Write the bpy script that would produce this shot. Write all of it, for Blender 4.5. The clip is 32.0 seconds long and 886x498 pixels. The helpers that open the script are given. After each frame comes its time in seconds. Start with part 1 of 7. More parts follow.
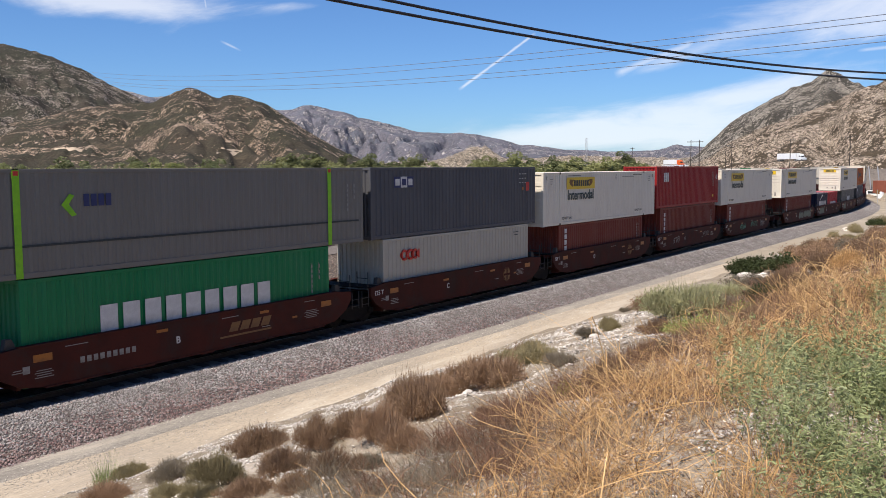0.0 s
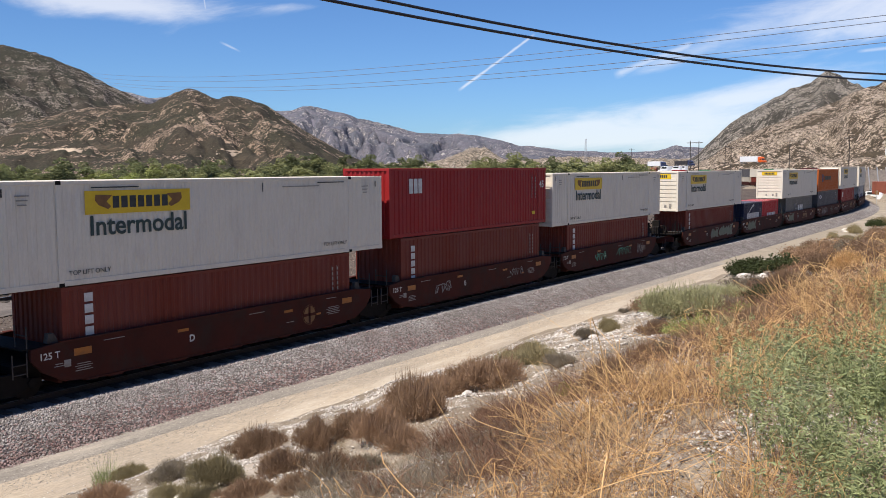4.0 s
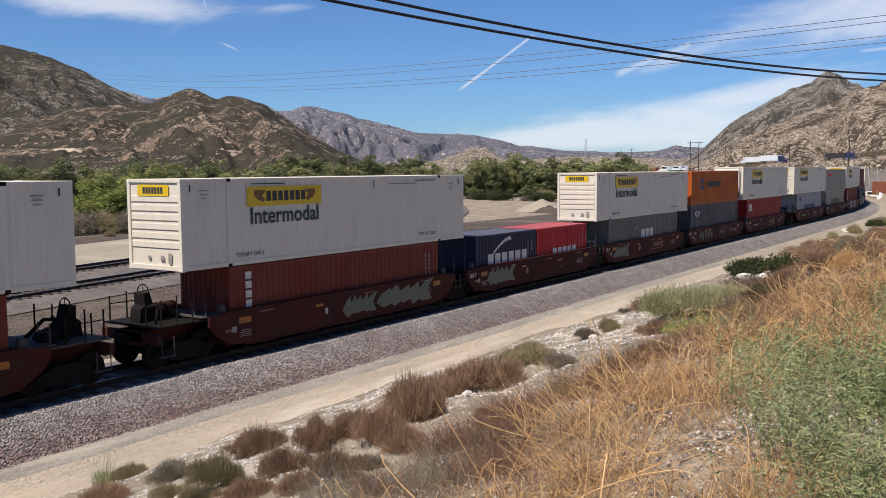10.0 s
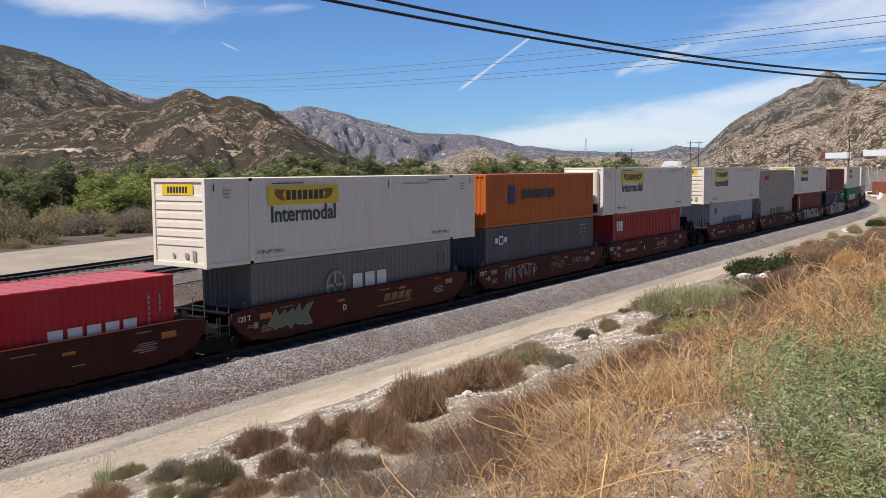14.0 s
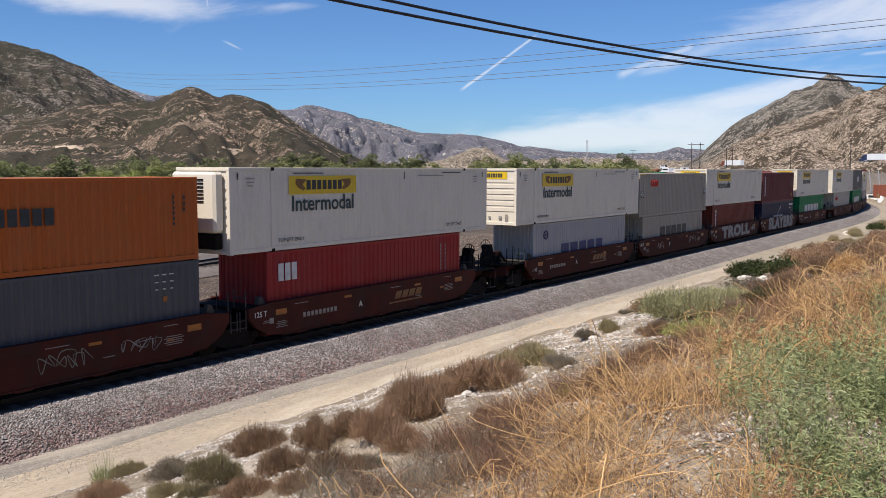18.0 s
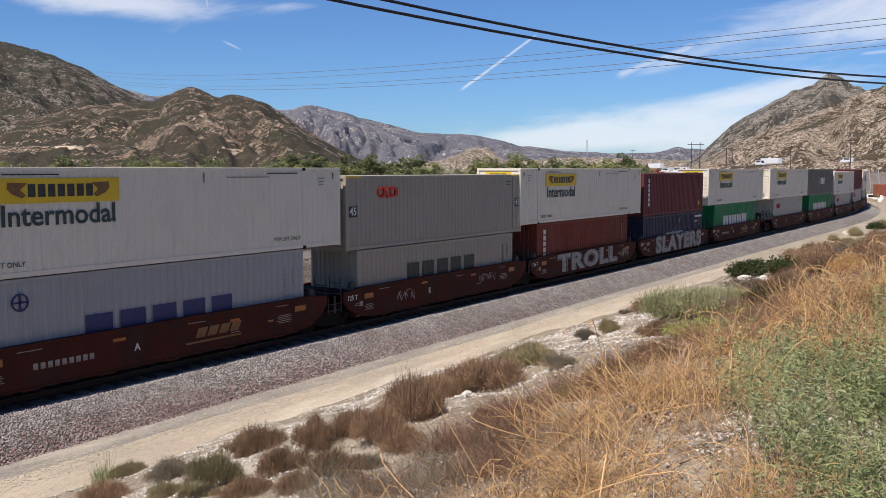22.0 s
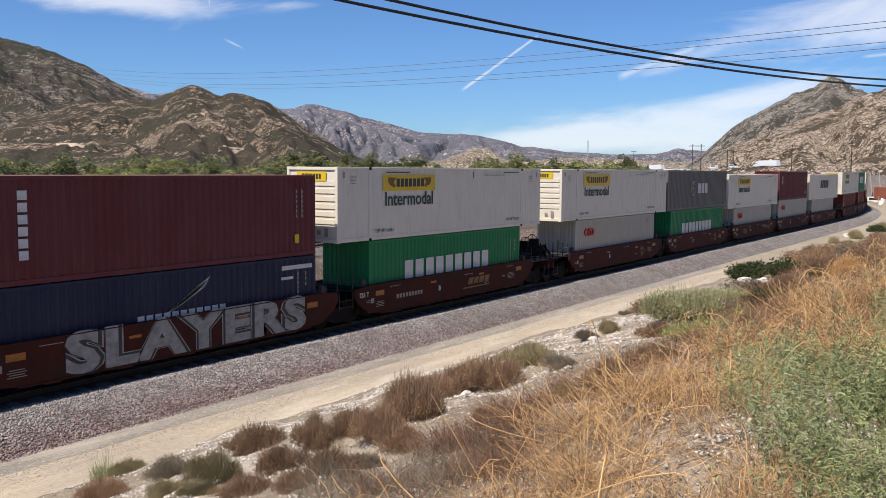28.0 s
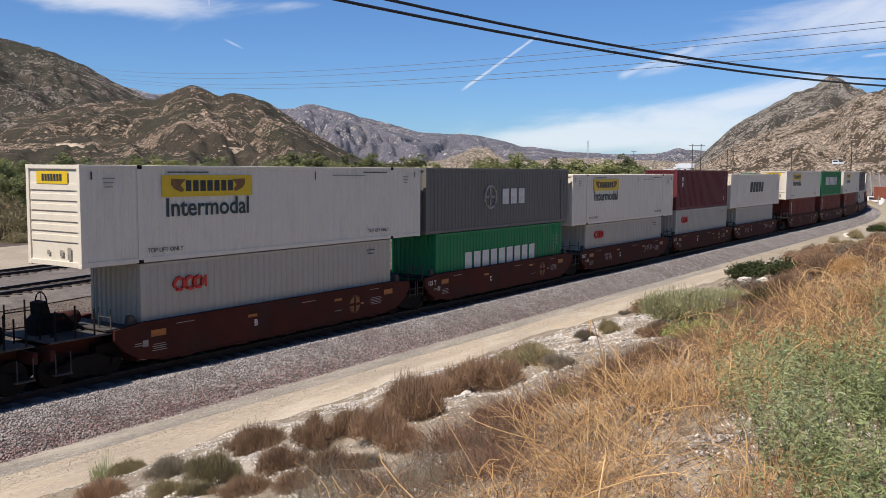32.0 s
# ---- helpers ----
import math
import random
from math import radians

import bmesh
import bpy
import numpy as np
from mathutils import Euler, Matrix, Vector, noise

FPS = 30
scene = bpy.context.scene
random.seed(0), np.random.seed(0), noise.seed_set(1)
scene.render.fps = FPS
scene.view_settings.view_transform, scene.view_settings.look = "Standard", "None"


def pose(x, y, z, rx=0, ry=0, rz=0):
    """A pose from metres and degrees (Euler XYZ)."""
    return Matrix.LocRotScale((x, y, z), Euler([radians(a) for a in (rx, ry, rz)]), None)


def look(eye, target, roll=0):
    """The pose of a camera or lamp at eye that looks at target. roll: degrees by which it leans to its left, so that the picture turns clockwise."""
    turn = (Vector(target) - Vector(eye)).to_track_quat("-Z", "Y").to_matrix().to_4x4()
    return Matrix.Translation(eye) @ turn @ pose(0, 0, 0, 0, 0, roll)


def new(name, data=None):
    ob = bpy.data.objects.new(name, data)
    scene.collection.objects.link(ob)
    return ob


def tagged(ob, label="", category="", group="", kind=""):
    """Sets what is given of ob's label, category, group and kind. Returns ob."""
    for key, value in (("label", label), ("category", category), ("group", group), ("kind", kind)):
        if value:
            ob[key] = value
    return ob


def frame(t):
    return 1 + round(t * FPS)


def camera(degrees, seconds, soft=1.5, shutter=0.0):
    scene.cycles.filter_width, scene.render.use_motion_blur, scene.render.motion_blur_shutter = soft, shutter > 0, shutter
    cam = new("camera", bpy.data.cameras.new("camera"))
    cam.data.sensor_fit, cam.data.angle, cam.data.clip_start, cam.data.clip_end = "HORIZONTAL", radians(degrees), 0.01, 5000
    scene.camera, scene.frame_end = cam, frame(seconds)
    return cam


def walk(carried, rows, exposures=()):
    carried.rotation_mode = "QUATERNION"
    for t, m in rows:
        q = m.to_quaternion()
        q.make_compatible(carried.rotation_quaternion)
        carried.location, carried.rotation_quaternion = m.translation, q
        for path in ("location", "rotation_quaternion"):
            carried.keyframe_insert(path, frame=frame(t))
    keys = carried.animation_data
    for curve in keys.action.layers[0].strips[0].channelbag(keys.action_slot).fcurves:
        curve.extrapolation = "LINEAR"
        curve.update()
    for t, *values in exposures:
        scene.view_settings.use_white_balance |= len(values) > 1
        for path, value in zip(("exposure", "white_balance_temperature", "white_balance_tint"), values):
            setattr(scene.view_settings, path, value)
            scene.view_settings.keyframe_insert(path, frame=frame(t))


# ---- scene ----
SPAN = 32.0
FOV = 52.588
EYE = Vector((0, 0, 6.1))
cam = camera(FOV, SPAN, .8)


def aim(yaw, pitch, roll):
    y, q = radians(yaw), radians(pitch)
    ahead = Vector((math.cos(y) * math.cos(q), math.sin(y) * math.cos(q), -math.sin(q)))
    return look(EYE, EYE + 100 * ahead, roll)


# a tripod head that sags a little to one side in the second half
LEAN = [(0, 34.0, 5.145, -.309), (1.0, 33.98, 5.11, -.309), (1.6, 33.966, 5.088, -.309), (3.5, 33.966, 5.088, -.309), (5.5, 33.966, 5.088, -.309),
        (10, 33.966, 5.088, -.309), (14.5, 33.966, 5.088, -.309), (16.5, 34.0, 5.088, -.02), (17, 34.0, 5.088, .04), (18, 34.0, 5.09, .12),
        (19, 34.0, 5.09, .15), (20, 34.0, 5.09, .06), (21, 34.0, 5.09, .04), (22, 34.0, 5.09, .06), (23, 34.0, 5.09, .12), (24, 34.0, 5.1, .21),
        (25, 34.01, 5.1, .31), (25.5, 34.01, 5.1, .32), (27.5, 34.02, 5.1, .49), (28, 34.02, 5.1, .46), (29, 34.02, 5.1, .55), (30, 34.02, 5.1, .49),
        (31, 34.02, 5.1, .41), (32, 34.02, 5.1, .41)]
EXPOSURE = 0.45
walk(cam, [(t, aim(y, q, r)) for t, y, q, r in LEAN], [(t, EXPOSURE + d, 6600, 12.5) for t, d in ((0, .17), (3.5, .16), (5.5, .06), (12, -.02), (13, 0), (17, .03), (20, .03), (23, .04), (25.5, .03), (27.5, .12), (29, .12), (30, .05), (32, .03))])

# ---- world and sun ----
SUN_WAY = Vector((-.62, .055, 1)).normalized()
lamp = bpy.data.lights.new("sun", "SUN")
lamp.energy, lamp.angle, lamp.color = 5.0, radians(.53), (1, .94, .84)
sun = new("sun", lamp)
sun.matrix_world = look(SUN_WAY * 60, (0, 0, 0))


class Web:
    """A small writer of node trees."""

    def __init__(self, tree):
        self.t = tree

    def n(self, kind, out=0, **ins):
        nd = self.t.nodes.new(kind)
        for k, v in ins.items():
            if k == "p_operation":
                nd.operation = v
            elif k == "p_interpolation_type":
                nd.interpolation_type = v
            else:
                i = int(k[1:]) if k[0] == "i" and k[1:].isdigit() else k
                if isinstance(v, bpy.types.NodeSocket):
                    self.t.links.new(v, nd.inputs[i])
                else:
                    nd.inputs[i].default_value = v
        return nd.outputs[out] if len(nd.outputs) else None

    def m(self, op, a, b=0.0, c=0.0):
        return self.n("ShaderNodeMath", p_operation=op, i0=a, i1=b, i2=c)

    def ramp(self, f, *stops):
        nd = self.t.nodes.new("ShaderNodeValToRGB")
        self.t.links.new(f, nd.inputs[0])
        e = nd.color_ramp.elements
        while len(e) < len(stops):
            e.new(.5)
        for k, (p, c) in enumerate(stops):
            e[k].position = p
            e[k].color = (*c, 1) if isinstance(c, tuple) else (c, c, c, 1)
        return nd.outputs[0]

    def mix(self, f, a, b, kind="MIX"):
        nd = self.t.nodes.new("ShaderNodeMix")
        nd.data_type, nd.blend_type = "RGBA", kind
        for k, v in ((0, f), (6, a), (7, b)):
            if isinstance(v, bpy.types.NodeSocket):
                self.t.links.new(v, nd.inputs[k])
            else:
                nd.inputs[k].default_value = v if k == 0 else (*v[:3], 1)
        return nd.outputs[2]

    def noise(self, vec, scale, detail=4.0, rough=.55, dist=0.0):
        return self.n("ShaderNodeTexNoise", Vector=vec, Scale=scale, Detail=detail, Roughness=rough, Distortion=dist)


def make_world():
    w = bpy.data.worlds.new("sky")
    w.use_nodes = True
    t = w.node_tree
    t.nodes.clear()
    k = Web(t)
    sky = t.nodes.new("ShaderNodeTexSky")
    sky.sky_type, sky.sun_disc = "NISHITA", False
    sky.sun_elevation, sky.sun_rotation = math.asin(SUN_WAY.z), math.atan2(SUN_WAY.x, SUN_WAY.y)
    sky.altitude, sky.air_density, sky.dust_density, sky.ozone_density = 900, 1.0, .55, 1.9
    way = k.n("ShaderNodeTexCoord", 0)
    sep = t.nodes.new("ShaderNodeSeparateXYZ")
    t.links.new(way, sep.inputs[0])
    x, y, z = sep.outputs
    az = k.m("MULTIPLY", k.m("ARCTAN2", y, x), 57.2958)
    el = k.m("MULTIPLY", k.m("ARCSINE", z), 57.2958)
    flat = k.n("ShaderNodeCombineXYZ", X=k.m("MULTIPLY", az, .10), Y=k.m("MULTIPLY", k.m("ADD", el, k.m("MULTIPLY", az, .11)), .46), Z=0.0)
    wisp = k.noise(flat, 1.1, 8, .62, .6)
    fine = k.noise(flat, 3.2, 6, .65, .3)

    def blob(a0, e0, wa, we, tilt=0.0):
        da = k.m("SUBTRACT", az, a0)
        de = k.m("SUBTRACT", k.m("SUBTRACT", el, e0), k.m("MULTIPLY", da, tilt))
        r = k.m("ADD", k.m("POWER", k.m("ABSOLUTE", k.m("DIVIDE", da, wa)), 2.0), k.m("POWER", k.m("ABSOLUTE", k.m("DIVIDE", de, we)), 2.0))
        return k.m("POWER", 2.718, k.m("MULTIPLY", r, -1.0))

    cover = k.m("MAXIMUM", blob(19.5, 2.6, 10.5, 2.1, -.05), k.m("MULTIPLY", blob(15.5, 4.2, 6.5, 1.0, -.14), .9))
    cover = k.m("ADD", cover, k.m("MULTIPLY", blob(29, 1.9, 8, .8, -.03), .5))
    cover = k.m("ADD", cover, k.m("MULTIPLY", blob(8, 8.9, 9.5, 2.0, -.10), .95))
    cover = k.m("ADD", cover, k.m("MULTIPLY", blob(20.5, 6.3, 2.6, .5, -.3), .5))
    cover = k.m("ADD", cover, k.m("MULTIPLY", blob(53.6, 9.75, 6.6, .95, .02), 1.15))
    cover = k.m("ADD", cover, k.m("MULTIPLY", blob(43.5, 9.9, 2.6, .35, -.05), .45))
    cover = k.m("ADD", cover, k.m("MULTIPLY", blob(-40, 14, 40, 9), .4))
    dens = k.m("ADD", k.m("MULTIPLY", cover, .95), k.m("MULTIPLY", k.m("SUBTRACT", wisp, .5), 1.25))
    dens = k.m("ADD", dens, k.m("MULTIPLY", k.m("SUBTRACT", fine, .5), .35))
    cloud = k.n("ShaderNodeMapRange", Value=dens, i1=.24, i2=1.02, i3=0.0, i4=.6, p_interpolation_type="SMOOTHSTEP")

    def trail(a0, e0, a1, e1, wide, power):
        """A thin vapour trail from one bearing and height to another."""
        ln = math.hypot(a1 - a0, e1 - e0)
        ux, uy = (a1 - a0) / ln, (e1 - e0) / ln
        da, de = k.m("SUBTRACT", az, a0), k.m("SUBTRACT", el, e0)
        along = k.m("ADD", k.m("MULTIPLY", da, ux), k.m("MULTIPLY", de, uy))
        off = k.m("ABSOLUTE", k.m("ADD", k.m("MULTIPLY", da, -uy), k.m("MULTIPLY", de, ux)))
        off = k.m("ADD", off, k.m("MULTIPLY", k.m("SUBTRACT", fine, .5), wide * 1.2))
        a = k.n("ShaderNodeMapRange", Value=off, i1=0.0, i2=wide, i3=power, i4=0.0, p_interpolation_type="SMOOTHSTEP")
        b = k.n("ShaderNodeMapRange", Value=along, i1=-.1, i2=.4, i3=0.0, i4=1.0)
        c = k.n("ShaderNodeMapRange", Value=along, i1=ln, i2=ln - .5, i3=0.0, i4=1.0)
        return k.m("MULTIPLY", a, k.m("MULTIPLY", b, c))

    for tr in ((32.9, 4.95, 28.1, 8.35, .13, .5), (23.2, 5.75, 18.4, 7.5, .32, .4), (13.4, 8.0, 6.8, 10.1, .34, .42), (9.4, 6.55, 6.5, 6.75, .14, .3), (47.6, 7.75, 46.4, 7.2, .1, .3), (48.6, 10.9, 48.4, 9.3, .12, .4)):
        cloud = k.m("MAXIMUM", cloud, trail(*tr))
    tint = k.mix(1.0, sky.outputs[0], (.505, .775, 1.13), "MULTIPLY")
    col = k.mix(cloud, tint, (9.5, 9.7, 9.9))
    k.n("ShaderNodeOutputWorld", Surface=k.n("ShaderNodeBackground", Color=col, Strength=.073))
    scene.world = w


make_world()

# ---- materials ----


def surface(name, a, b=None, scale=3.0, fleck=0.0, rough=.75, metal=0.0, bump=0.0, grain=40.0, dirt=None, dirty=.0, dirt_scale=1.2, vary=0.0, spec=.4, stretch=None, leaf=False, island=False):
    """Two base colours mixed by a broad and a fine noise, dirt with a shape of its own, and relief."""
    mt = bpy.data.materials.new(name)
    mt.use_nodes = True
    t = mt.node_tree
    t.nodes.clear()
    k = Web(t)
    vec = k.n("ShaderNodeTexCoord", 3)
    if stretch:
        mp = t.nodes.new("ShaderNodeMapping")
        mp.inputs["Scale"].default_value = stretch
        t.links.new(vec, mp.inputs[0])
        vec = mp.outputs[0]
    b = b or tuple(c * .8 for c in a)
    broad = k.ramp(k.noise(vec, scale, 5, .6), (.34, 0.0), (.66, 1.0))
    col = k.mix(broad, a, b)
    tiny = k.noise(vec, grain, 3, .6)
    if fleck:
        col = k.mix(k.m("MULTIPLY", k.ramp(tiny, (.35, 1.0), (.65, 0.0)), fleck), col, tuple(c * .45 for c in b))
    if dirt:
        d = k.noise(vec, dirt_scale, 8, .7, .4)
        col = k.mix(k.m("MULTIPLY", k.ramp(d, (.5, 0.0), (.68, 1.0)), dirty), col, dirt)
    if vary:
        info = k.n("ShaderNodeNewGeometry", 8) if island else k.n("ShaderNodeObjectInfo", 5)
        v = k.n("ShaderNodeMapRange", Value=info, i1=0.0, i2=1.0, i3=1 - vary, i4=1 + vary)
        hsv = k.n("ShaderNodeHueSaturation", Value=v, Color=col, Saturation=1.0)
        col = hsv
    nd = t.nodes.new("ShaderNodeBsdfPrincipled")
    t.links.new(col, nd.inputs["Base Color"])
    nd.inputs["Metallic"].default_value = metal
    nd.inputs["Specular IOR Level"].default_value = spec
    r = k.n("ShaderNodeMapRange", Value=tiny, i1=.3, i2=.7, i3=max(rough - .12, .05), i4=min(rough + .1, 1.0))
    t.links.new(r, nd.inputs["Roughness"])
    if bump:
        bp = k.n("ShaderNodeBump", Height=k.m("ADD", tiny, k.m("MULTIPLY", broad, .4)), Strength=min(bump, 1.0), Distance=.02 * bump)
        t.links.new(bp, nd.inputs["Normal"])
    out = t.nodes.new("ShaderNodeOutputMaterial")
    if leaf:
        tr = k.n("ShaderNodeBsdfTranslucent", Color=col)
        t.links.new(k.n("ShaderNodeMixShader", i0=.3, i1=nd.outputs[0], i2=tr), out.inputs[0])
    else:
        t.links.new(nd.outputs[0], out.inputs[0])
    return mt


def paint(name, c, fade=.12, rough=.55, rust=.25):
    """Container paint: faded in streaks that run down, with small rust."""
    g = sum(c) / 3
    b = tuple(v + (max(g, .25) - v) * fade for v in c)
    return surface(name, c, b, 1.4, .12, rough, 0, .15, 30, (.16, .075, .04), rust, 2.2, 0.0, .2, (.8, 1, .25))


P = {
    "white": paint("white_box_paint", (.60, .545, .45), .1, .5, .12),
    "grey_cofc": paint("grey_box_paint", (.155, .142, .122), .1, .6, .1),
    "green": paint("green_box_paint", (.0, .15, .05), .05, .5, .06),
    "slate": paint("slate_box_paint", (.066, .066, .073), .08, .55, .05),
    "pale": paint("pale_grey_box_paint", (.37, .34, .28), .1, .55, .12),
    "brown": paint("red_brown_box_paint", (.135, .021, .011), .06, .6, .1),
    "maroon": paint("maroon_box_paint", (.11, .020, .022), .06, .6, .1),
    "red": paint("red_box_paint", (.235, .010, .011), .05, .5, .05),
    "bright_red": paint("bright_red_box_paint", (.36, .008, .016), .05, .5, .05),
    "navy": paint("navy_box_paint", (.009, .013, .04), .04, .5, .04),
    "orange": paint("orange_box_paint", (.38, .085, .010), .06, .55, .1),
    "cosco_blue": paint("blue_grey_box_paint", (.285, .288, .295), .1, .55, .12),
    "cosco_grey": paint("warm_grey_box_paint", (.28, .25, .205), .1, .55, .15),
    "mid_grey": paint("mid_grey_box_paint", (.12, .113, .10), .08, .55, .08),
}
M_WELL = surface("brown_well_steel", (.070, .017, .0115), (.046, .0138, .010), 1.2, .3, .8, 0, .25, 25, (.035, .024, .020), .7, 1.1, .12, .12)
M_BLACK = surface("black_running_gear", (.007, .0065, .006), (.012, .0095, .008), 4, .2, .85, 0, .3, 30, (.020, .013, .010), .4, 3, 0.0, .12)
M_DECK = surface("worn_steel_grating", (.085, .077, .07), (.045, .039, .035), 4, .3, .75, .1, .3, 50, None, 0, 1, 0.0, .2)
M_WHEEL = surface("worn_wheel_steel", (.015, .012, .010), (.010, .008, .007), 6, .2, .75, .1, 0, 40, None, 0, 1, 0.0, .15)
M_YELLOW = surface("yellow_panel", (.62, .42, .015), (.55, .36, .01), 2, .1, .45)
M_AMBER = surface("amber_reflector", (.34, .115, .012), (.25, .08, .01), 3, .2, .45, 0, 0, 30, (.06, .04, .03), .5, 4)
M_INK = surface("black_lettering", (.018, .02, .022), (.03, .035, .035), 5, .1, .6)
M_INKB = surface("dark_green_lettering", (.02, .045, .04), (.025, .04, .04), 5, .1, .6)
M_CHALK = surface("white_lettering", (.62, .61, .58), (.45, .44, .42), 3, .25, .6)
M_STEN = surface("dull_stencil", (.32, .3, .27), (.2, .18, .16), 4, .35, .7)
M_GOLD = surface("ochre_emblem", (.22, .11, .035), (.14, .068, .026), 3, .3, .7)
M_LIME = surface("lime_stripe", (.22, .5, .01), (.16, .4, .01), 4, .15, .6)
M_OOCL = surface("red_emblem", (.5, .03, .02), (.42, .03, .02), 4, .15, .6)
M_BLUE = surface("blue_emblem", (.022, .028, .11), (.018, .024, .085), 4, .15, .6)
M_TAG = surface("grey_spray_paint", (.30, .295, .28), (.17, .17, .165), 5, .2, .7)
M_TAGG = surface("teal_spray_paint", (.05, .3, .2), (.04, .2, .14), 3, .2, .7)
M_TAGF = surface("dull_green_spray_paint", (.085, .12, .078), (.14, .145, .105), 4, .2, .7)
M_TAGP = surface("pale_green_spray_paint", (.2, .21, .17), (.14, .15, .12), 3, .2, .7)
M_RAIL = surface("rail_steel", (.045, .032, .027), (.03, .022, .018), 3, .3, .6, .4)
M_RAILTOP = surface("polished_rail_head", (.35, .34, .33), (.28, .27, .26), 6, .1, .35, 1)
M_TIE = surface("weathered_tie", (.07, .055, .045), (.045, .036, .03), 5, .4, .9, 0, .5, 30)
M_BALLAST = surface("ballast_bed", (.18, .158, .148), (.12, .103, .098), 3.5, .7, .95, 0, 1, 22, (.12, .08, .075), .6, .5)
M_STONE = surface("ballast_stone", (.305, .285, .275), (.198, .178, .17), 1.3, .2, .9, 0, .4, 60, (.15, .11, .105), .5, .35, .42, .3, None, False, True)
M_STONEM = surface("maroon_ballast_stone", (.285, .212, .198), (.175, .115, .108), 1.3, .2, .9, 0, .4, 60, (.14, .07, .068), .7, .35, .55, .3, None, False, True)
M_YARDST = surface("brown_yard_stone", (.235, .185, .15), (.12, .09, .075), 1.3, .2, .9, 0, .3, 60, None, 0, 1, .45, .2, None, False, True)
M_YARD = surface("brown_gravel_yard", (.118, .092, .073), (.075, .058, .048), .8, .75, .95, 0, 1.0, 14, (.20, .165, .13), .45, .12, 0.0, .2)
M_ROAD = surface("pale_dirt_road", (.45, .37, .275), (.35, .295, .23), .8, .5, .95, 0, .9, 26, (.50, .44, .355), .7, .7, 0.0, .3, (.22, 1, 1))
M_SHOULDER = surface("grey_shoulder_gravel", (.33, .295, .25), (.24, .215, .185), 1.6, .7, .95, 0, 1.0, 30, (.42, .37, .30), .6, .9, 0.0, .3, (.3, 1, 1))
M_PALE = surface("pale_gravel", (.335, .285, .215), (.26, .218, .165), .25, .45, .95, 0, .6, 5, (.42, .37, .30), .6, .12)
M_SOIL = surface("dry_stony_soil", (.345, .28, .20), (.22, .175, .124), 2.6, .8, .95, 0, 1.0, 38, (.46, .40, .33), .7, .5)
M_ROCK = surface("pale_rock", (.60, .555, .495), (.40, .355, .31), 2.5, .4, .9, 0, .7, 25, None, 0, 1, .35, .3, None, False, True)
M_WOOD = surface("dark_pole_wood", (.05, .04, .033), (.035, .028, .022), 3, .3, .9)
M_WIRE = surface("black_cable", (.008, .008, .012), (.012, .012, .016), 2, 0, .5)
M_WIREG = surface("grey_cable", (.16, .18, .22), (.14, .16, .2), 2, 0, .5)
M_GALV = surface("galvanised_steel", (.55, .55, .55), (.42, .42, .42), 3, .15, .45, .6)
M_CONC = surface("pale_concrete", (.42, .39, .35), (.32, .3, .27), 1, .3, .9, 0, .4, 12)
M_TRUCKW = surface("white_truck_paint", (.75, .76, .78), (.66, .68, .7), 1, .05, .35)
M_TRUCKB = surface("blue_truck_paint", (.03, .045, .11), (.025, .035, .085), 1, .05, .35)
M_TRUCKO = surface("orange_truck_paint", (.7, .12, .02), (.6, .1, .02), 1, .05, .35)
M_TYRE = surface("tyre_rubber", (.02, .02, .02), (.03, .03, .03), 8, .1, .85)
M_GLASS = surface("dark_window_glass", (.02, .025, .03), (.03, .035, .04), 2, 0, .08, 0, 0, 20)
M_BARK = surface("grey_brown_bark", (.13, .10, .075), (.085, .065, .05), 4, .5, .95, 0, .6, 20)
M_TWIG = surface("dry_red_brown_twigs", (.335, .218, .137), (.235, .147, .09), 2.2, .3, .95, 0, 0, 30, (.26, .18, .10), .4, 1.5, .3, .2, None, True)
M_TWIGG = surface("olive_twigs", (.34, .285, .16), (.24, .195, .105), 2.2, .3, .95, 0, 0, 30, (.22, .2, .12), .4, 1.5, .25, .2, None, True)
M_GREY = surface("grey_brush", (.27, .225, .165), (.18, .15, .11), 1.5, .3, .95, 0, 0, 30, None, 0, 1, .25, .2, None, True)
M_STRAW = surface("golden_dry_grass", (.70, .46, .21), (.44, .245, .10), 1.2, .1, .8, 0, 0, 30, (.78, .62, .38), .5, .9, .25, .3, None, True, True)
M_SAGE = surface("pale_sage_leaves", (.325, .36, .165), (.165, .195, .082), 6, .1, .8, 0, 0, 30, (.38, .38, .25), .5, 1.4, .25, .3, None, True, True)
M_LEAF = surface("cottonwood_leaves", (.28, .285, .12), (.20, .21, .09), .35, .25, .7, 0, 0, 6, (.115, .15, .03), .6, .22, .35, .3, None, True)
M_LEAFD = surface("dark_oak_leaves", (.175, .19, .085), (.125, .14, .062), .4, .25, .75, 0, 0, 6, (.06, .09, .03), .5, .25, .3, .3, None, True)
M_LEAFY = surface("bright_willow_leaves", (.30, .325, .10), (.22, .25, .075), .5, .2, .7, 0, 0, 6, (.18, .21, .04), .5, .3, .25, .3, None, True)
M_RABBIT = surface("grey_green_brush_leaves", (.42, .41, .215), (.30, .285, .155), 3, .15, .85, 0, 0, 30, (.30, .27, .19), .5, 1.6, .25, .3, None, True)
M_GRIT = surface("grey_road_grit", (.36, .33, .29), (.26, .235, .205), 1.3, .2, .9, 0, .3, 60, None, 0, 1, .3, .3, None, False, True)
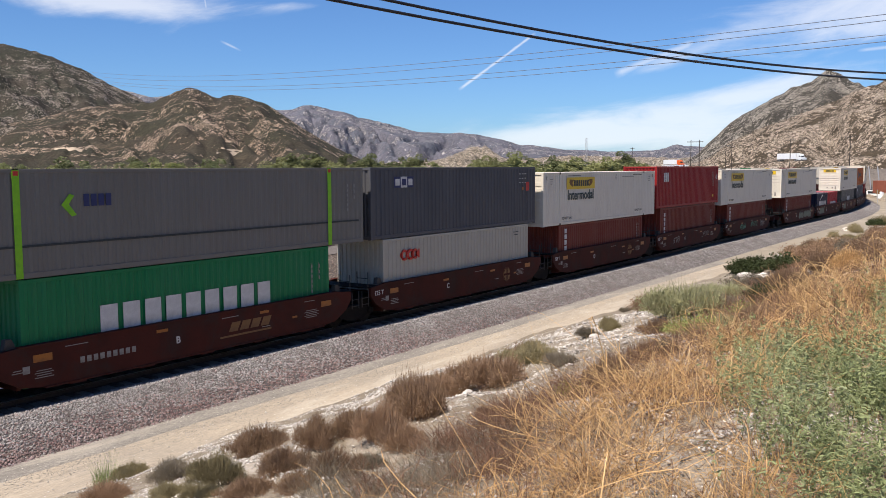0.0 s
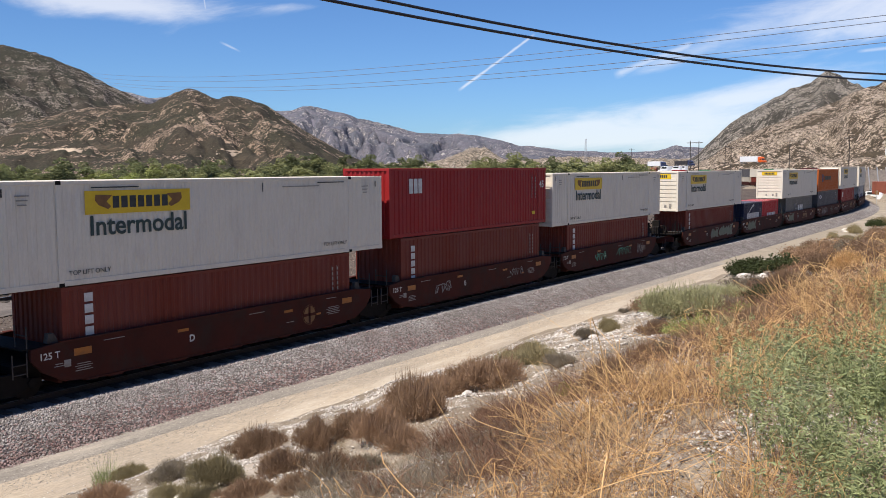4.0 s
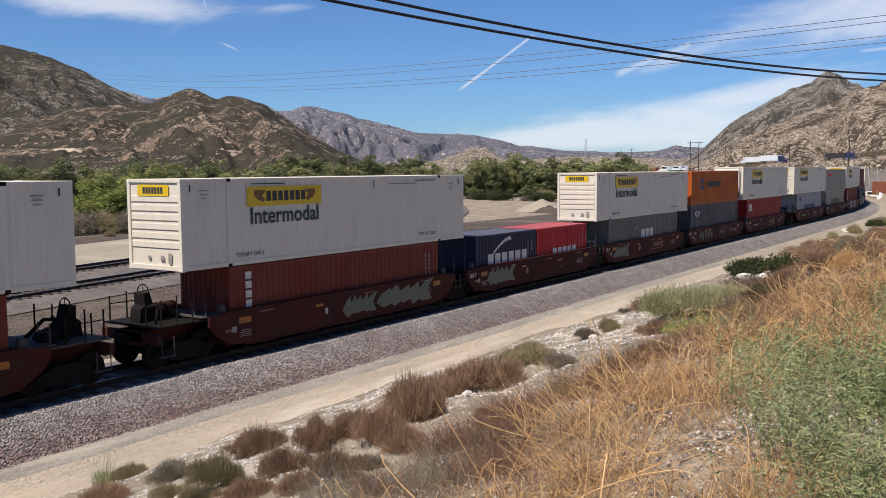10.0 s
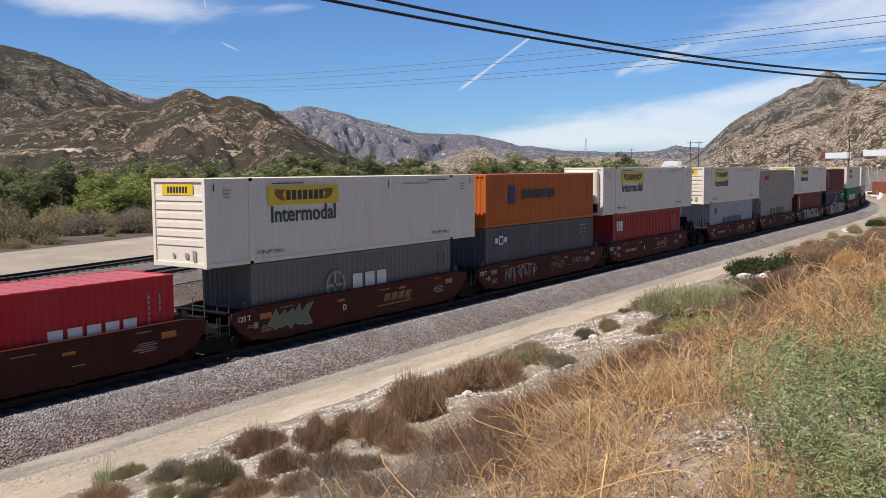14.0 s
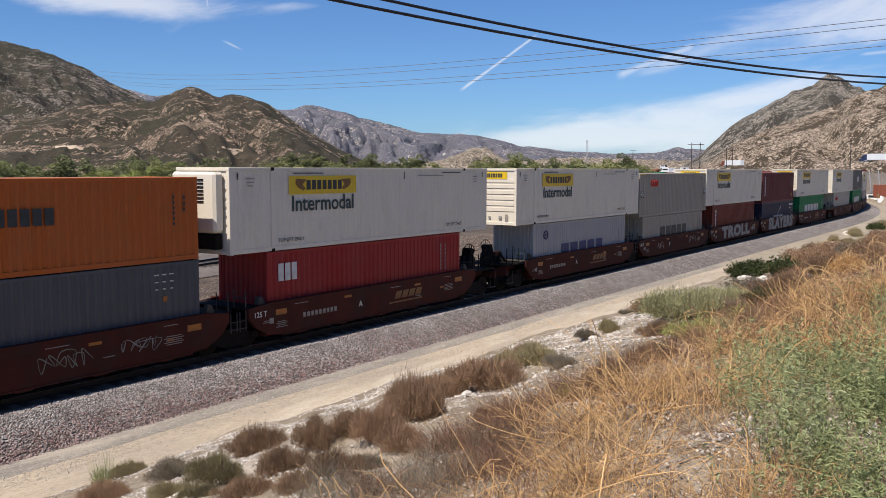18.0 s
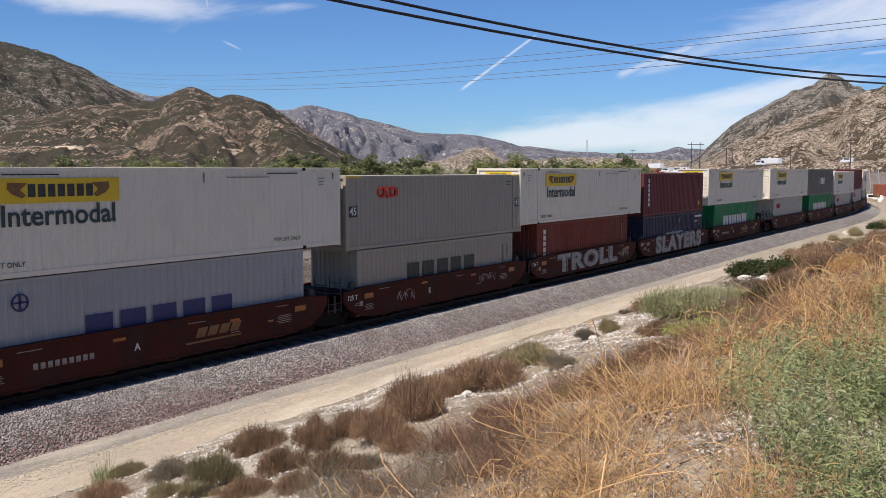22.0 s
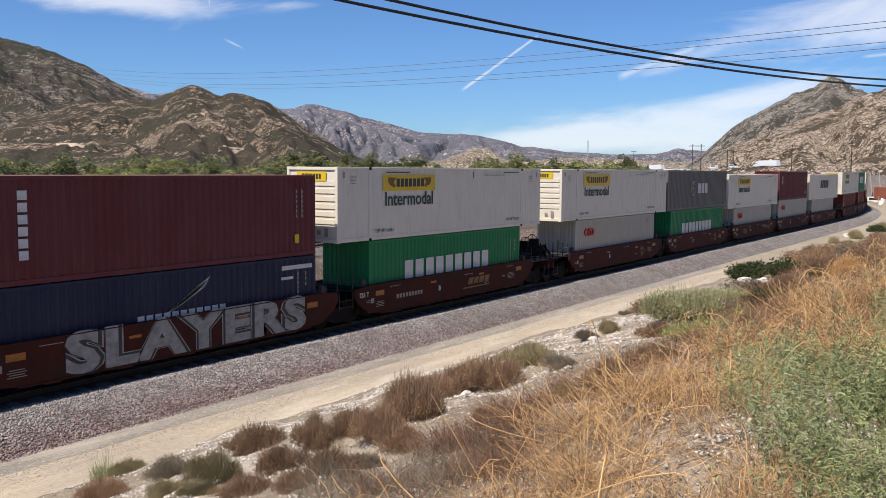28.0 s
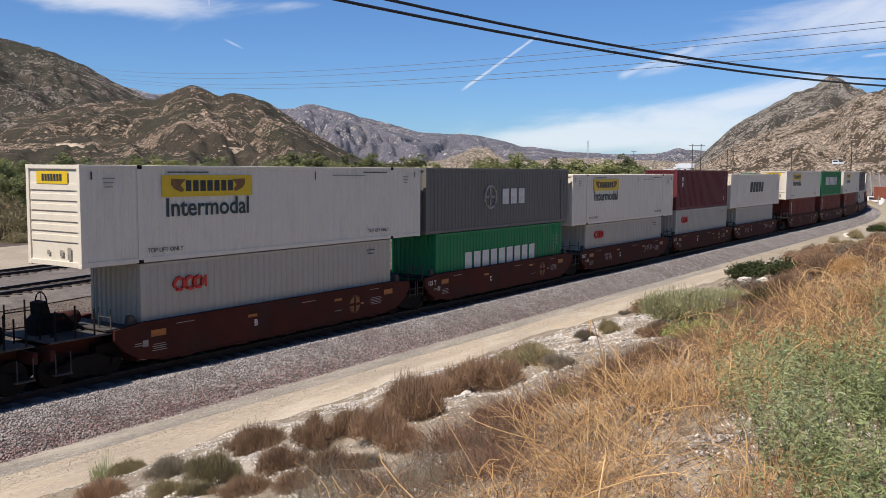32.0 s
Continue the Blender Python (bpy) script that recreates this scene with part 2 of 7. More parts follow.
M_CREO = surface("creosote_leaves", (.05, .065, .02), (.035, .045, .016), 2, .2, .8, 0, 0, 30, (.09, .09, .035), .4, 2, .2, .3, None, True)
M_LIMEB = surface("yellow_green_shoots", (.34, .33, .04), (.26, .26, .035), 2, .2, .8, 0, 0, 30, None, 0, 1, .2, .3, None, True)


def scrub(name, brush, rock, rock2, amount, scale, fine, gather=0.0, green=None):
    """Hillside: chaparral, and boulders that break through it in clusters."""
    mt = bpy.data.materials.new(name)
    mt.use_nodes = True
    t = mt.node_tree
    t.nodes.clear()
    k = Web(t)
    vec = k.n("ShaderNodeTexCoord", 3)
    big = k.noise(vec, scale, 6, .6, .6)
    mid = k.noise(vec, scale * 6, 5, .58, .5)
    tiny = k.noise(vec, fine * 1.6, 4, .7)
    veg = k.mix(k.ramp(tiny, (.36, 0.0), (.64, 1.0)), tuple(c * .5 for c in brush), tuple(c * 1.25 for c in brush))
    if green:
        lush = k.noise(vec, scale * 1.7, 4, .55, .8)
        deep = k.mix(k.ramp(tiny, (.36, 0.0), (.64, 1.0)), tuple(c * .55 for c in green), tuple(c * 1.2 for c in green))
        veg = k.mix(k.ramp(lush, (.42, 0.0), (.58, 1.0)), veg, deep)
    veg = k.mix(k.ramp(mid, (.54, 0.0), (.74, .7)), veg, tuple(a * .7 + b * .3 for a, b in zip(brush, rock2)))
    dens = k.m("ADD", k.m("MULTIPLY", k.m("SUBTRACT", big, .5), 2.2 + 3.4 * gather), k.m("MULTIPLY", k.m("SUBTRACT", mid, .5), 4.6))
    dens = k.m("ADD", dens, amount)
    if gather:
        scree = k.m("MULTIPLY", k.ramp(k.m("ADD", dens, k.m("MULTIPLY", k.m("SUBTRACT", tiny, .5), 1.6)), (.55, 0.0), (1.0, 1.0)), .2)
        veg = k.mix(scree, veg, rock2)
    col, hgt = veg, tiny
    for sc, cut in ((fine * 2.1, .95), (fine * .85, .62)):
        vo = t.nodes.new("ShaderNodeTexVoronoi")
        vo.inputs["Scale"].default_value = sc
        wv = k.n("ShaderNodeVectorMath", i0=vec, i1=k.n("ShaderNodeVectorMath", i0=k.n("ShaderNodeTexNoise", 1, Vector=vec, Scale=sc * .8, Detail=2.0), i3=.55 / sc, p_operation="SCALE"), p_operation="ADD")
        t.links.new(wv, vo.inputs["Vector"])
        sp = t.nodes.new("ShaderNodeSeparateColor")
        t.links.new(vo.outputs[1], sp.inputs[0])
        pick = k.n("ShaderNodeMapRange", Value=k.m("SUBTRACT", k.m("MULTIPLY", dens, cut), sp.outputs[0]), i1=-.04, i2=.04, i3=0.0, i4=1.0)
        body = k.n("ShaderNodeMapRange", Value=vo.outputs[0], i1=.36, i2=.52, i3=1.0, i4=0.0)
        face = k.mix(sp.outputs[1], rock2, rock)
        f = k.m("MULTIPLY", pick, body)
        col = k.mix(f, col, face)
        hgt = k.m("ADD", hgt, k.m("MULTIPLY", f, 1.2))
    bp = k.n("ShaderNodeBump", Height=k.m("ADD", k.m("MULTIPLY", mid, 1.5), hgt), Strength=1.0, Distance=.7 / fine)
    nd = k.n("ShaderNodeBsdfPrincipled", **{"Base Color": col, "Roughness": .95, "Specular IOR Level": .1, "Normal": bp})
    k.n("ShaderNodeOutputMaterial", Surface=nd)
    return mt


M_HILL_A = scrub("chaparral_hillside", (.066, .056, .045), (.44, .38, .33), (.27, .225, .185), .26, .012, .42, .55, (.048, .047, .036))
M_HILL_B = scrub("brown_foothill_scrub", (.060, .050, .037), (.60, .46, .35), (.40, .29, .21), .14, .016, .5, .75, (.050, .047, .033))
# the far range carries the air's bluish haze in its brush and rock colours
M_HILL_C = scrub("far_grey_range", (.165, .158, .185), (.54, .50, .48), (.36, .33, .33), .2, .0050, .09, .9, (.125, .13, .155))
M_HILL_D = scrub("low_tan_hills", (.17, .145, .105), (.62, .52, .42), (.46, .375, .295), 1.25, .008, .16, .3)
M_HILL_E = scrub("rocky_hillside", (.085, .066, .046), (.68, .56, .45), (.47, .37, .28), .86, .009, .40, .2)
M_HILL_F = scrub("grey_rocky_peak", (.078, .07, .058), (.56, .50, .43), (.37, .325, .27), .58, .008, .36, .2)
M_CUT = surface("raw_tan_earth", (.50, .40, .30), (.38, .29, .215), .15, .3, .95, 0, .4, 1.5, (.26, .2, .145), .5, .08)
M_RUST = surface("red_brown_dry_stalks", (.25, .142, .088), (.155, .09, .063), 1.4, .1, .85, 0, 0, 30, (.34, .21, .12), .4, 1.0, .3, .2, None, True, True)
M_FARBED = surface("dark_ballast", (.175, .148, .128), (.095, .08, .07), 1.5, .6, .95, 0, .9, 9, (.22, .185, .155), .35, .3)
M_DARKSTEEL = surface("dark_girder_steel", (.035, .033, .033), (.05, .045, .04), 2, .2, .7)
M_BROWNBOX = surface("rust_red_shed_paint", (.22, .065, .038), (.17, .05, .03), 1.5, .2, .7)
M_ASPH = surface("grey_asphalt", (.10, .095, .09), (.075, .07, .066), .5, .3, .9)

# ---- mesh tools ----


def link_mat(ob, m):
    ob.data.materials.clear() if ob.data.users == 1 else None
    if not ob.data.materials:
        ob.data.materials.append(None)
    ob.material_slots[0].link = "OBJECT"
    ob.material_slots[0].material = m
    return ob


def raw(name, verts, faces, smooth=False):
    me = bpy.data.meshes.new(name)
    me.from_pydata(verts, [], faces)
    if smooth:
        me.polygons.foreach_set("use_smooth", [True] * len(me.polygons))
    me.update()
    return me


def part(name, me, material, parent, label="", at=(0, 0, 0), turn=None):
    """Links a mesh as one object under a thing or under a part."""
    if isinstance(me, tuple):
        for bar, off in me[1]:
            ob = part(name, bar, material, parent, label, (at[0] + off, at[1], at[2]), turn)
        return ob
    ob = new(name, me)
    ob.parent = parent
    ob.location = at
    if turn:
        ob.rotation_euler = [radians(a) for a in turn]
    link_mat(ob, material)
    if label:
        ob["label"] = label
    return ob


def thing(name, label, category, group="", kind="", me=None, material=None, at=None):
    ob = new(name, me)
    if me and material:
        link_mat(ob, material)
    if at:
        ob.location = at
    return tagged(ob, label, category, group, kind)


STORE = {}


def kept(key, make):
    if key not in STORE:
        STORE[key] = make()
    return STORE[key]


class Lump:
    """Gathers boxes, prisms and tubes into one mesh."""

    def __init__(self):
        self.v, self.f = [], []

    def box(self, x0, x1, y0, y1, z0, z1, b=0.0):
        n = len(self.v)
        if b <= 0:
            self.v += [(x, y, z) for z in (z0, z1) for y in (y0, y1) for x in (x0, x1)]
            self.f += [tuple(n + i for i in q) for q in ((0, 2, 3, 1), (4, 5, 7, 6), (0, 1, 5, 4), (2, 6, 7, 3), (0, 4, 6, 2), (1, 3, 7, 5))]
            return self
        for z, i in ((z0, b), (z0 + b, 0), (z1 - b, 0), (z1, b)):
            self.v += [(x0 + b, y0 + i, z), (x1 - b, y0 + i, z), (x1 - i, y0 + b, z), (x1 - i, y1 - b, z), (x1 - b, y1 - i, z), (x0 + b, y1 - i, z), (x0 + i, y1 - b, z), (x0 + i, y0 + b, z)]
        for r in range(3):
            for c in range(8):
                d = (c + 1) % 8
                self.f.append((n + r * 8 + c, n + r * 8 + d, n + r * 8 + 8 + d, n + r * 8 + 8 + c))
        self.f.append(tuple(n + 7 - i for i in range(8)))
        self.f.append(tuple(n + 24 + i for i in range(8)))
        return self

    def prism(self, outline, axis, lo, hi):
        """An outline in the plane across an axis ('y': x, z), drawn out from lo to hi."""
        n, m = len(self.v), len(outline)
        for h in (lo, hi):
            for a, b in outline:
                self.v.append((a, h, b) if axis == "y" else (h, a, b) if axis == "x" else (a, b, h))
        for i in range(m):
            j = (i + 1) % m
            self.f.append((n + i, n + j, n + m + j, n + m + i))
        self.f.append(tuple(n + m - 1 - i for i in range(m)))
        self.f.append(tuple(n + m + i for i in range(m)))
        return self

    def tube(self, pts, r, sides=6, taper=1.0):
        n = len(self.v)
        pts = [Vector(p) for p in pts]
        for i, p in enumerate(pts):
            d = (pts[min(i + 1, len(pts) - 1)] - pts[max(i - 1, 0)]).normalized()
            a = d.orthogonal().normalized()
            b = d.cross(a)
            rr = r * (1 + (taper - 1) * i / max(len(pts) - 1, 1))
            for k in range(sides):
                u = 2 * math.pi * k / sides
                self.v.append(tuple(p + (a * math.cos(u) + b * math.sin(u)) * rr))
        for i in range(len(pts) - 1):
            for k in range(sides):
                q = (k + 1) % sides
                self.f.append((n + i * sides + k, n + i * sides + q, n + (i + 1) * sides + q, n + (i + 1) * sides + k))
        self.f.append(tuple(n + sides - 1 - k for k in range(sides)))
        self.f.append(tuple(n + (len(pts) - 1) * sides + k for k in range(sides)))
        return self

    def ring(self, c, axis, big, small, steps=18, sides=5):
        pts = []
        for i in range(steps + 1):
            u = 2 * math.pi * i / steps
            a, b = big * math.cos(u), big * math.sin(u)
            pts.append((c[0] + a, c[1], c[2] + b) if axis == "y" else (c[0], c[1] + a, c[2] + b))
        return self.tube(pts, small, sides)

    def disc(self, c, axis, r, thick, steps=20):
        o = [(c[0] + r * math.cos(2 * math.pi * i / steps), c[2] + r * math.sin(2 * math.pi * i / steps)) for i in range(steps)]
        if axis == "x":
            o = [(c[1] + r * math.cos(2 * math.pi * i / steps), c[2] + r * math.sin(2 * math.pi * i / steps)) for i in range(steps)]
        k = 1 if axis == "y" else 0
        return self.prism(o, axis, c[k] - thick / 2, c[k] + thick / 2)

    def mesh(self, name, smooth=False):
        me = raw(name, self.v, self.f, smooth)
        bm = bmesh.new()
        bm.from_mesh(me)
        bmesh.ops.recalc_face_normals(bm, faces=bm.faces)
        bm.to_mesh(me)
        bm.free()
        return me


def words(text, size, bold=0.0, tight=1.0):
    """Lettering as a flat mesh in the x, z plane that faces -y, centred on its middle."""

    def make():
        cu = bpy.data.curves.new("lettering", "FONT")
        cu.body, cu.size, cu.offset, cu.space_character = text, size, bold, tight
        cu.align_x, cu.align_y = "CENTER", "CENTER"
        cu.resolution_u = 3
        cu.extrude = .002
        ob = bpy.data.objects.new("lettering", cu)
        me = bpy.data.meshes.new_from_object(ob)
        bpy.data.objects.remove(ob)
        me.transform(Matrix.Rotation(radians(90), 4, "X"))
        return me

    return kept(("words", text, size, bold, tight), make)


def plate(w, h, thick=.006, b=0.0):
    """A thin plate in the x, z plane, centred."""
    def make():
        return Lump().box(-w / 2, w / 2, -thick, 0, -h / 2, h / 2, b).mesh("plate")
    return kept(("plate", round(w, 3), round(h, 3), thick), make)


def blocks(n, w, h, gap=.22, slant=0.0, seed=0):
    """A brand's lettering as plain bars of its size: the bars with their offsets."""
    cell = w / n
    c, k = cell * (1 - gap) / 2, slant * h / 2

    def make():
        return Lump().prism([(-c - k, -h / 2), (c - k, -h / 2), (c + k, h / 2), (-c + k, h / 2)], "y", -.005, 0).mesh("bar")

    me = kept(("bar", round(c, 3), round(h, 3), slant), make)
    return ("bars", [(me, -w / 2 + cell * (i + .5)) for i in range(n)])


# ---- the line of the track: straight, then a long left-hand curve ----
TRACK_Y = 23.404
BEND_X, BEND_R = 118.0, 330.0
EASE, WIDE_R = 62.0, 470.0
EASE_A = EASE / BEND_R
TURN_1 = Vector((BEND_X, TRACK_Y + BEND_R, 0))
TURN_P = TURN_1 + BEND_R * Vector((math.sin(EASE_A), -math.cos(EASE_A), 0))
TURN_2 = TURN_P + WIDE_R * Vector((-math.sin(EASE_A), math.cos(EASE_A), 0))
FLOW, SLOW = 7.427, -.00487


def along(s):
    """Place and heading on the track at s metres; it falls a little past the bend."""
    if s <= BEND_X:
        return Vector((s, TRACK_Y, 0)), 0.0
    if s <= BEND_X + EASE:
        a, c, r = (s - BEND_X) / BEND_R, TURN_1, BEND_R
    else:
        a, c, r = EASE_A + (s - BEND_X - EASE) / WIDE_R, TURN_2, WIDE_R
    p = c + r * Vector((math.sin(a), -math.cos(a), 0))
    p.z = -.0045 * max(0, s - 215)
    return p, a


def lateral(x, y):
    if x <= BEND_X:
        return y - TRACK_Y
    if math.atan2(x - TURN_1.x, TURN_1.y - y) < EASE_A:
        return BEND_R - math.hypot(x - TURN_1.x, y - TURN_1.y)
    return WIDE_R - math.hypot(x - TURN_2.x, y - TURN_2.y)


def run(t):
    """How far the train has rolled since the middle of the clip."""
    u = t - 16
    return FLOW * u + SLOW * u * u / 2


# the two tracks of the other line, which swing away to the left
FAR_B = [(-60, 36), (-20, 41.2), (8, 46.0), (28.6, 50.2), (45, 53.7), (59, 57.2), (71, 61.0), (83, 66.5), (101, 76.2), (116, 85.0), (134, 98.0), (150, 112.5), (166, 131), (177, 152), (181, 178), (178, 215), (168, 260)]


def smooth_line(pts, step):
    """Points at even steps along a soft curve through pts."""
    out = []
    P2 = [Vector((*p, 0)) for p in pts]
    for i in range(len(P2) - 1):
        p0, p1, p2, p3 = P2[max(i - 1, 0)], P2[i], P2[i + 1], P2[min(i + 2, len(P2) - 1)]
        n = max(int((p2 - p1).length / step), 1)
        for k in range(n):
            u = k / n
            out.append(.5 * ((2 * p1) + (p2 - p0) * u + (2 * p0 - 5 * p1 + 4 * p2 - p3) * u * u + (3 * p1 - p0 - 3 * p2 + p3) * u ** 3))
    out.append(P2[-1])
    return out


LINE_B = smooth_line(FAR_B, 2.0)


def side_line(line, off):
    """The line shifted to its right by off metres."""
    out = []
    for i, p in enumerate(line):
        d = (line[min(i + 1, len(line) - 1)] - line[max(i - 1, 0)]).normalized()
        out.append(p + Vector((d.y, -d.x, 0)) * off)
    return out


LINE_C = side_line(LINE_B, 6.4)
LINE_A = [along(s)[0] for s in np.arange(-60, 640, 2.0)]

# ---- ground ----


def soft(a, b, v):
    u = min(max((v - a) / (b - a), 0), 1)
    return u * u * (3 - 2 * u)


BANK = [(-40, 5.6), (-6, 4.75), (0, 4.45), (2, 4.15), (4, 3.7), (6, 3.15), (8, 2.55), (10, 1.9), (12, 1.2), (14, .45), (16, -.45), (17.3, -.9)]


def wob(x, y, s, seed=0.0):
    return noise.noise(Vector((x * s, y * s, seed)))


def ground_z(x, y):
    """Height of the ground, which falls away gently past the bend."""
    return level_z(x, y) - .0045 * max(0, min(x, 900) - 205)


def level_z(x, y):
    d = lateral(x, y)
    if d < -6:
        yy = TRACK_Y + d
        h = np.interp(yy, [b[0] for b in BANK], [b[1] for b in BANK])
        k = 1 - soft(38, 98, x)
        h = -.9 + (h + .9) * k + 1.5 * soft(140, 225, x)
        rough = soft(-6, -8, d)
        h += rough * (.22 * wob(x, y, .35) + .12 * wob(x, y, 1.1, 3) + .05 * wob(x, y, 3, 7)) * (.3 + .7 * k)
        return h
    if d < -3.5:
        return -.9 + .03 * wob(x, y, .8)
    if d < -1.9:
        return -.9 + (d + 3.5) / 1.6 * .66
    if d < 1.9:
        return -.24
    if d < 3.4:
        return -.24 - (d - 1.9) / 1.5 * .3
    return -.54 + .06 * wob(x, y, .15) * soft(4, 10, d)


def sheet(name, xs, ys, z_of, material, label, category, lift=0.0):
    v = [(x, y, z_of(x, y) + lift) for y in ys for x in xs]
    w = len(xs)
    f = [(j * w + i, j * w + i + 1, (j + 1) * w + i + 1, (j + 1) * w + i) for j in range(len(ys) - 1) for i in range(w - 1)]
    return thing(name, label, category, "", "structure", raw(name, v, f, True), material)


xs = [*np.arange(-400, -20, 20), *np.arange(-20, -2, 2), *np.arange(-2, 46, .4), *np.arange(46, 110, 1.2), *np.arange(110, 200, 5), *np.arange(200, 600, 25), *np.arange(600, 4600, 250)]
ys = [*np.arange(-1500, -100, 100), *np.arange(-100, -12, 8), *np.arange(-12, 26, .4), *np.arange(26, 60, 2), *np.arange(60, 200, 5), *np.arange(200, 600, 25), *np.arange(600, 4600, 250)]
sheet("ground", xs, ys, ground_z, M_SOIL, "dry stony tan soil reaching to the hills", "ground")


def strip(name, line, offs, material, label, category, dz=0.0):
    """A band that follows a line; offs: pairs of offset to the right and height."""
    cols = [side_line(line, o) for o, h in offs]
    n, m = len(line), len(offs)
    v = [(cols[j][i].x, cols[j][i].y, line[i].z + offs[j][1] + dz) for i in range(n) for j in range(m)]
    f = [(i * m + j, i * m + j + 1, (i + 1) * m + j + 1, (i + 1) * m + j) for i in range(n - 1) for j in range(m - 1)]
    return thing(name, label, category, "", "structure", raw(name, v, f, True), material)


strip("yard", LINE_A, [(-36, -.46), (-20, -.46), (-3.3, -.47), (-2.7, -.4)], M_YARD, "brown gravel yard between the tracks", "ground")
strip("road", LINE_A, [(3.25, -.8), (3.45, -.82), (4.2, -.83), (5.2, -.82), (6.0, -.8), (6.6, -.78), (7.0, -1.2)], M_ROAD, "pale compacted dirt road beside the ballast", "road")
sv = []
for i, p in enumerate(LINE_A):
    for o in (3.3, 3.7, 4.1, 4.55 + .22 * wob(i * .9, 0, .35) + .1 * wob(i * 2.0, 3, .8)):
        q = side_line(LINE_A[max(i - 1, 0):i + 2], o)[min(i, 1)]
        sv.append((q.x, q.y, p.z - .8 - .012 * (o > 3.5) - .035 * (o > 4.15)))
thing("gravel_shoulder", "grey gravel shoulder along the foot of the ballast", "road", "", "structure", raw("shoulder", sv, [(i * 4 + j, i * 4 + j + 1, i * 4 + j + 5, i * 4 + j + 4) for i in range(len(LINE_A) - 1) for j in range(3)], True), M_SHOULDER)
strip("ballast_bed", LINE_A, [(-3.3, -.52), (-1.85, -.2), (-.8, -.19), (.8, -.19), (1.85, -.2), (2.4, -.4), (3.5, -.86)], M_BALLAST, "grey and maroon crushed stone ballast", "ballast", .015)
strip("scrub_flat", LINE_B, [(-75, -.46), (-40, -.45), (-16.4, -.44)], M_YARD, "brown scrubby flat beyond the gravel road", "ground", .02)
strip("access_road", LINE_B, [(-16.5, -.42), (-13, -.41), (-9, -.40), (-3.2, -.40)], M_PALE, "pale graded gravel road beside the far tracks", "road", .02)
strip("far_ballast", LINE_B, [(-3.3, -.42), (-1.7, -.215), (2.8, -.215), (8.1, -.215), (9.8, -.44)], M_FARBED, "grey-brown ballast under two tracks", "ballast", .03)


def rails(name, line, near=0):
    """Two rails with base, web and polished head, under one track thing."""
    tr = thing(name, "steel rails on wooden ties in crushed stone", "railway track", "", "structure")
    for off in (-.7535, .7535):
        for nm, prof, m in (("rail", [(-.07, -.17), (.07, -.17), (.07, -.155), (.012, -.145), (.012, -.045), (.036, -.03), (.036, -.006), (-.036, -.006), (-.036, -.03), (-.012, -.045), (-.012, -.145), (-.07, -.155)], M_RAIL),
                            ("rail_head", [(-.034, -.006), (.034, -.006), (.03, .0), (-.03, .0)], M_RAILTOP)):
            cols = [side_line(line, off + a) for a, b in prof]
            k = len(prof)
            v = [(cols[j][i].x, cols[j][i].y, line[i].z + prof[j][1]) for i in range(len(line)) for j in range(k)]
            f = [(i * k + j, i * k + (j + 1) % k, (i + 1) * k + (j + 1) % k, (i + 1) * k + j) for i in range(len(line) - 1) for j in range(k)]
            part(nm, raw(nm, v, f), m, tr)
    return tr


TRACKS = [(rails("near_track", LINE_A), LINE_A), (rails("middle_track", LINE_C), LINE_C), (rails("far_track", LINE_B), LINE_B)]

# ---- hills and distance ----


SLOPES = {}


def ridge(name, label, prof, r_top, r_base, material, rough, back=1.5, seed=0.0, steps=220, gully=1.0, spur=.13, jag=.0):
    """A range of hills: crest heights in degrees by bearing, a foot, spurs and ravines that run down it, broken rock."""
    prof = sorted(prof)
    a0, a1 = prof[0][0], prof[-1][0]
    az = np.linspace(a0, a1, steps)
    rr = np.concatenate([np.linspace(r_base, r_top, 84), np.linspace(r_top, r_top * back, 12)[1:]])
    el = np.interp(az, [p[0] for p in prof], [p[1] for p in prof])
    el = np.convolve(np.pad(el, 1, mode="edge"), np.array([.25, .5, .25]), "valid")
    v = []
    for i, a in enumerate(az):
        ca, sa = math.cos(radians(a)), math.sin(radians(a))
        top = r_top * math.tan(radians(el[i])) + 6.1
        crest = jag * top * noise.fractal(Vector((a * 1.9, seed, 3.0)), .7, 2.0, 5)
        for r in rr:
            u = (r - r_base) / (r_top - r_base)
            x, y = r * ca, r * sa
            w = noise.fractal(Vector((x, y, seed + 7)) / (r_top * .2), .9, 2.0, 2)
            # ravines: stretched along the fall of the slope, forking as they go down
            q = Vector((radians(a) * r_top / (r_top * spur) + .55 * w + .9 * (1 - min(u, 1)), r / (r_top * spur * 3.2), seed))
            fold = abs(noise.fractal(q, .85, 2.1, 5)) * 1.5
            fine = noise.fractal(Vector((x, y, seed)) / (r_top * .032), .8, 2.1, 4)
            if u <= 1:
                h = (top + crest * u) * u ** .8 - max(0, .75 - fold) * gully * top * .40 * math.sin(math.pi * min(u, 1)) ** .8 + fine * rough * u * (1.12 - u)
                h = min(h, (top + crest) * (r / r_top) * (.55 + .45 * u))
            else:
                h = (top + crest) * (1 - (u - 1) * .55) - .2 * top * min((u - 1) * 3, 1) * abs(w)
            v.append((x, y, max(h, -1.5) if u > 0 else -1.5))
    m = len(rr)
    SLOPES[name] = (az, rr, np.array(v)[:, 2].reshape(steps, m))
    f = [(i * m + j, i * m + j + 1, (i + 1) * m + j + 1, (i + 1) * m + j) for i in range(steps - 1) for j in range(m - 1)]
    return thing(name, label, "hill", "", "structure", raw(name, v, f, True), material)


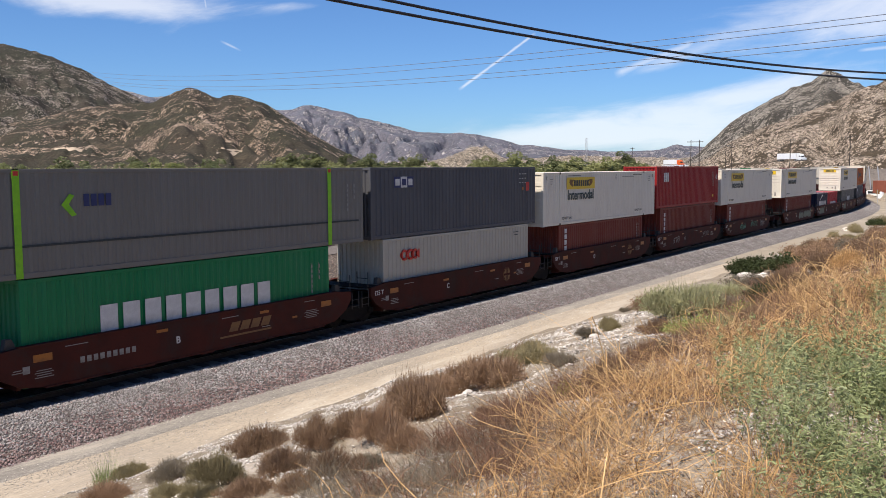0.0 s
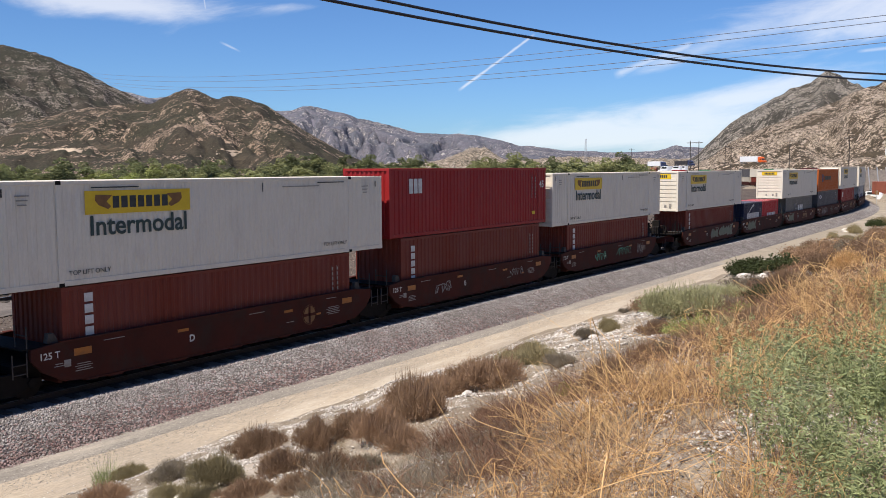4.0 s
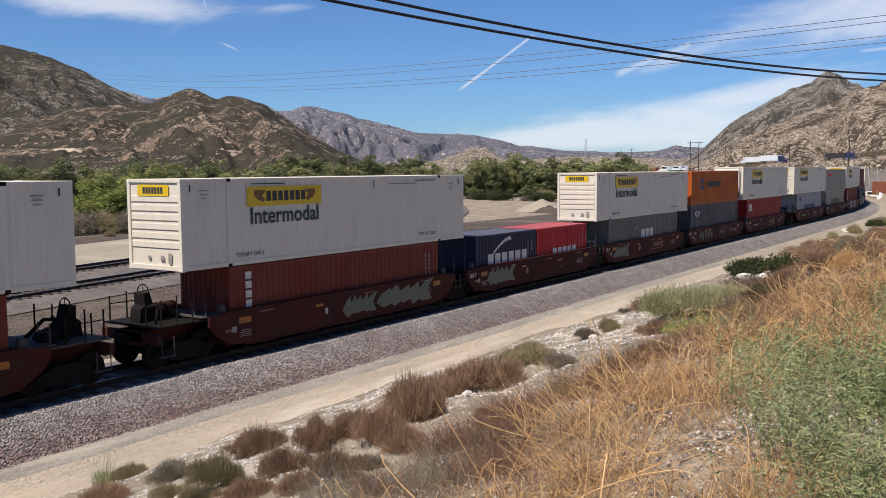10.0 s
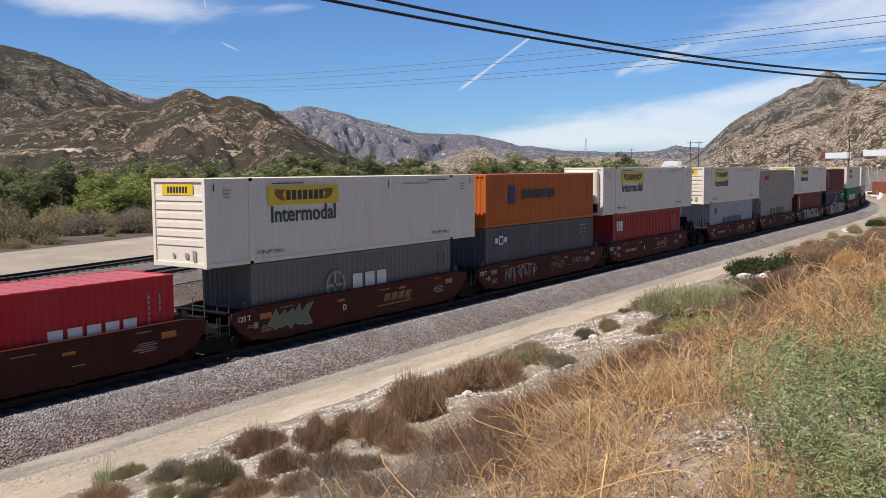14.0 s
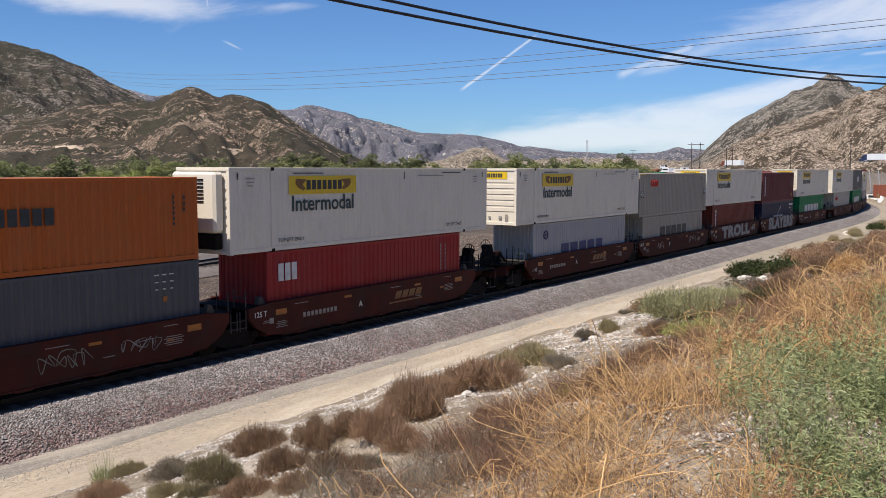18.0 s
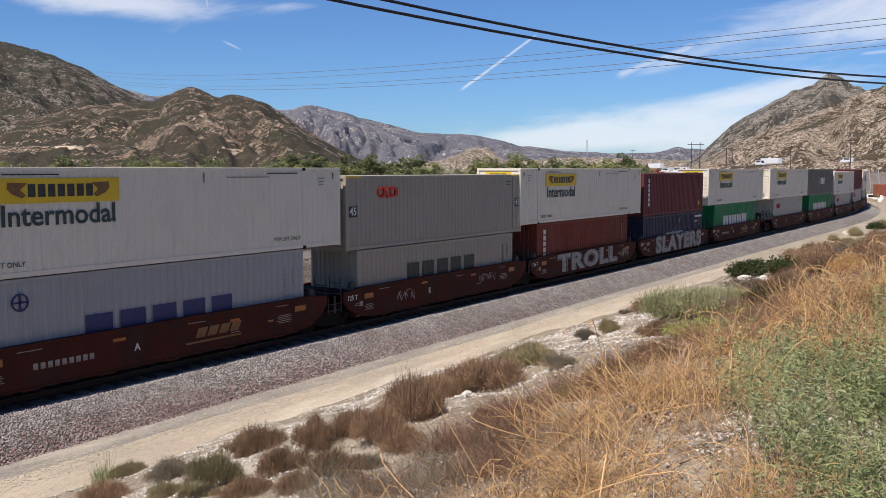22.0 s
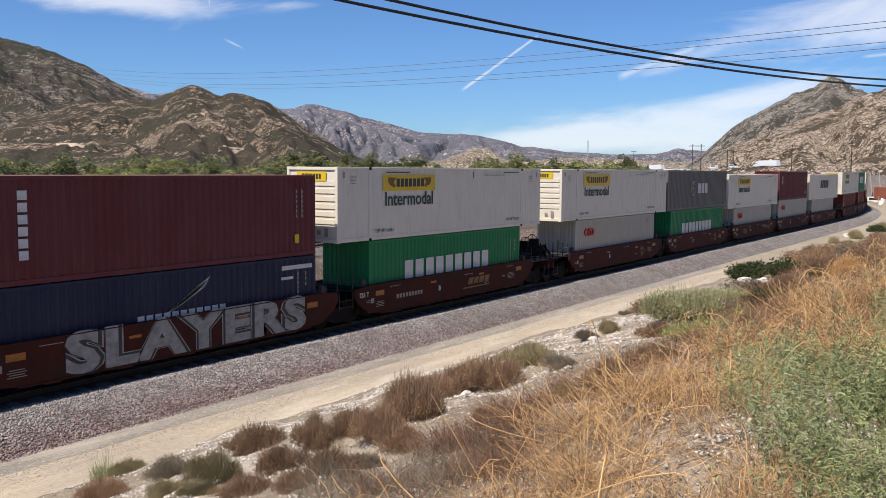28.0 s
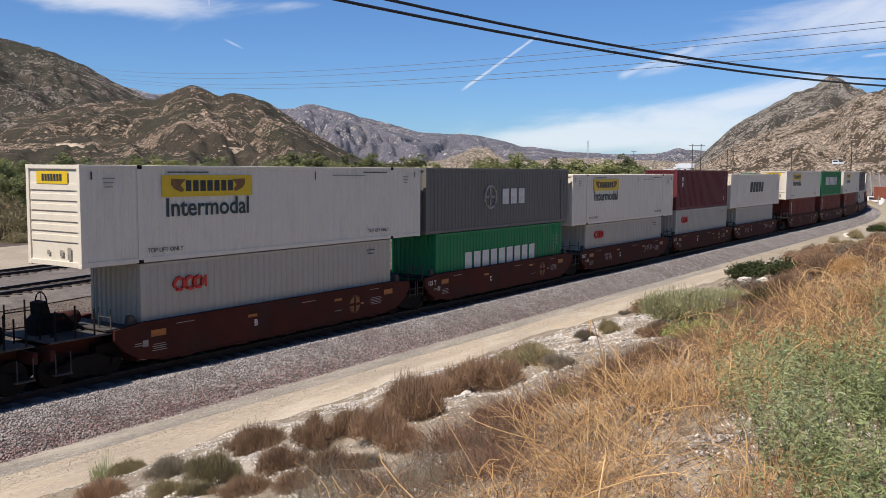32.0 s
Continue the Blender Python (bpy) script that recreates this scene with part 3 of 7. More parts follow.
def bench(hill, label, a0, e0, a1, e1, wide):
    """A graded cut across a slope, between two bearings and heights in degrees: a tread and the raw bank above it."""
    az, rr, z = SLOPES[hill]
    v = []
    n = 24
    at = []
    for i in range(n + 1):
        a = a0 + (a1 - a0) * i / n
        row = z[int(np.argmin(np.abs(az - a)))]
        up = (row - 6.1) / rr > math.tan(radians(e0 + (e1 - e0) * i / n))
        at.append(rr[int(np.argmax(up))] if up.any() else rr[len(rr) // 2])
    at = np.polyval(np.polyfit(np.arange(n + 1), at, 2), np.arange(n + 1))
    for i in range(n + 1):
        a, r = a0 + (a1 - a0) * i / n, at[i]
        h = 6.1 + r * math.tan(radians(e0 + (e1 - e0) * i / n)) + .3 * noise.noise(Vector((i * .7, a0, 0)))
        k = wide * (.4 + .6 * math.sin(math.pi * i / n)) * (1 + .4 * noise.noise(Vector((i * .9, 5, a0))))
        for dr, dz in ((-7.0, -5.5), (-3.2, -.3), (0, 0), (.6, k), (9, .2 + k)):
            v.append(((r + dr) * math.cos(radians(a)), (r + dr) * math.sin(radians(a)), h + dz))
    f = [(i * 5 + j, i * 5 + j + 1, i * 5 + j + 6, i * 5 + j + 5) for i in range(n) for j in range(4)]
    thing("road_cut", label, "dirt road", "", "structure", raw("road_cut", v, f, True), M_CUT)


ridge("far_range", "distant grey-brown desert mountain range, tinted with blue haze", [(60, 4.6), (56, 4.8), (53.5, 4.75), (52.1, 4.45), (50.5, 4.4), (46, 3.6), (43.49, 3.68), (43.0, 3.86), (42.58, 4.0), (42.09, 3.97), (41.25, 3.77), (40.55, 3.6), (39.85, 3.46), (39.35, 3.22), (38.86, 3.15), (37.72, 2.91), (36.47, 2.56), (35.76, 2.35), (35.11, 2.28), (33.96, 2.24), (32.85, 2.24), (31.71, 2.1), (30.17, 1.78), (28.99, 1.42), (28.24, 1.45), (26.29, 1.13), (24.08, 1.05), (22.8, 0.98), (20.74, 1.04), (20.07, 1.24), (19.5, 1.45), (18.89, 1.27), (18.42, 1.27), (14, .8), (6, .8)], 3400, 1500, M_HILL_C, 60, 1.25, 4.0, 420, 1.2, .055, .012)
ridge("high_hill", "steep dark chaparral mountain with bare rock", [(100, 7.5), (75, 8.4), (66, 8.2), (62, 7.6), (59.9, 7.15), (57.7, 6.75), (56.6, 6.25), (55.5, 5.85), (54, 5.0), (52.7, 4.4), (51, 3.4), (47, 1.6), (43.5, .2)], 1000, 520, M_HILL_A, 12, 1.5, 1.0, 340, .8, .13, .012)
ridge("foothill", "brown scrub foothill with tan rock outcrops", [(100, 2.4), (70, 2.6), (60, 2.6), (58, 3.05), (55.5, 3.7), (53.5, 3.95), (51.8, 4.05), (50.4, 4.7), (49.4, 5.0), (48.5, 4.6), (47.9, 4.35), (47.1, 4.6), (46, 4.35), (45, 4.05), (43.9, 3.3), (42.7, 2.5), (41.4, 1.75), (40.3, 1.1), (38.5, .3)], 720, 330, M_HILL_B, 8, 1.4, 2.0, 360, .85, .12, .012)
ridge("tan_hills", "low tan hills of broken badland", [(40, .1), (36, .5), (34.5, 0.5), (33.43, 0.82), (32.99, 1.03), (32.71, 1.1), (32.17, 1.32), (31.81, 1.42), (31.56, 1.28), (31.27, 1.35), (30.99, 1.24), (30.56, 0.92), (30.23, 0.64), (29.66, 0.56), (26, .75), (22, .65), (18, .55), (12, .4)], 1500, 900, M_HILL_D, 25, 1.3, 3.0, 320, 1.0, .03, .1)
ridge("rocky_peak", "grey rocky peak with sparse brush", [(19.2, .2), (18.2, .8), (17.6, 1.4), (16.8, 2.2), (16.1, 2.85), (15, 3.45), (14, 4.0), (12.9, 4.6), (12.0, 4.9), (11.5, 5.2), (11.15, 5.5), (10.9, 5.62), (10.6, 5.5), (10.2, 5.2), (9.7, 4.85), (9.0, 4.55), (8, 4.4), (4, 4.2), (-10, 3)], 1150, 640, M_HILL_F, 22, 1.4, 5.0, 260, .7, .10, .015)
ridge("rocky_hill", "steep pale rocky hillside with sparse brush", [(19, .1), (18, .35), (17.2, .75), (16.4, 1.45), (15, 2.15), (13, 2.85), (11.1, 3.62), (10.3, 3.9), (9.57, 4.28), (8.7, 4.6), (7.96, 4.8), (6.9, 5.2), (5, 5.8), (0, 6.6), (-12, 6.4), (-30, 5)], 800, 480, M_HILL_E, 16, 1.4, 9.0, 300, .7, .10, .015)

bench("foothill", "tan dirt road cut across the foothill", 48.07, 1.07, 46.44, 1.08, 1.3)
bench("foothill", "tan dirt road cut across the foothill", 57.28, 1.24, 55.48, 1.13, 1.2)

# ---- the train ----
W40, W53, H86, H96 = 2.438, 2.591, 2.591, 2.896
L20, L40, L45, L53 = 6.058, 12.192, 13.716, 16.154
POST = 6.096


def corrugated(x0, x1, z0, z1, y_out, depth, pitch, face):
    """A folded sheet in the x, z plane; face -1 looks to -y."""
    v, f = [], []
    n = max(int(round((x1 - x0) / pitch)), 1)
    p = (x1 - x0) / n
    xsq = []
    for i in range(n):
        b = x0 + i * p
        xsq += [(b, 0), (b + p * .28, 0), (b + p * .42, 1), (b + p * .78, 1)]
        xsq += [(b + p * .92, 0)]
    xsq.append((x1, 0))
    for x, k in xsq:
        y = y_out - face * depth * k
        v += [(x, y, z0), (x, y, z1)]
    for i in range(len(xsq) - 1):
        q = (2 * i, 2 * i + 2, 2 * i + 3, 2 * i + 1)
        f.append(q if face < 0 else q[::-1])
    return v, f


def swap_xy(me, k=1):
    me.transform(Matrix.Rotation(radians(90 * k), 4, "Z"))
    return me


def sunlit_roof(m):
    """The box's own paint for its roof, sunlight and dust mixed into the colour."""
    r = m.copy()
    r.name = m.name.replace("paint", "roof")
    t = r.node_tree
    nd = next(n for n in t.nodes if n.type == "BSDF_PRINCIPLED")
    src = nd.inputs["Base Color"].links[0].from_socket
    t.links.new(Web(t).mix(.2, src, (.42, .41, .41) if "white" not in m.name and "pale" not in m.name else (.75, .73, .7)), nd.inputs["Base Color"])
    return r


# roof copies of every paint, paler for the sun that falls on top
ROOFS = {m.name: sunlit_roof(m) for m in P.values()}


def box_meshes(L, W, H, smooth_sides):
    """The meshes of one size of container, shared by all of that size."""
    def make():
        s = {}
        hx, hy = L / 2, W / 2
        dep, pit = (.02, .27) if smooth_sides else (.03, .278)
        s["side_near"] = raw("side", *corrugated(-hx + .15, hx - .15, .15, H - .1, -hy + .012, dep, pit, -1))
        s["side_far"] = raw("side", *corrugated(-hx + .15, hx - .15, .15, H - .1, hy - .012, dep, pit, 1))
        if smooth_sides:
            lu = Lump()
            lu.box(-hx + .06, -hx + .09, -hy + .14, hy - .14, .16, H - .12)
            s["end"] = lu.mesh("end")
            s["end_rib"] = Lump().box(-hx + .03, -hx + .06, -hy + .16, hy - .16, 0, .19, .008).mesh("end_rib")
        else:
            e = raw("end", *corrugated(-hy + .15, hy - .15, .16, H - .1, -hx + .03, .045, .25, -1))
            s["end"] = swap_xy(e, -1)
        s["roof"] = Lump().box(-hx + .05, hx - .05, -hy + .05, hy - .05, H - .06, H - .02).mesh("roof")
        lu = Lump()
        for k in range(int(L / .55)):
            x = -hx + .35 + k * .55
            if x < hx - .5:
                lu.box(x, x + .28, -hy + .12, hy - .12, H - .02, H - .004)
        s["roof_rib"] = lu.mesh("roof_rib")
        for nm, sg in (("near", -1), ("far", 1)):
            a, b = sorted((sg * hy, sg * (hy - .06)))
            s["top_" + nm] = Lump().box(-hx + .1, hx - .1, a, b, H - .11, H - .005, .008).mesh("top_rail")
            s["bottom_" + nm] = Lump().box(-hx + .1, hx - .1, a, b, .02, .17, .008).mesh("bottom_rail")
        s["post"] = Lump().box(-.08, .08, -.07, .07, .1, H - .1, .01).mesh("post")
        s["casting"] = Lump().box(-.089, .089, -.085, .085, 0, .118, .012).mesh("casting")
        s["door"] = Lump().box(hx - .09, hx - .04, -hy + .13, -.01, .14, H - .13, .006).box(hx - .04, hx - .02, -hy + .2, -.08, .3, H * .5 - .1).box(hx - .04, hx - .02, -hy + .2, -.08, H * .5, H - .3).mesh("door")
        s["rod"] = Lump().tube([(hx - .005, 0, .1), (hx - .005, 0, H - .1)], .018, 6).mesh("lock_rod")
        s["head"] = Lump().box(-.05, .05, -hy + .1, hy - .1, H - .12, H - .005, .008).mesh("header")
        s["sill"] = Lump().box(-.05, .05, -hy + .1, hy - .1, .02, .17, .008).mesh("sill")
        return s
    return kept(("box", L, W, H, smooth_sides), make)


def mark(root, name, me, m, x, z, w, label=""):
    """Something flat on the near side of a container."""
    return part(name, me, m, root, label, (x, -w / 2 - .006, z))


def container(L, H, paint_key, label, brand=None, full=True):
    """One box: panels, rails, posts, castings, doors; its brand is drawn by the function brand."""
    W = W53 if L == L53 else W40
    smooth_sides = L == L53
    s = box_meshes(L, W, H, smooth_sides)
    m = P[paint_key]
    root = thing("shipping_container", label, "container", "containers on the train")
    hx, hy = L / 2, W / 2
    part("side_panel", s["side_near"], m, root)
    part("side_panel", s["side_far"], m, root)
    e = part("end_panel", s["end"], m, root)
    if smooth_sides and full:
        for k in range(6):
            part("end_rib", s["end_rib"], m, e, "", (0, 0, .72 + k * (H - 1.15) / 6))
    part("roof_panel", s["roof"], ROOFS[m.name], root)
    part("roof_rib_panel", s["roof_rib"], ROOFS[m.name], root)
    for nm in ("near", "far"):
        part("top_rail", s["top_" + nm], m, root)
        part("bottom_rail", s["bottom_" + nm], m, root)
    if not full:
        return root
    for sx in (-1, 1):
        part("header", s["head"], m, root, "", (sx * (hx - .06), 0, 0))
        part("door_sill" if sx > 0 else "end_sill", s["sill"], m, root, "", (sx * (hx - .06), 0, 0))
        for sy in (-1, 1):
            part("corner_post", s["post"], m, root, "", (sx * (hx - .085), sy * (hy - .072), 0))
            for z in (0, H - .118):
                part("corner_casting", s["casting"], m, root, "", (sx * (hx - .089), sy * (hy - .083), z))
    dr = part("door", s["door"], m, root)
    dl = part("door", s["door"], m, root, "", (0, 0, 0))
    dl.scale = (1, -1, 1)
    for d, ysg in ((dr, -1), (dl, -1)):
        for y in (.35, .85):
            part("lock_rod", s["rod"], M_GALV, d, "", (0, -y, 0))
    if L > L40:
        for sx in (-1, 1):
            part("lift_post", s["post"], m, root, "", (sx * POST, -hy + .066, 0))
            part("lift_post", s["post"], m, root, "", (sx * POST, hy - .066, 0))
            for z in (0, H - .118):
                part("lift_casting", s["casting"], M_BLACK if smooth_sides else m, root, "dark lifting pocket" if smooth_sides else "", (sx * POST, -hy + .078, z))
    if brand:
        brand(root, L, H, W)
    return root


# -- brand marks: plain shapes in their colours --


def tiny_lines(root, x, z, w, n, m, width=.5, lead=.09, name="stencil"):
    for i in range(n):
        mark(root, name, plate(width * (1 - .18 * (i % 3)), .035), m, x, z - i * lead, w)


def jb_side(pale=False):
    def draw(root, L, H, W):
        b = mark(root, "brand_panel", plate(3.68, .66), M_YELLOW, -3.47, H - .62, W, "yellow brand panel")
        part("brand_bar", blocks(7, 2.0, .34, .25, 0, 3), M_INK, b, "", (.02, -.008, 0))
        part("scroll", Lump().prism([(-1.5, .22), (-.95, .2), (-1.15, .02), (-1.0, -.12), (-1.1, -.2), (-1.4, -.08), (-1.52, .05)], "y", -.003, 0).mesh("scroll") if "scrl" not in STORE else STORE["scrl"], M_GOLD, b, "", (0, -.008, 0))
        STORE.setdefault("scrl", b.children[-1].data)
        c = part("scroll", STORE["scrl"], M_GOLD, b, "", (0, -.008, 0))
        c.scale = (-1, 1, 1)
        mark(root, "lettering", words("Intermodal", .78, .013), M_INKB, -3.47, H - 1.3, W)
        mark(root, "lettering", words("TOP LIFT ONLY", .19), M_INK, -5.21, .36, W)
        mark(root, "lettering", words("TOP LIFT ONLY", .19), M_INK, 5.21, .4, W)
        for x in (-7.15, 7.0):
            tiny_lines(root, x, H - .38, W, 3, M_STEN, .4, .12)
            mark(root, "latch_mark", plate(.05, .22), M_INK, -7.7 if x < 0 else 7.65, H - .3, W)
        tiny_lines(root, -4.3, H - .2, W, 1, M_INK, 1.6)
        tiny_lines(root, 5.0, H - .2, W, 1, M_INK, 1.5)
        tiny_lines(root, 3.4, H - .32, W, 1, M_STEN, 1.9)
        mark(root, "latch_mark", plate(.04, .3), M_INK, 1.5, H - .32, W)
        hx = L / 2
        e = part("end_label", plate(1.5, .36), M_YELLOW, root, "yellow brand panel", (-hx + .022, .02, H - .36), (0, 0, -90))
        part("brand_bar", blocks(7, 1.0, .2, .25, 0, 5), M_INK, e, "", (0, -.008, 0))
        for y, w2, h2 in ((-.35, .17, .17), (.28, .13, .13), (-.72, .17, .34)):
            part("end_placard", plate(w2, h2), M_STEN, root, "", (-hx + .022, y, .4), (0, 0, -90))
    return draw


def letters(n, w, h, x, z, m, slant=0.0, seed=0, emblem=None):
    """A row of plain letter bars, with an emblem before it if there is one."""
    def draw(root, L, H, W):
        mark(root, "brand_bar", blocks(n, w, h, .24, slant, seed), m, x, z * H, W)
        for k in range(2):
            mark(root, "serial_bar", serial_column(.07, H * (.38 - .16 * k)), M_STEN if paint_dark(root) else M_INK, L / 2 - .95 + k * .4, H * (.62 + .08 * k), W)
        if emblem:
            emblem(root, L, H, W)
    return draw


def paint_dark(root):
    return any(k in root["label"] for k in ("brown", "maroon", "red ", "green", "navy", "slate", "dark"))


def serial_column(w, h):
    """A column of small stacked characters as one run of short bars."""
    def make():
        n = max(int(h / (w * 2.3)), 3)
        o = [(-w / 2, h / 2), (-w / 2, -h / 2)]
        for i in range(n):
            z = -h / 2 + h * i / n
            o += [(w / 2, z), (w / 2, z + h / n * .62), (-w / 2 + .012, z + h / n * .62), (-w / 2 + .012, z + h / n)]
        return Lump().prism(o, "y", -.005, 0).mesh("serial")
    return kept(("serial", round(w, 3), round(h, 3)), make)


def upright(n, h_all, w, x, z_mid, m):
    """Letters stacked one under another."""
    def draw(root, L, H, W):
        st = h_all / n
        for i in range(n):
            mark(root, "brand_bar", blocks(1, w, st * .78, .1, 0, i * 7), m, x, z_mid * H + h_all / 2 - (i + .5) * st, W)
        for x2 in (L / 2 - 1.0, L / 2 - .72):
            mark(root, "serial_bar", serial_column(.07, H * .36), M_STEN, x2, H * .66, W)
        mark(root, "hazard_mark", plate(.22, .3), M_YELLOW, L / 2 - 1.0, H * .22, W)
    return draw


def three_tiles(x, z, size):
    """Three square tiles in blue, white and blue."""
    def draw(root, L, H, W):
        for i in range(3):
            t = mark(root, "brand_tile", plate(size, size), (M_BLUE, M_CHALK, M_BLUE)[i], x + i * size, z * H, W)
            part("brand_bar", blocks(1, size * .7, size * .6, .1, 0, 11 + i), M_CHALK if i != 1 else M_BLUE, t, "", (0, -.008, 0))
        for k in range(3):
            tiny_lines(root, L / 2 - 1.65 + k * .28, H - .35, W, 3, M_CHALK, .16, .22, "serial_bar")
        mark(root, "hazard_mark", plate(.16, .16), M_AMBER, L / 2 - 1.35, H * .62, W)
        mark(root, "hazard_mark", plate(.34, .44), M_OOCL, L / 2 - .85, H * .66, W) if L > L40 else None
    return draw


def wing(root, L, H, W):
    """A white swept wing of five feathers over the lettering."""
    lu = Lump()
    for k in range(5):
        a = .2 * k
        lu.prism([(-.9 + a * 1.1, -.42 + a * .5), (.1 + a * .9, .02 + a * .52), (1.05 + a * .18, .5 + a * .35), (.05 + a * .8, .12 + a * .5)], "y", -.004, 0)
    mark(root, "wing_emblem", lu.mesh("wing"), M_CHALK, -.1, H * .58, W)
    mark(root, "serial_bar", plate(1.55, .15), M_CHALK, 5.1, H * .86, W)
    mark(root, "serial_bar", plate(.6, .1), M_CHALK, 4.6, H * .72, W)


def swoosh(root, L, H, W):
    pts = []
    for i in range(9):
        u = i / 8
        pts.append((-.75 + 1.75 * u, -.45 + .75 * math.sin(u * 1.5)))
    low = [(x + .1, z - .03 - .16 * (i / 8)) for i, (x, z) in enumerate(pts)]
    mark(root, "swoosh", Lump().prism(pts + low[::-1], "y", -.004, 0).mesh("swoosh"), M_CHALK, -.75, H * .82, W)


def seal(m, x, z, r):
    """A round emblem: ring and cross."""
    def draw(root, L, H, W):
        lu = Lump().ring((0, 0, 0), "y", r, r * .13, 20, 4).box(-r * .12, r * .12, -.006, .004, -r * .9, r * .9).box(-r * .9, r * .9, -.006, .004, -r * .12, r * .12)
        mark(root, "round_emblem", lu.mesh("seal"), m, x, z * H, W)
    return draw


def flagship(root, L, H, W):
    lu = Lump().prism([(-.42, -.45), (.3, -.45), (.42, -.12), (.0, -.1), (.36, .14), (.28, .45), (-.42, .45), (-.3, .02)], "y", -.004, 0)
    mark(root, "ship_emblem", lu.mesh("flag"), M_BLUE, -3.56, H * .6, W)


def lime_posts(root, L, H, W):
    for sx in (-1, 1):
        mark(root, "lime_band", plate(.2, H - .06), M_LIME, sx * POST, H / 2, W + .012, "lime green band over the lifting post")
        mark(root, "post_light", plate(.14, .12), M_OOCL, sx * POST, H - .12, W + .03)
    mark(root, "brand_emblem", Lump().prism([(-.3, 0), (-.05, .3), (.1, .25), (-.08, .02), (.15, -.28), (0, -.32)], "y", -.004, 0).mesh("leafmark"), M_LIME, -4.52, H * .66, W)
    mark(root, "rub_stripe", plate(L - .6, .06), M_INK, 0, H * .3, W, "long black rub mark")


def both(*fs):
    def draw(root, L, H, W):
        for f in fs:
            f(root, L, H, W)
    return draw


def number45(root, L, H, W):
    for sx, m2 in ((-1, M_INK), (1, M_INK)):
        b = mark(root, "size_plate", plate(.5, .42), m2, sx * (L / 2 - .42), H * .52, W)
        part("lettering", words("45", .42, .008), M_CHALK, b, "", (0, -.008, 0))
    for k in range(2):
        mark(root, "rail_stripe", plate(.9, .06), M_YELLOW, (-1, 1)[k] * (L / 2 - .5), H - .06, W)


def cai(root, L, H, W):
    mark(root, "brand_bar", blocks(3, 1.0, .62, .2, 0, 8), M_CHALK, -L / 2 + (1.83 if L > L40 else 1.0), H * .74, W)
    for x2 in (L / 2 - 1.55, L / 2 - 1.2):
        mark(root, "serial_bar", serial_column(.07, H * .4), M_STEN, x2, H * .66, W)
    if L > L40:
        mark(root, "lettering", words("45", .5, .01), M_CHALK, L / 2 - .5, H * .7, W)
    mark(root, "hazard_mark", plate(.3, .16), M_YELLOW, L / 2 - 1.4, H * .2, W)


def oocl(x, z=.68, w=1.45, h=.42):
    def draw(root, L, H, W):
        lu = Lump()
        for k in (0, 1):
            lu.ring((-.5 * w + .2 * w + k * .3 * w, 0, 0), "y", .13 * w, .045 * w, 12, 4)
        lu.ring((.22 * w, 0, 0), "y", .12 * w, .045 * w, 12, 4).box(.4 * w, .46 * w, -.006, .004, -h * .45, h * .45)
        mark(root, "brand_ring", lu.mesh("rings"), M_OOCL, x, z * H, W)
        tiny_lines(root, L / 2 - 1.3, H - .35, W, 2, M_INK, .5, .14, "serial_bar")
    return draw


def reefer(root, L, H, W):
    """The cooling machine on the end of a refrigerated box."""
    hx = L / 2
    u = part("cooling_unit", Lump().box(-hx - .42, -hx + .02, -1.05, 1.05, .75, 2.75, .09).mesh("unit"), P["white"], root, "white cooling unit")
    for k in range(7):
        part("louvre", Lump().box(-hx - .45, -hx - .41, -.55, .55, 1.75 + k * .12, 1.8 + k * .12).mesh("louvre"), M_BLACK, u)
    part("motor_bay", Lump().box(-hx - .3, -hx + .02, -.95, .95, .2, .7, .04).mesh("bay"), M_BLACK, root)


JB = "white high-cube container with a yellow brand panel"
# unit: lowest-box place, upper, lower; each box is (length, height, paint, label, brand, shift)
WHITE_JB = (L53, H96, "white", JB, jb_side(), 0)
BROWN = (L40, H86, "brown", "red-brown corrugated container with stacked white letters", upright(6, 1.9, .3, -5.26, .56, M_CHALK), 0)
BROWNH = (L40, H96, "brown", "red-brown corrugated container with stacked white letters", upright(6, 1.9, .3, -5.26, .56, M_CHALK), 0)
EVG = (L40, H96, "green", "bright green container with broad white letter bars", letters(9, 6.9, .95, -.35, .5, M_CHALK, 0, 1), 0)
OOCLH = (L40, H96, "pale", "pale grey container with a red ring mark", oocl(-4.24, .745), 0)
OOCL8 = (L40, H86, "pale", "pale grey container with a red ring mark", oocl(-4.24, .745), 0)
GREY8 = (L40, H86, "pale", "plain pale grey container", None, 0)

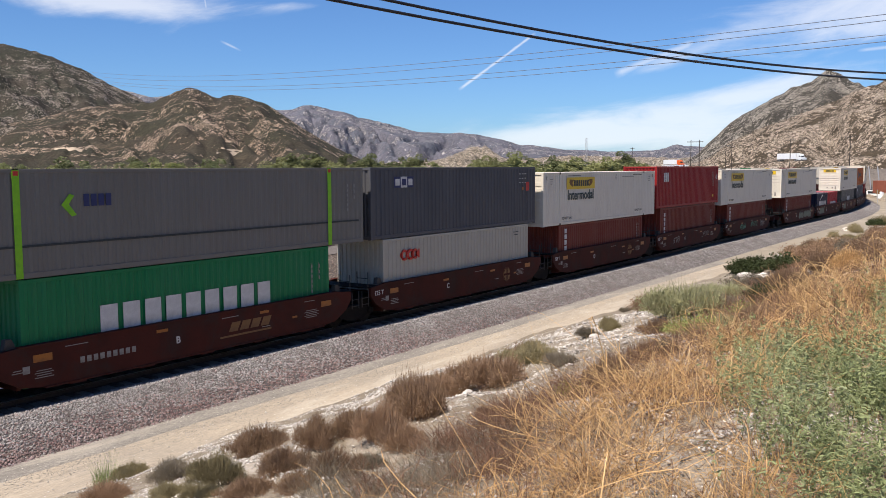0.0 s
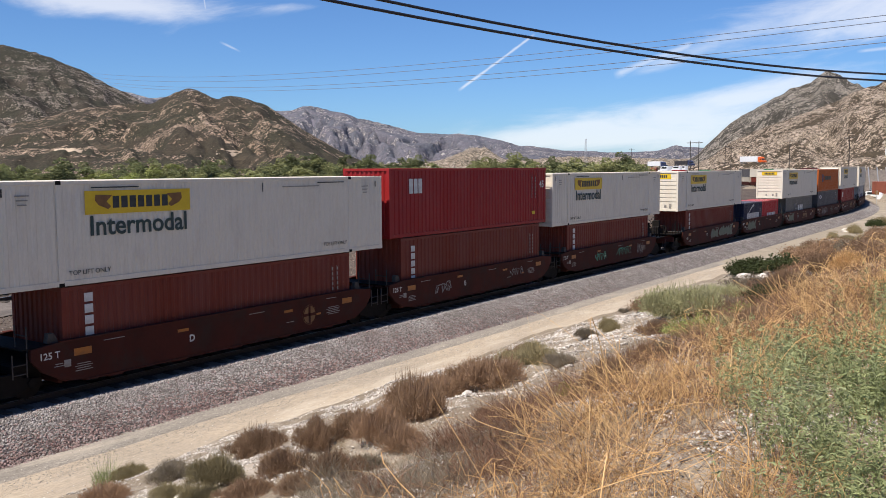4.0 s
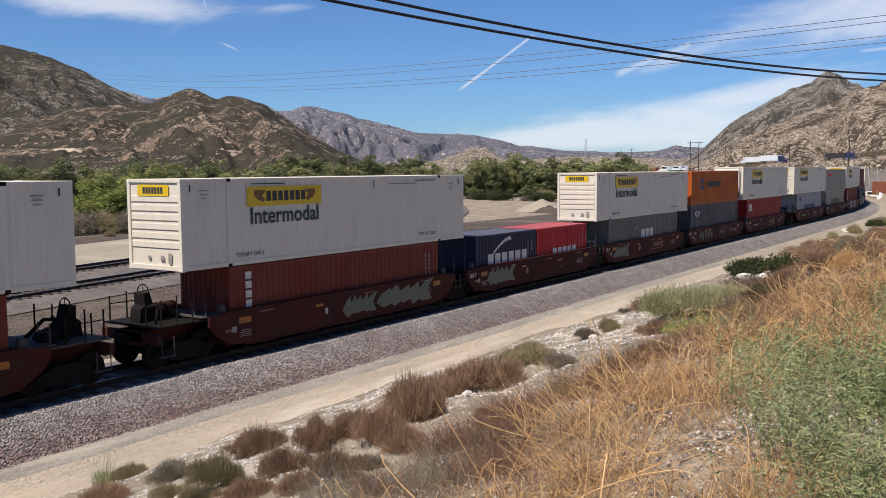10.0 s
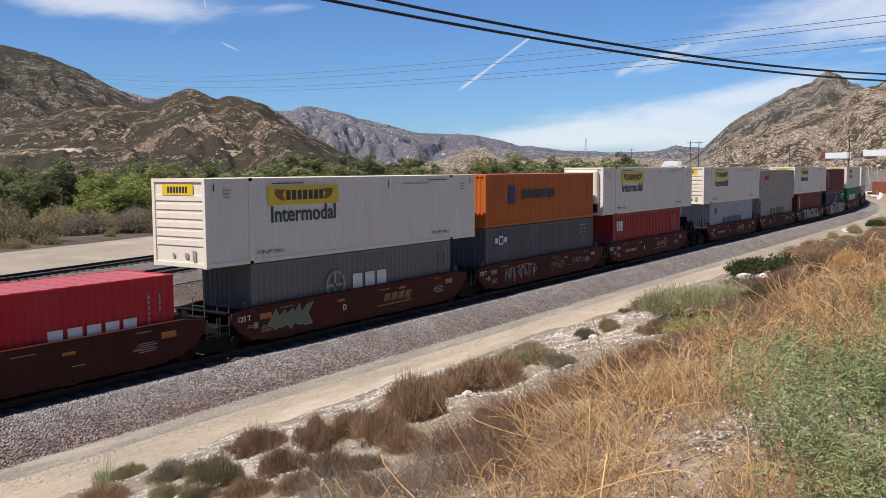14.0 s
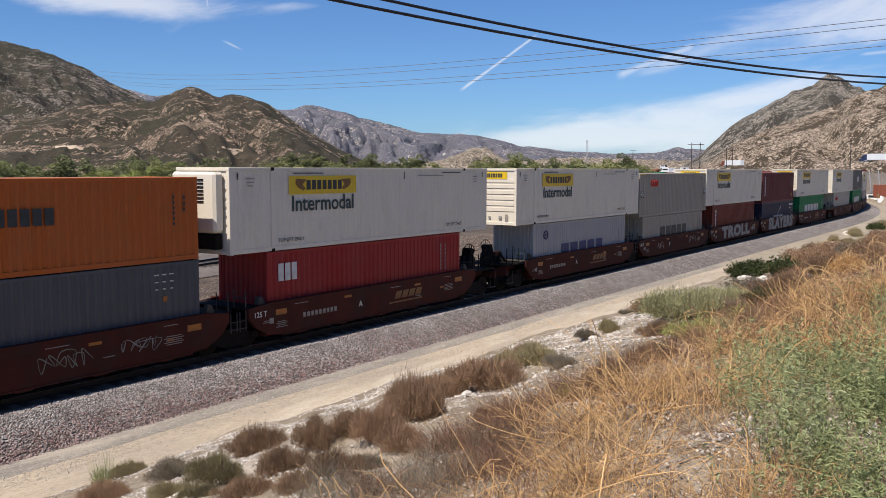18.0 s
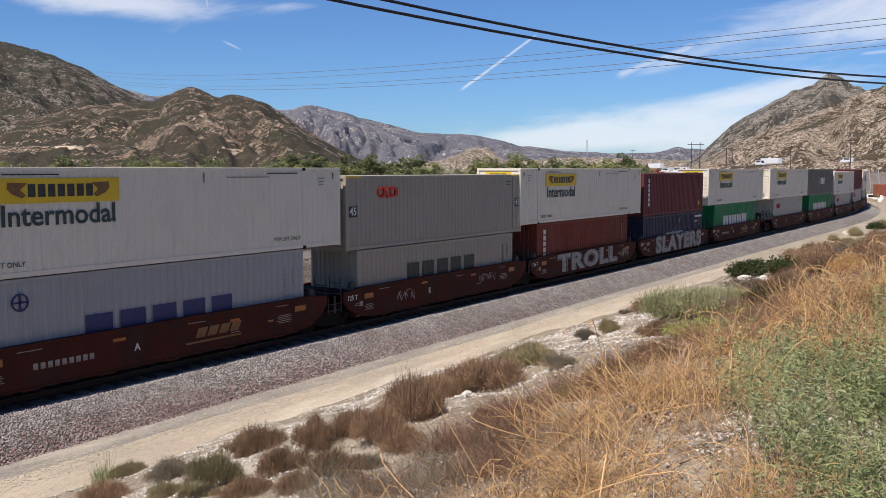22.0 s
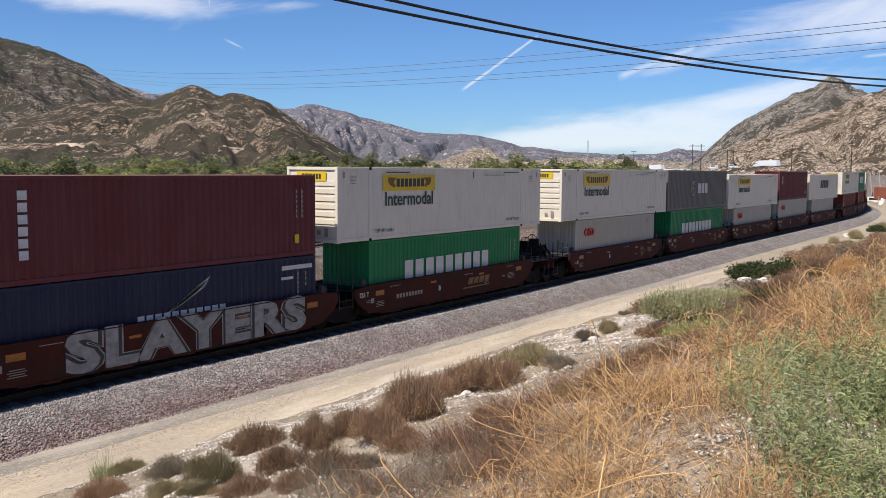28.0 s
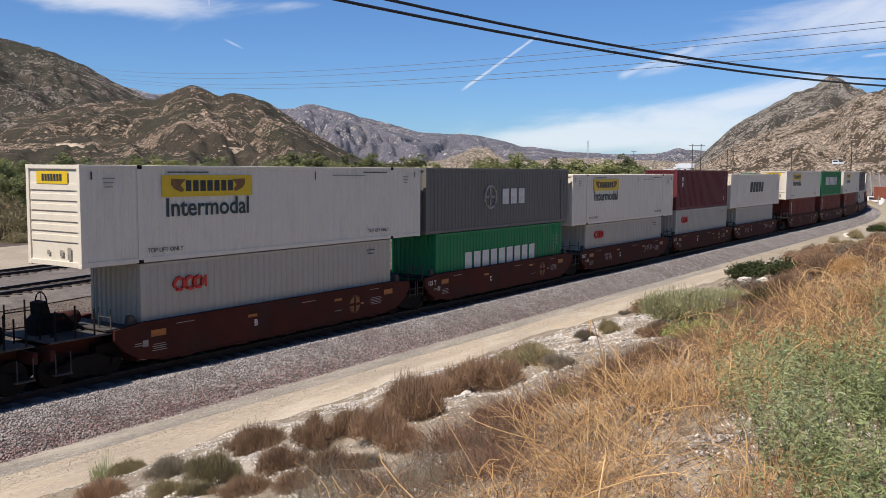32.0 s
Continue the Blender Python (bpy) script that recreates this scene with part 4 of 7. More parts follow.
UNITS = [
    (-100.3, (L53, H96, "grey_cofc", "grey container with two lime green bands", both(lime_posts, letters(4, .94, .34, -3.7, .7, M_BLUE, 0, 2)), 0), EVG, "B"),
    (-84.8, (L45, H96, "slate", "dark slate blue container with square brand tiles", three_tiles(-5.1, .79, .45), 0), OOCLH, "C"),
    (-69.1, WHITE_JB, BROWN, "D"),
    (-53.57, (L45, H96, "red", "dark red container with a white brand mark", cai, 0), BROWNH, "E"),
    (-38.0, WHITE_JB, BROWN, "A"),
    (-18.2, WHITE_JB, BROWN, "B"),
    (-2.87, None, ((L20, H86, "navy", "navy blue short container with white letter bars", both(swoosh, letters(6, 4.0, .72, .0, .5, M_CHALK, 0, 4)), -3.06), (L20, H86, "bright_red", "bright red short container with white letter bars", letters(5, 3.0, .55, .2, .45, M_CHALK, 0, 6), 3.06)), "C"),
    (12.55, WHITE_JB, (L40, H86, "mid_grey", "grey container with a round crest and white letters", both(seal(M_STEN, -1.8, .55, .5), letters(3, 2.3, .62, .3, .55, M_CHALK, 0, 9)), 0), "D"),
    (27.83, (L40, H86, "orange", "orange container with a blue ship emblem", both(flagship, letters(11, 3.8, .46, -.71, .6, M_INK, 0, 10)), 0), (L40, H96, "slate", "dark slate blue container with square brand tiles", three_tiles(-5.1, .78, .44), 0), "E"),
    (43.0, (L53, H96, "white", "white refrigerated container with a yellow brand panel", both(jb_side(), reefer), .25), (L40, H96, "red", "dark red container with a white brand mark", cai, 0), "A"),
    (62.26, WHITE_JB, (L40, H96, "cosco_blue", "blue-grey container with navy letter bars", both(letters(5, 5.7, .72, -.07, .45, M_BLUE, 0, 12), seal(M_BLUE, -4.7, .78, .22)), 0), "A"),
    (77.5, (L45, H96, "cosco_grey", "warm grey container with a red ring mark", both(oocl(-4.22, .77), number45), .1), (L40, H86, "cosco_grey", "warm grey container with black letter bars", letters(5, 5.5, .72, -.17, .56, M_INK, 0, 12), 0), "E"),
    (92.3, WHITE_JB, BROWNH, "D"),
    (107.2, (L40, H96, "maroon", "dark maroon container with stacked white letters", upright(6, 1.9, .3, -5.2, .55, M_CHALK), 0), (L40, H86, "navy", "navy container with a white wing emblem", both(wing, letters(11, 3.5, .3, .0, .45, M_CHALK, 0, 14)), 0), "C"),
    (122.5, WHITE_JB, EVG, "B"),
    (141.15, WHITE_JB, OOCLH, "B"),
    (156.6, (L45, H96, "mid_grey", "grey container with a round crest and white letters", both(seal(M_STEN, -1.5, .53, .52), letters(3, 2.4, .75, .75, .53, M_CHALK, 0, 9)), 0), EVG, "C"),
    (171.95, WHITE_JB, OOCL8, "D"),
    (187.1, (L40 + 0, H96, "maroon", "dark maroon container with white marks", upright(2, .8, .3, -4.9, .7, M_CHALK), 0), OOCLH, "E"),
    (202.0, (L53, H96, "white", "white high-cube container with bold dark letter bars", letters(5, 4.5, .9, .0, .6, M_INK, .25, 16), 0), GREY8, "A"),
    (221.0, WHITE_JB, BROWNH, "A"),
    (236.2, (L40, H96, "green", "bright green container with broad white letter bars", letters(9, 6.9, .95, -.35, .6, M_CHALK, 0, 1), 0), BROWNH, "B"),
    (251.4, WHITE_JB, BROWNH, "C"),
    (266.6, (L40, H96, "slate", "plain dark slate blue container", None, 0), OOCLH, "D"),
    (281.8, WHITE_JB, BROWN, "E"),
]
END_AFTER = {4, 9, 14, 19, 24}
# further wagons round the curve, seen only in the distance
far_kinds = [(BROWN, BROWNH), (EVG, OOCLH), ((L40, H96, "pale", "plain pale grey container", None, 0), BROWN), ((L40, H96, "red", "plain dark red container", None, 0), BROWNH), (WHITE_JB, OOCL8)]

BASE_Z = .343
SILL_Y = 1.40


def well_meshes():
    def make():
        s = {}
        out = [(-7.15, 1.4), (-7.15, 1.1), (-6.85, .75), (-6.25, .42), (-5.7, .35), (5.7, .35), (6.25, .42), (6.85, .75), (7.15, 1.1), (7.15, 1.4), (6.4, 1.48), (-6.4, 1.48)]
        for nm, a, b in (("near", -SILL_Y, -SILL_Y + .12), ("far", SILL_Y - .12, SILL_Y)):
            s["side_" + nm] = Lump().prism(out, "y", a, b).mesh("side_sill")
        s["cap"] = Lump().box(-6.3, 6.3, -.09, .09, 1.48, 1.515, .01).mesh("top_chord")
        s["chord"] = Lump().box(-5.6, 5.6, -.035, .13, .3, .352, .01).mesh("bottom_chord")
        lu = Lump()
        s["pads"] = Lump().box(-.25, .25, -.02, .1, .26, .302).mesh("pads")
        s["rib"] = Lump().box(-.04, .04, -.022, 0, .25, 1.46).mesh("rib")
        s["cross"] = Lump().box(-.12, .12, -1.3, 1.3, .24, .335).mesh("cross_bearer")
        s["bulk"] = Lump().box(-.06, .06, -1.28, 1.28, .35, 1.15).mesh("bulkhead")
        s["slope"] = Lump().prism([(6.32, 1.1), (7.0, 1.0), (7.45, .95), (7.45, .75), (6.9, .72), (6.32, .8)], "y", -.95, .95).mesh("end_structure")
        s["beam"] = Lump().box(6.9, 7.75, -.3, .3, .62, .98, .03).mesh("draft_beam")
        s["walk"] = Lump().box(6.45, 7.35, -1.32, 1.32, 1.12, 1.16).mesh("end_walkway")
        s["guide"] = Lump().prism([(0, 0), (.34, 0), (.22, .26), (.06, .26)], "y", -.09, .09).mesh("corner_guide")
        lu = Lump()
        for y in (-1.3, -.75):
            lu.tube([(7.2, y, 1.1), (7.2, y, 1.75)], .02, 5)
        lu.tube([(7.2, -1.3, 1.5), (7.2, -.75, 1.5)], .018, 5)
        s["grab"] = lu.mesh("grab_iron")
        s["lad"] = Lump().tube([(7.25, -1.36, .5), (7.25, -1.36, 1.15)], .018, 5).tube([(7.65, -1.36, .5), (7.65, -1.36, 1.15)], .018, 5).tube([(7.25, -1.36, .6), (7.65, -1.36, .6)], .015, 5).tube([(7.25, -1.36, .85), (7.65, -1.36, .85)], .015, 5).mesh("ladder")
        # coupler end: longer platform with hand brake, reservoir and coupler
        s["plat"] = Lump().box(7.0, 9.1, -1.3, 1.3, 1.02, 1.07).mesh("end_platform")
        s["stub"] = Lump().prism([(7.0, 1.1), (9.15, 1.05), (9.15, .62), (8.4, .6), (7.6, .58), (7.0, .6)], "y", -.62, .62).mesh("stub_sill")
        s["endbeam"] = Lump().box(9.0, 9.15, -1.38, 1.38, .72, 1.05, .02).mesh("end_beam")
        s["step"] = Lump().box(8.5, 9.05, -1.4, -1.25, .42, .46).tube([(8.55, -1.38, .44), (8.55, -1.38, 1.05)], .016, 5).tube([(9.0, -1.38, .44), (9.0, -1.38, 1.05)], .016, 5).mesh("step")
        s["wheelring"] = Lump().ring((0, 0, 0), "x", .28, .022, 18, 5).tube([(0, -.28, 0), (0, .28, 0)], .014, 4).tube([(0, 0, -.28), (0, 0, .28)], .014, 4).mesh("brake_wheel", True)
        s["gear"] = Lump().prism([(7.5, 1.05), (8.8, 1.05), (8.75, 1.5), (8.6, 1.62), (8.62, 1.98), (8.4, 2.02), (8.3, 1.66), (8.05, 1.4), (7.6, 1.3)], "y", -.4, .1).tube([(7.4, .3, 1.1), (8.0, .25, 1.6), (8.5, .1, 1.55)], .06, 6).box(7.2, 7.7, -.95, -.55, 1.05, 1.42, .06).tube([(8.1, -.7, 1.05), (8.05, -.7, 1.75), (8.3, -.5, 1.8)], .035, 5).tube([(8.6, .6, 1.05), (8.5, .6, 1.6)], .05, 6).mesh("brake_gear")
        s["tank"] = Lump().tube([(7.3, -.15, 1.42), (8.15, -.15, 1.42)], .2, 12).mesh("air_tank", True)
        s["stanchion"] = Lump().tube([(0, 0, 1.05), (0, 0, 1.9)], .028, 5).mesh("stanchion")
        s["rail"] = Lump().tube([(7.7, -1.25, 1.6), (8.9, -1.25, 1.6)], .018, 5).mesh("hand_rail")
        s["hose"] = Lump().tube([(9.1, -.35, .85), (9.35, -.35, .6), (9.6, -.3, .5)], .03, 6).mesh("air_hose", True)
        s["coupler"] = Lump().box(9.1, 9.42, -.11, .11, .74, .95, .03).box(9.34, 9.58, -.19, .16, .68, 1.0, .05).mesh("coupler")
        return s
    return kept("well", make)


def squiggle(seed, w, h, strokes, thick):
    """One running sprayed line with no letters in it."""
    r = random.Random(seed)
    p = []
    for k in range(strokes):
        x = -w / 2 + w * (k + .5) / strokes
        for i in range(5):
            p.append((x + r.uniform(-.5, .5) * w / strokes * 1.3, (-.5 if i % 2 else .5) * h * r.uniform(.3, 1)))
    pts = smooth_line(p, h * .08)
    v = []
    for i, a in enumerate(pts):
        d = (pts[min(i + 1, len(pts) - 1)] - pts[max(i - 1, 0)]).normalized()
        k = thick * (1 + .35 * math.sin(i * .37))
        v += [(a.x - d.y * k, -.003, a.y + d.x * k), (a.x + d.y * k, -.003, a.y - d.x * k)]
    return raw("spray", v, [(2 * i, 2 * i + 1, 2 * i + 3, 2 * i + 2) for i in range(len(pts) - 1)])


def splash(seed, w, h, grow=0.0):
    """A ragged sprayed shape with points that lean along the wagon."""
    r = random.Random(seed)
    n = 5
    top, low = [], []
    for i in range(n):
        x = -w / 2 + w * i / n
        top += [(x, h * r.uniform(.12, .24) + grow), (x + w / n * r.uniform(.5, .95), h * r.uniform(.34, .52) + grow)]
        low += [(x, -h * r.uniform(.2, .32) - grow), (x + w / n * r.uniform(.2, .6), -h * r.uniform(.28, .46) - grow)]
    o = [(-w * .58 - grow, -h * .1), *top, (w * .6 + grow * 2, h * .5 + grow), (w * .46 + grow, h * .05), (w * .56 + grow * 2, -h * .38 - grow), *low[::-1]]
    return Lump().prism(o, "y", -.003, 0).mesh("splash")


RAISE = .28


def well_car(letter, first, last, art, seed, full=True):
    """One well of an articulated five-unit car."""
    s = well_meshes()
    r = random.Random(seed * 13 + 5)
    root = thing("well_car", "rust-brown steel well wagon with stencils and amber reflectors", "rail wagon", "well wagons of the train")
    for nm, y in (("near", -SILL_Y), ("far", SILL_Y)):
        sd = part("side_sill", s["side_" + nm], M_WELL, root)
        part("top_chord", s["cap"], M_WELL, sd, "", (0, y * .957, 0))
        part("bottom_chord", s["chord"], M_WELL, sd, "", (0, y if y < 0 else y - .1, 0))
        if y < 0:
            for k in range(5):
                part("wear_pad", s["pads"], M_WELL, sd, "", (-4.6 + k * 2.3, y, 0))
    for x in (-5.2, -2.6, 0, 2.6, 5.2):
        part("cross_bearer", s["cross"], M_BLACK, root, "", (x, 0, 0))
    for k, sg in ((0, -1), (1, 1)):
        part("bulkhead", s["bulk"], M_WELL, root, "", (sg * 6.26, 0, 0))
        turn = (0, 0, 180) if sg < 0 else None
        coupled = (sg < 0 and first) or (sg > 0 and last)
        part("end_structure", s["slope"], M_BLACK, root, "", (0, 0, 0), turn)
        part("end_walkway", s["walk"], M_DECK if coupled else M_BLACK, root, "", (0, 0, RAISE), turn)
        part("grab_iron", s["grab"], M_DECK, root, "", (0, 0, RAISE) if sg > 0 else (-14.4, 0, RAISE))
        part("corner_guide", s["guide"], M_DECK, root, "worn steel corner guide", (-6.62 if sg < 0 else 6.3, -1.2, 1.48))
        if coupled:
            for nm in ("plat", "stub", "endbeam", "hose", "coupler", "gear", "rail"):
                part({"plat": "end_platform", "stub": "stub_sill", "endbeam": "end_beam", "hose": "air_hose", "coupler": "coupler", "gear": "brake_gear", "rail": "hand_rail"}[nm], s[nm], M_WELL if nm in ("endbeam", "stub") else M_DECK if nm == "plat" and r.random() < .5 else M_BLACK, root, "", (0, 0, RAISE if nm in ("plat", "gear", "rail") else .12), turn)
            for px, py, ph in ((8.9, -1.25, 1.0), (8.9, 1.25, .95), (7.7, -1.25, .9), (8.3, -1.25, 1.1), (8.3, 1.2, 1.05), (8.95, -.6, .8)):
                part("stanchion", s["stanchion"], M_BLACK, root, "", (sg * px, py, 1.05 * (1 - ph) + RAISE)).scale.z = ph
            part("brake_wheel", s["wheelring"], M_BLACK, root, "", (sg * 8.3, -.35 * sg, 1.95 + RAISE))
            part("step", s["step"], M_DECK, root, "", (0, 0, 0) if sg > 0 else (-17.55, 0, 0))
            if sg < 0:
                part("air_tank", s["tank"], M_WELL, root, "", (0, 0, RAISE), turn)
        else:
            part("draft_beam", s["beam"], M_BLACK, root, "", (0, 0, 0), turn)
            part("ladder", s["lad"], M_DECK, root, "", (0, 0, .2) if sg > 0 else (-14.9, 0, .2))
    y = -SILL_Y - .004

    def on(name, me, m, x, z, label=""):
        return part(name, me, m, root, label, (x, y, .3 + (z - .26) * 1.25))

    if not full:
        return root
    on("lettering", words(letter, .3, .008), M_CHALK, -1.2 + r.uniform(-.6, .3), .72)
    if not first:
        on("lettering", words("125 T", .26, .004), M_CHALK, -6.62, .94)
    on("reflector", plate(.55, .2), M_AMBER, -5.62, .93, "amber reflector plate")
    on("reflector", plate(.55, .2), M_AMBER, 5.7, .93, "amber reflector plate")
    for x in (-1.9, 2.4):
        on("reflector", plate(.42, .09), M_AMBER, x + r.uniform(-.3, .3), .98 + r.uniform(-.06, .05))
    for x in (4.4,):
        on("reflector", plate(.24, .07), M_AMBER, x + r.uniform(-.4, .4), .72 + r.uniform(-.05, .05))
    for x, z, w, n in ((-5.6, .66, .55, 4), (-4.6, 1.08, .9, 1), (1.0, 1.05, .9, 1), (4.9, .82, .75, 5), (-6.35, .74, .3, 2), (4.8, 1.09, .7, 1), (2.6, .62, .5, 1)):
        for i in range(n):
            on("stencil", plate(w * (1 - .22 * ((i + 1) % 2)), .022), M_STEN, x, z - i * .05)
    on("notice", plate(.2, .2), M_STEN, -6.1, .72)
    if art == "seal":
        d = on("round_emblem", Lump().disc((0, 0, 0), "y", .36, .005).mesh("disc"), M_GOLD, 3.6, .72, "faded ochre round emblem")
        part("round_emblem", Lump().ring((0, -.004, 0), "y", .33, .02, 20, 4).box(-.3, .3, -.008, -.002, -.05, .05).box(-.05, .05, -.008, -.002, -.3, .3).mesh("cross"), M_WELL, d)
    if art in ("bar", "bar_tag"):
        on("brand_bar", blocks(4, 1.9, .3, .2, .5, 21), M_GOLD, 1.9, .78, "ochre slanted brand bars")
        on("brand_bar", plate(2.3, .06), M_GOLD, 1.7, .55)
        on("serial_bar", blocks(9, 1.9, .17, .35), M_STEN, -3.6, .72) if art == "bar" else None
    def burst(sd, w, h, x, z):
        e = on("spray_splash", splash(sd, w, h, .035), M_TAGP, x, z, "pale-edged sprayed burst")
        part("spray_fill", splash(sd, w, h), M_TAGF, e, "dull green spray fill", (0, -.004, 0))

    if art == "star":
        burst(seed, 2.3, .85, -4.0, .74)
    if art == "bar_tag":
        burst(seed, 1.9, .85, -4.4, .74)
    if art == "splash":
        burst(seed, 1.7, .8, .4, .7)
        burst(seed + 3, 3.3, .95, 3.4, .76)
    if art == "teal":
        on("spray_tag", squiggle(seed, 1.7, .5, 5, .022), M_TAGG, -1.9, .72, "teal sprayed scrawl")
        on("spray_tag", squiggle(seed + 1, 2.2, .45, 5, .014), M_TAGG, 1.6, .76, "teal sprayed scrawl")
        on("spray_tag", squiggle(seed + 2, 1.0, .7, 5, .01), M_TAG, 4.3, .72, "white sprayed scrawl")
    if art == "scrawl":
        on("spray_tag", squiggle(seed, 3.2, .75, 8, .018), M_TAG, -2.9, .7, "white sprayed outlines")
        on("spray_tag", squiggle(seed + 1, 1.6, .55, 4, .012), M_TAGP, 1.3, .72, "pale sprayed scrawl")
        on("spray_tag", squiggle(seed + 2, 1.6, .45, 4, .009), M_TAG, 3.6, .74, "white sprayed scrawl")
    if art == "tag":
        on("spray_tag", squiggle(seed, 1.2, .45, 4, .015), M_TAG, -3.2, .72, "white sprayed scrawl")
        on("spray_tag", squiggle(seed + 1, 1.4, .4, 5, .012), M_TAG, 3.4, .8, "white sprayed scrawl")
    if art in ("troll", "slayers"):
        word, width, tall_, mid_ = ("TROLL", 8.2, 1.12, .02) if art == "troll" else ("SLAYERS", 9.6, 1.35, .56)
        for k, (m, off) in enumerate(((M_TAG, .125), (M_INK, .105), (M_TAG, .06))):
            me = words(word, 1.4, off, 1.12)
            g = on("graffiti", me, m, mid_, .74, "large grey bubble graffiti")
            xw, zw = max(v.co.x for v in me.vertices), max(v.co.z for v in me.vertices)
            g.scale = (width / 2 / xw, 1, tall_ / 2 / zw)
            g.location.y = y - .004 * (k + 1)
        on("spray_tag", squiggle(seed, 1.0, .6, 6, .014), M_TAG, 5.4, .75, "white sprayed scrawl") if art == "troll" else None
    return root


def truck_meshes():
    def make():
        s = {}
        lu = Lump()
        lu.prism([(-1.15, .42), (-1.15, .55), (-.7, .62), (-.35, .78), (.35, .78), (.7, .62), (1.15, .55), (1.15, .42), (.8, .36), (.4, .2), (-.4, .2), (-.8, .36)], "y", -.09, .09)
        for x in (-.88, .88):
            lu.disc((x, -.11, .46), "y", .13, .08, 12)
        for x in (-.2, -.07, .07, .2):
            lu.tube([(x, -.02, .25), (x, -.02, .6)], .06, 6)
        s["frame"] = lu.mesh("side_frame")
        s["bolster"] = Lump().box(-.2, .2, -1.0, 1.0, .5, .75, .03).mesh("bolster")
        lu = Lump()
        for sg in (-1, 1):
            lu.disc((0, sg * .76, 0), "y", .46, .11, 28).disc((0, sg * .69, 0), "y", .49, .03, 28).disc((0, sg * .83, 0), "y", .16, .05, 12)
            for k in range(4):
                u = math.pi / 2 * k
                lu.disc((.3 * math.cos(u), sg * .818, .3 * math.sin(u)), "y", .05, .012, 8)
        lu.tube([(0, -.9, 0), (0, .9, 0)], .08, 10)
        s["set"] = lu.mesh("wheelset")
        return s
    return kept("truck", make)


ROLLERS = []


def rail_truck(s_at, spin):
    s = truck_meshes()
    root = thing("rail_truck", "black cast steel four-wheel truck under the wagons", "bogie", "trucks under the train")
    for sg in (-1, 1):
        part("side_frame", s["frame"], M_BLACK, root, "", (0, sg * 1.0, 0), None if sg < 0 else (0, 0, 180))
    part("bolster", s["bolster"], M_BLACK, root)
    for x in (-.88, .88):
        w = part("wheelset", s["set"], M_WHEEL, root, "", (x, 0, .46))
        if spin:
            ROLLERS.append((w, x))
    TRUCKS.append((root, s_at))


TRUCKS, CARRIED = [], []
ART = ["bar", "seal", "seal", "tag", "teal", "splash", "star", "bar_tag", "scrawl", "bar", "bar", "tag", "troll", "slayers", "bar", "seal", "seal", "tag", "seal", "tag", "seal", "tag", "seal", "tag", "seal"]


def load(unit_s, spec, z, full=True):
    L, H, key, label, brand, shift = spec
    CARRIED.append((container(L, H, key, label, brand if full else None, full), unit_s, shift, z))
    return z + H


for i, (us, upper, lower, letter) in enumerate(UNITS):
    first = i == 0 or (i - 1) in END_AFTER
    last = i in END_AFTER
    CARRIED.append((well_car(letter, first, last, ART[i], i), us, 0, 0))
    top = BASE_Z
    if isinstance(lower[0], tuple):
        for sp in lower:
            top = load(us, sp, BASE_Z)
    else:
        top = load(us, lower, BASE_Z)
    if upper:
        load(us, upper, top + .012)
    if first:
        rail_truck(us - 7.85, i < 21)
    rail_truck(us + 7.85 if last else (us + (UNITS[i + 1][0] if i + 1 < len(UNITS) else us + 15.2)) / 2, i < 21)

s_far = UNITS[-1][0] + 18.9
for i in range(16):
    up, lo = far_kinds[i % 5]
    CARRIED.append((well_car("ABCDE"[i % 5], False, False, "", 40 + i, False), s_far, 0, 0))
    load(s_far, up, load(s_far, lo, BASE_Z, False) + .012, False)
    s_far += 18.9 if i % 5 == 4 else 15.2


def seat(s, half=7.2):
    """The pose of a wagon whose ends ride on the track."""
    a, _ = along(s - half)
    b, _ = along(s + half)
    d = b - a
    m = (a + b) / 2
    return Matrix.Translation(m) @ Matrix.Rotation(math.atan2(d.y, d.x), 4, "Z") @ Matrix.Rotation(-math.asin(d.z / d.length), 4, "Y")

# ---- plants ----


def np_mesh(name, v, f, smooth=False):
    me = bpy.data.meshes.new(name)
    v, f = np.asarray(v, np.float32).reshape(-1, 3), np.asarray(f, np.int32)
    k = f.shape[1]
    me.vertices.add(len(v))
    me.vertices.foreach_set("co", v.ravel())
    me.loops.add(f.size)
    me.loops.foreach_set("vertex_index", f.ravel())
    me.polygons.add(len(f))
    me.polygons.foreach_set("loop_start", np.arange(0, f.size, k, dtype=np.int32))
    me.update(calc_edges=True)
    return me


def leaves(rng, pts, size, flat=.0):
    """Small bent leaf quads at pts with random turns."""
    n = len(pts)
    a = rng.normal(size=(n, 3))
    a /= np.linalg.norm(a, axis=1)[:, None]
    b = np.cross(a, rng.normal(size=(n, 3)))
    a, b = a * np.array([1, 1, 1 - flat]), b * np.array([1, 1, 1 - flat])
    b /= np.linalg.norm(b, axis=1)[:, None]
    sz = size * rng.uniform(.6, 1.3, n)[:, None]
    a, b = a * sz, b * sz * .55
    v = np.stack([pts - a, pts + b, pts + a, pts - b], 1).reshape(-1, 3)
    return v, np.arange(4 * n).reshape(n, 4)


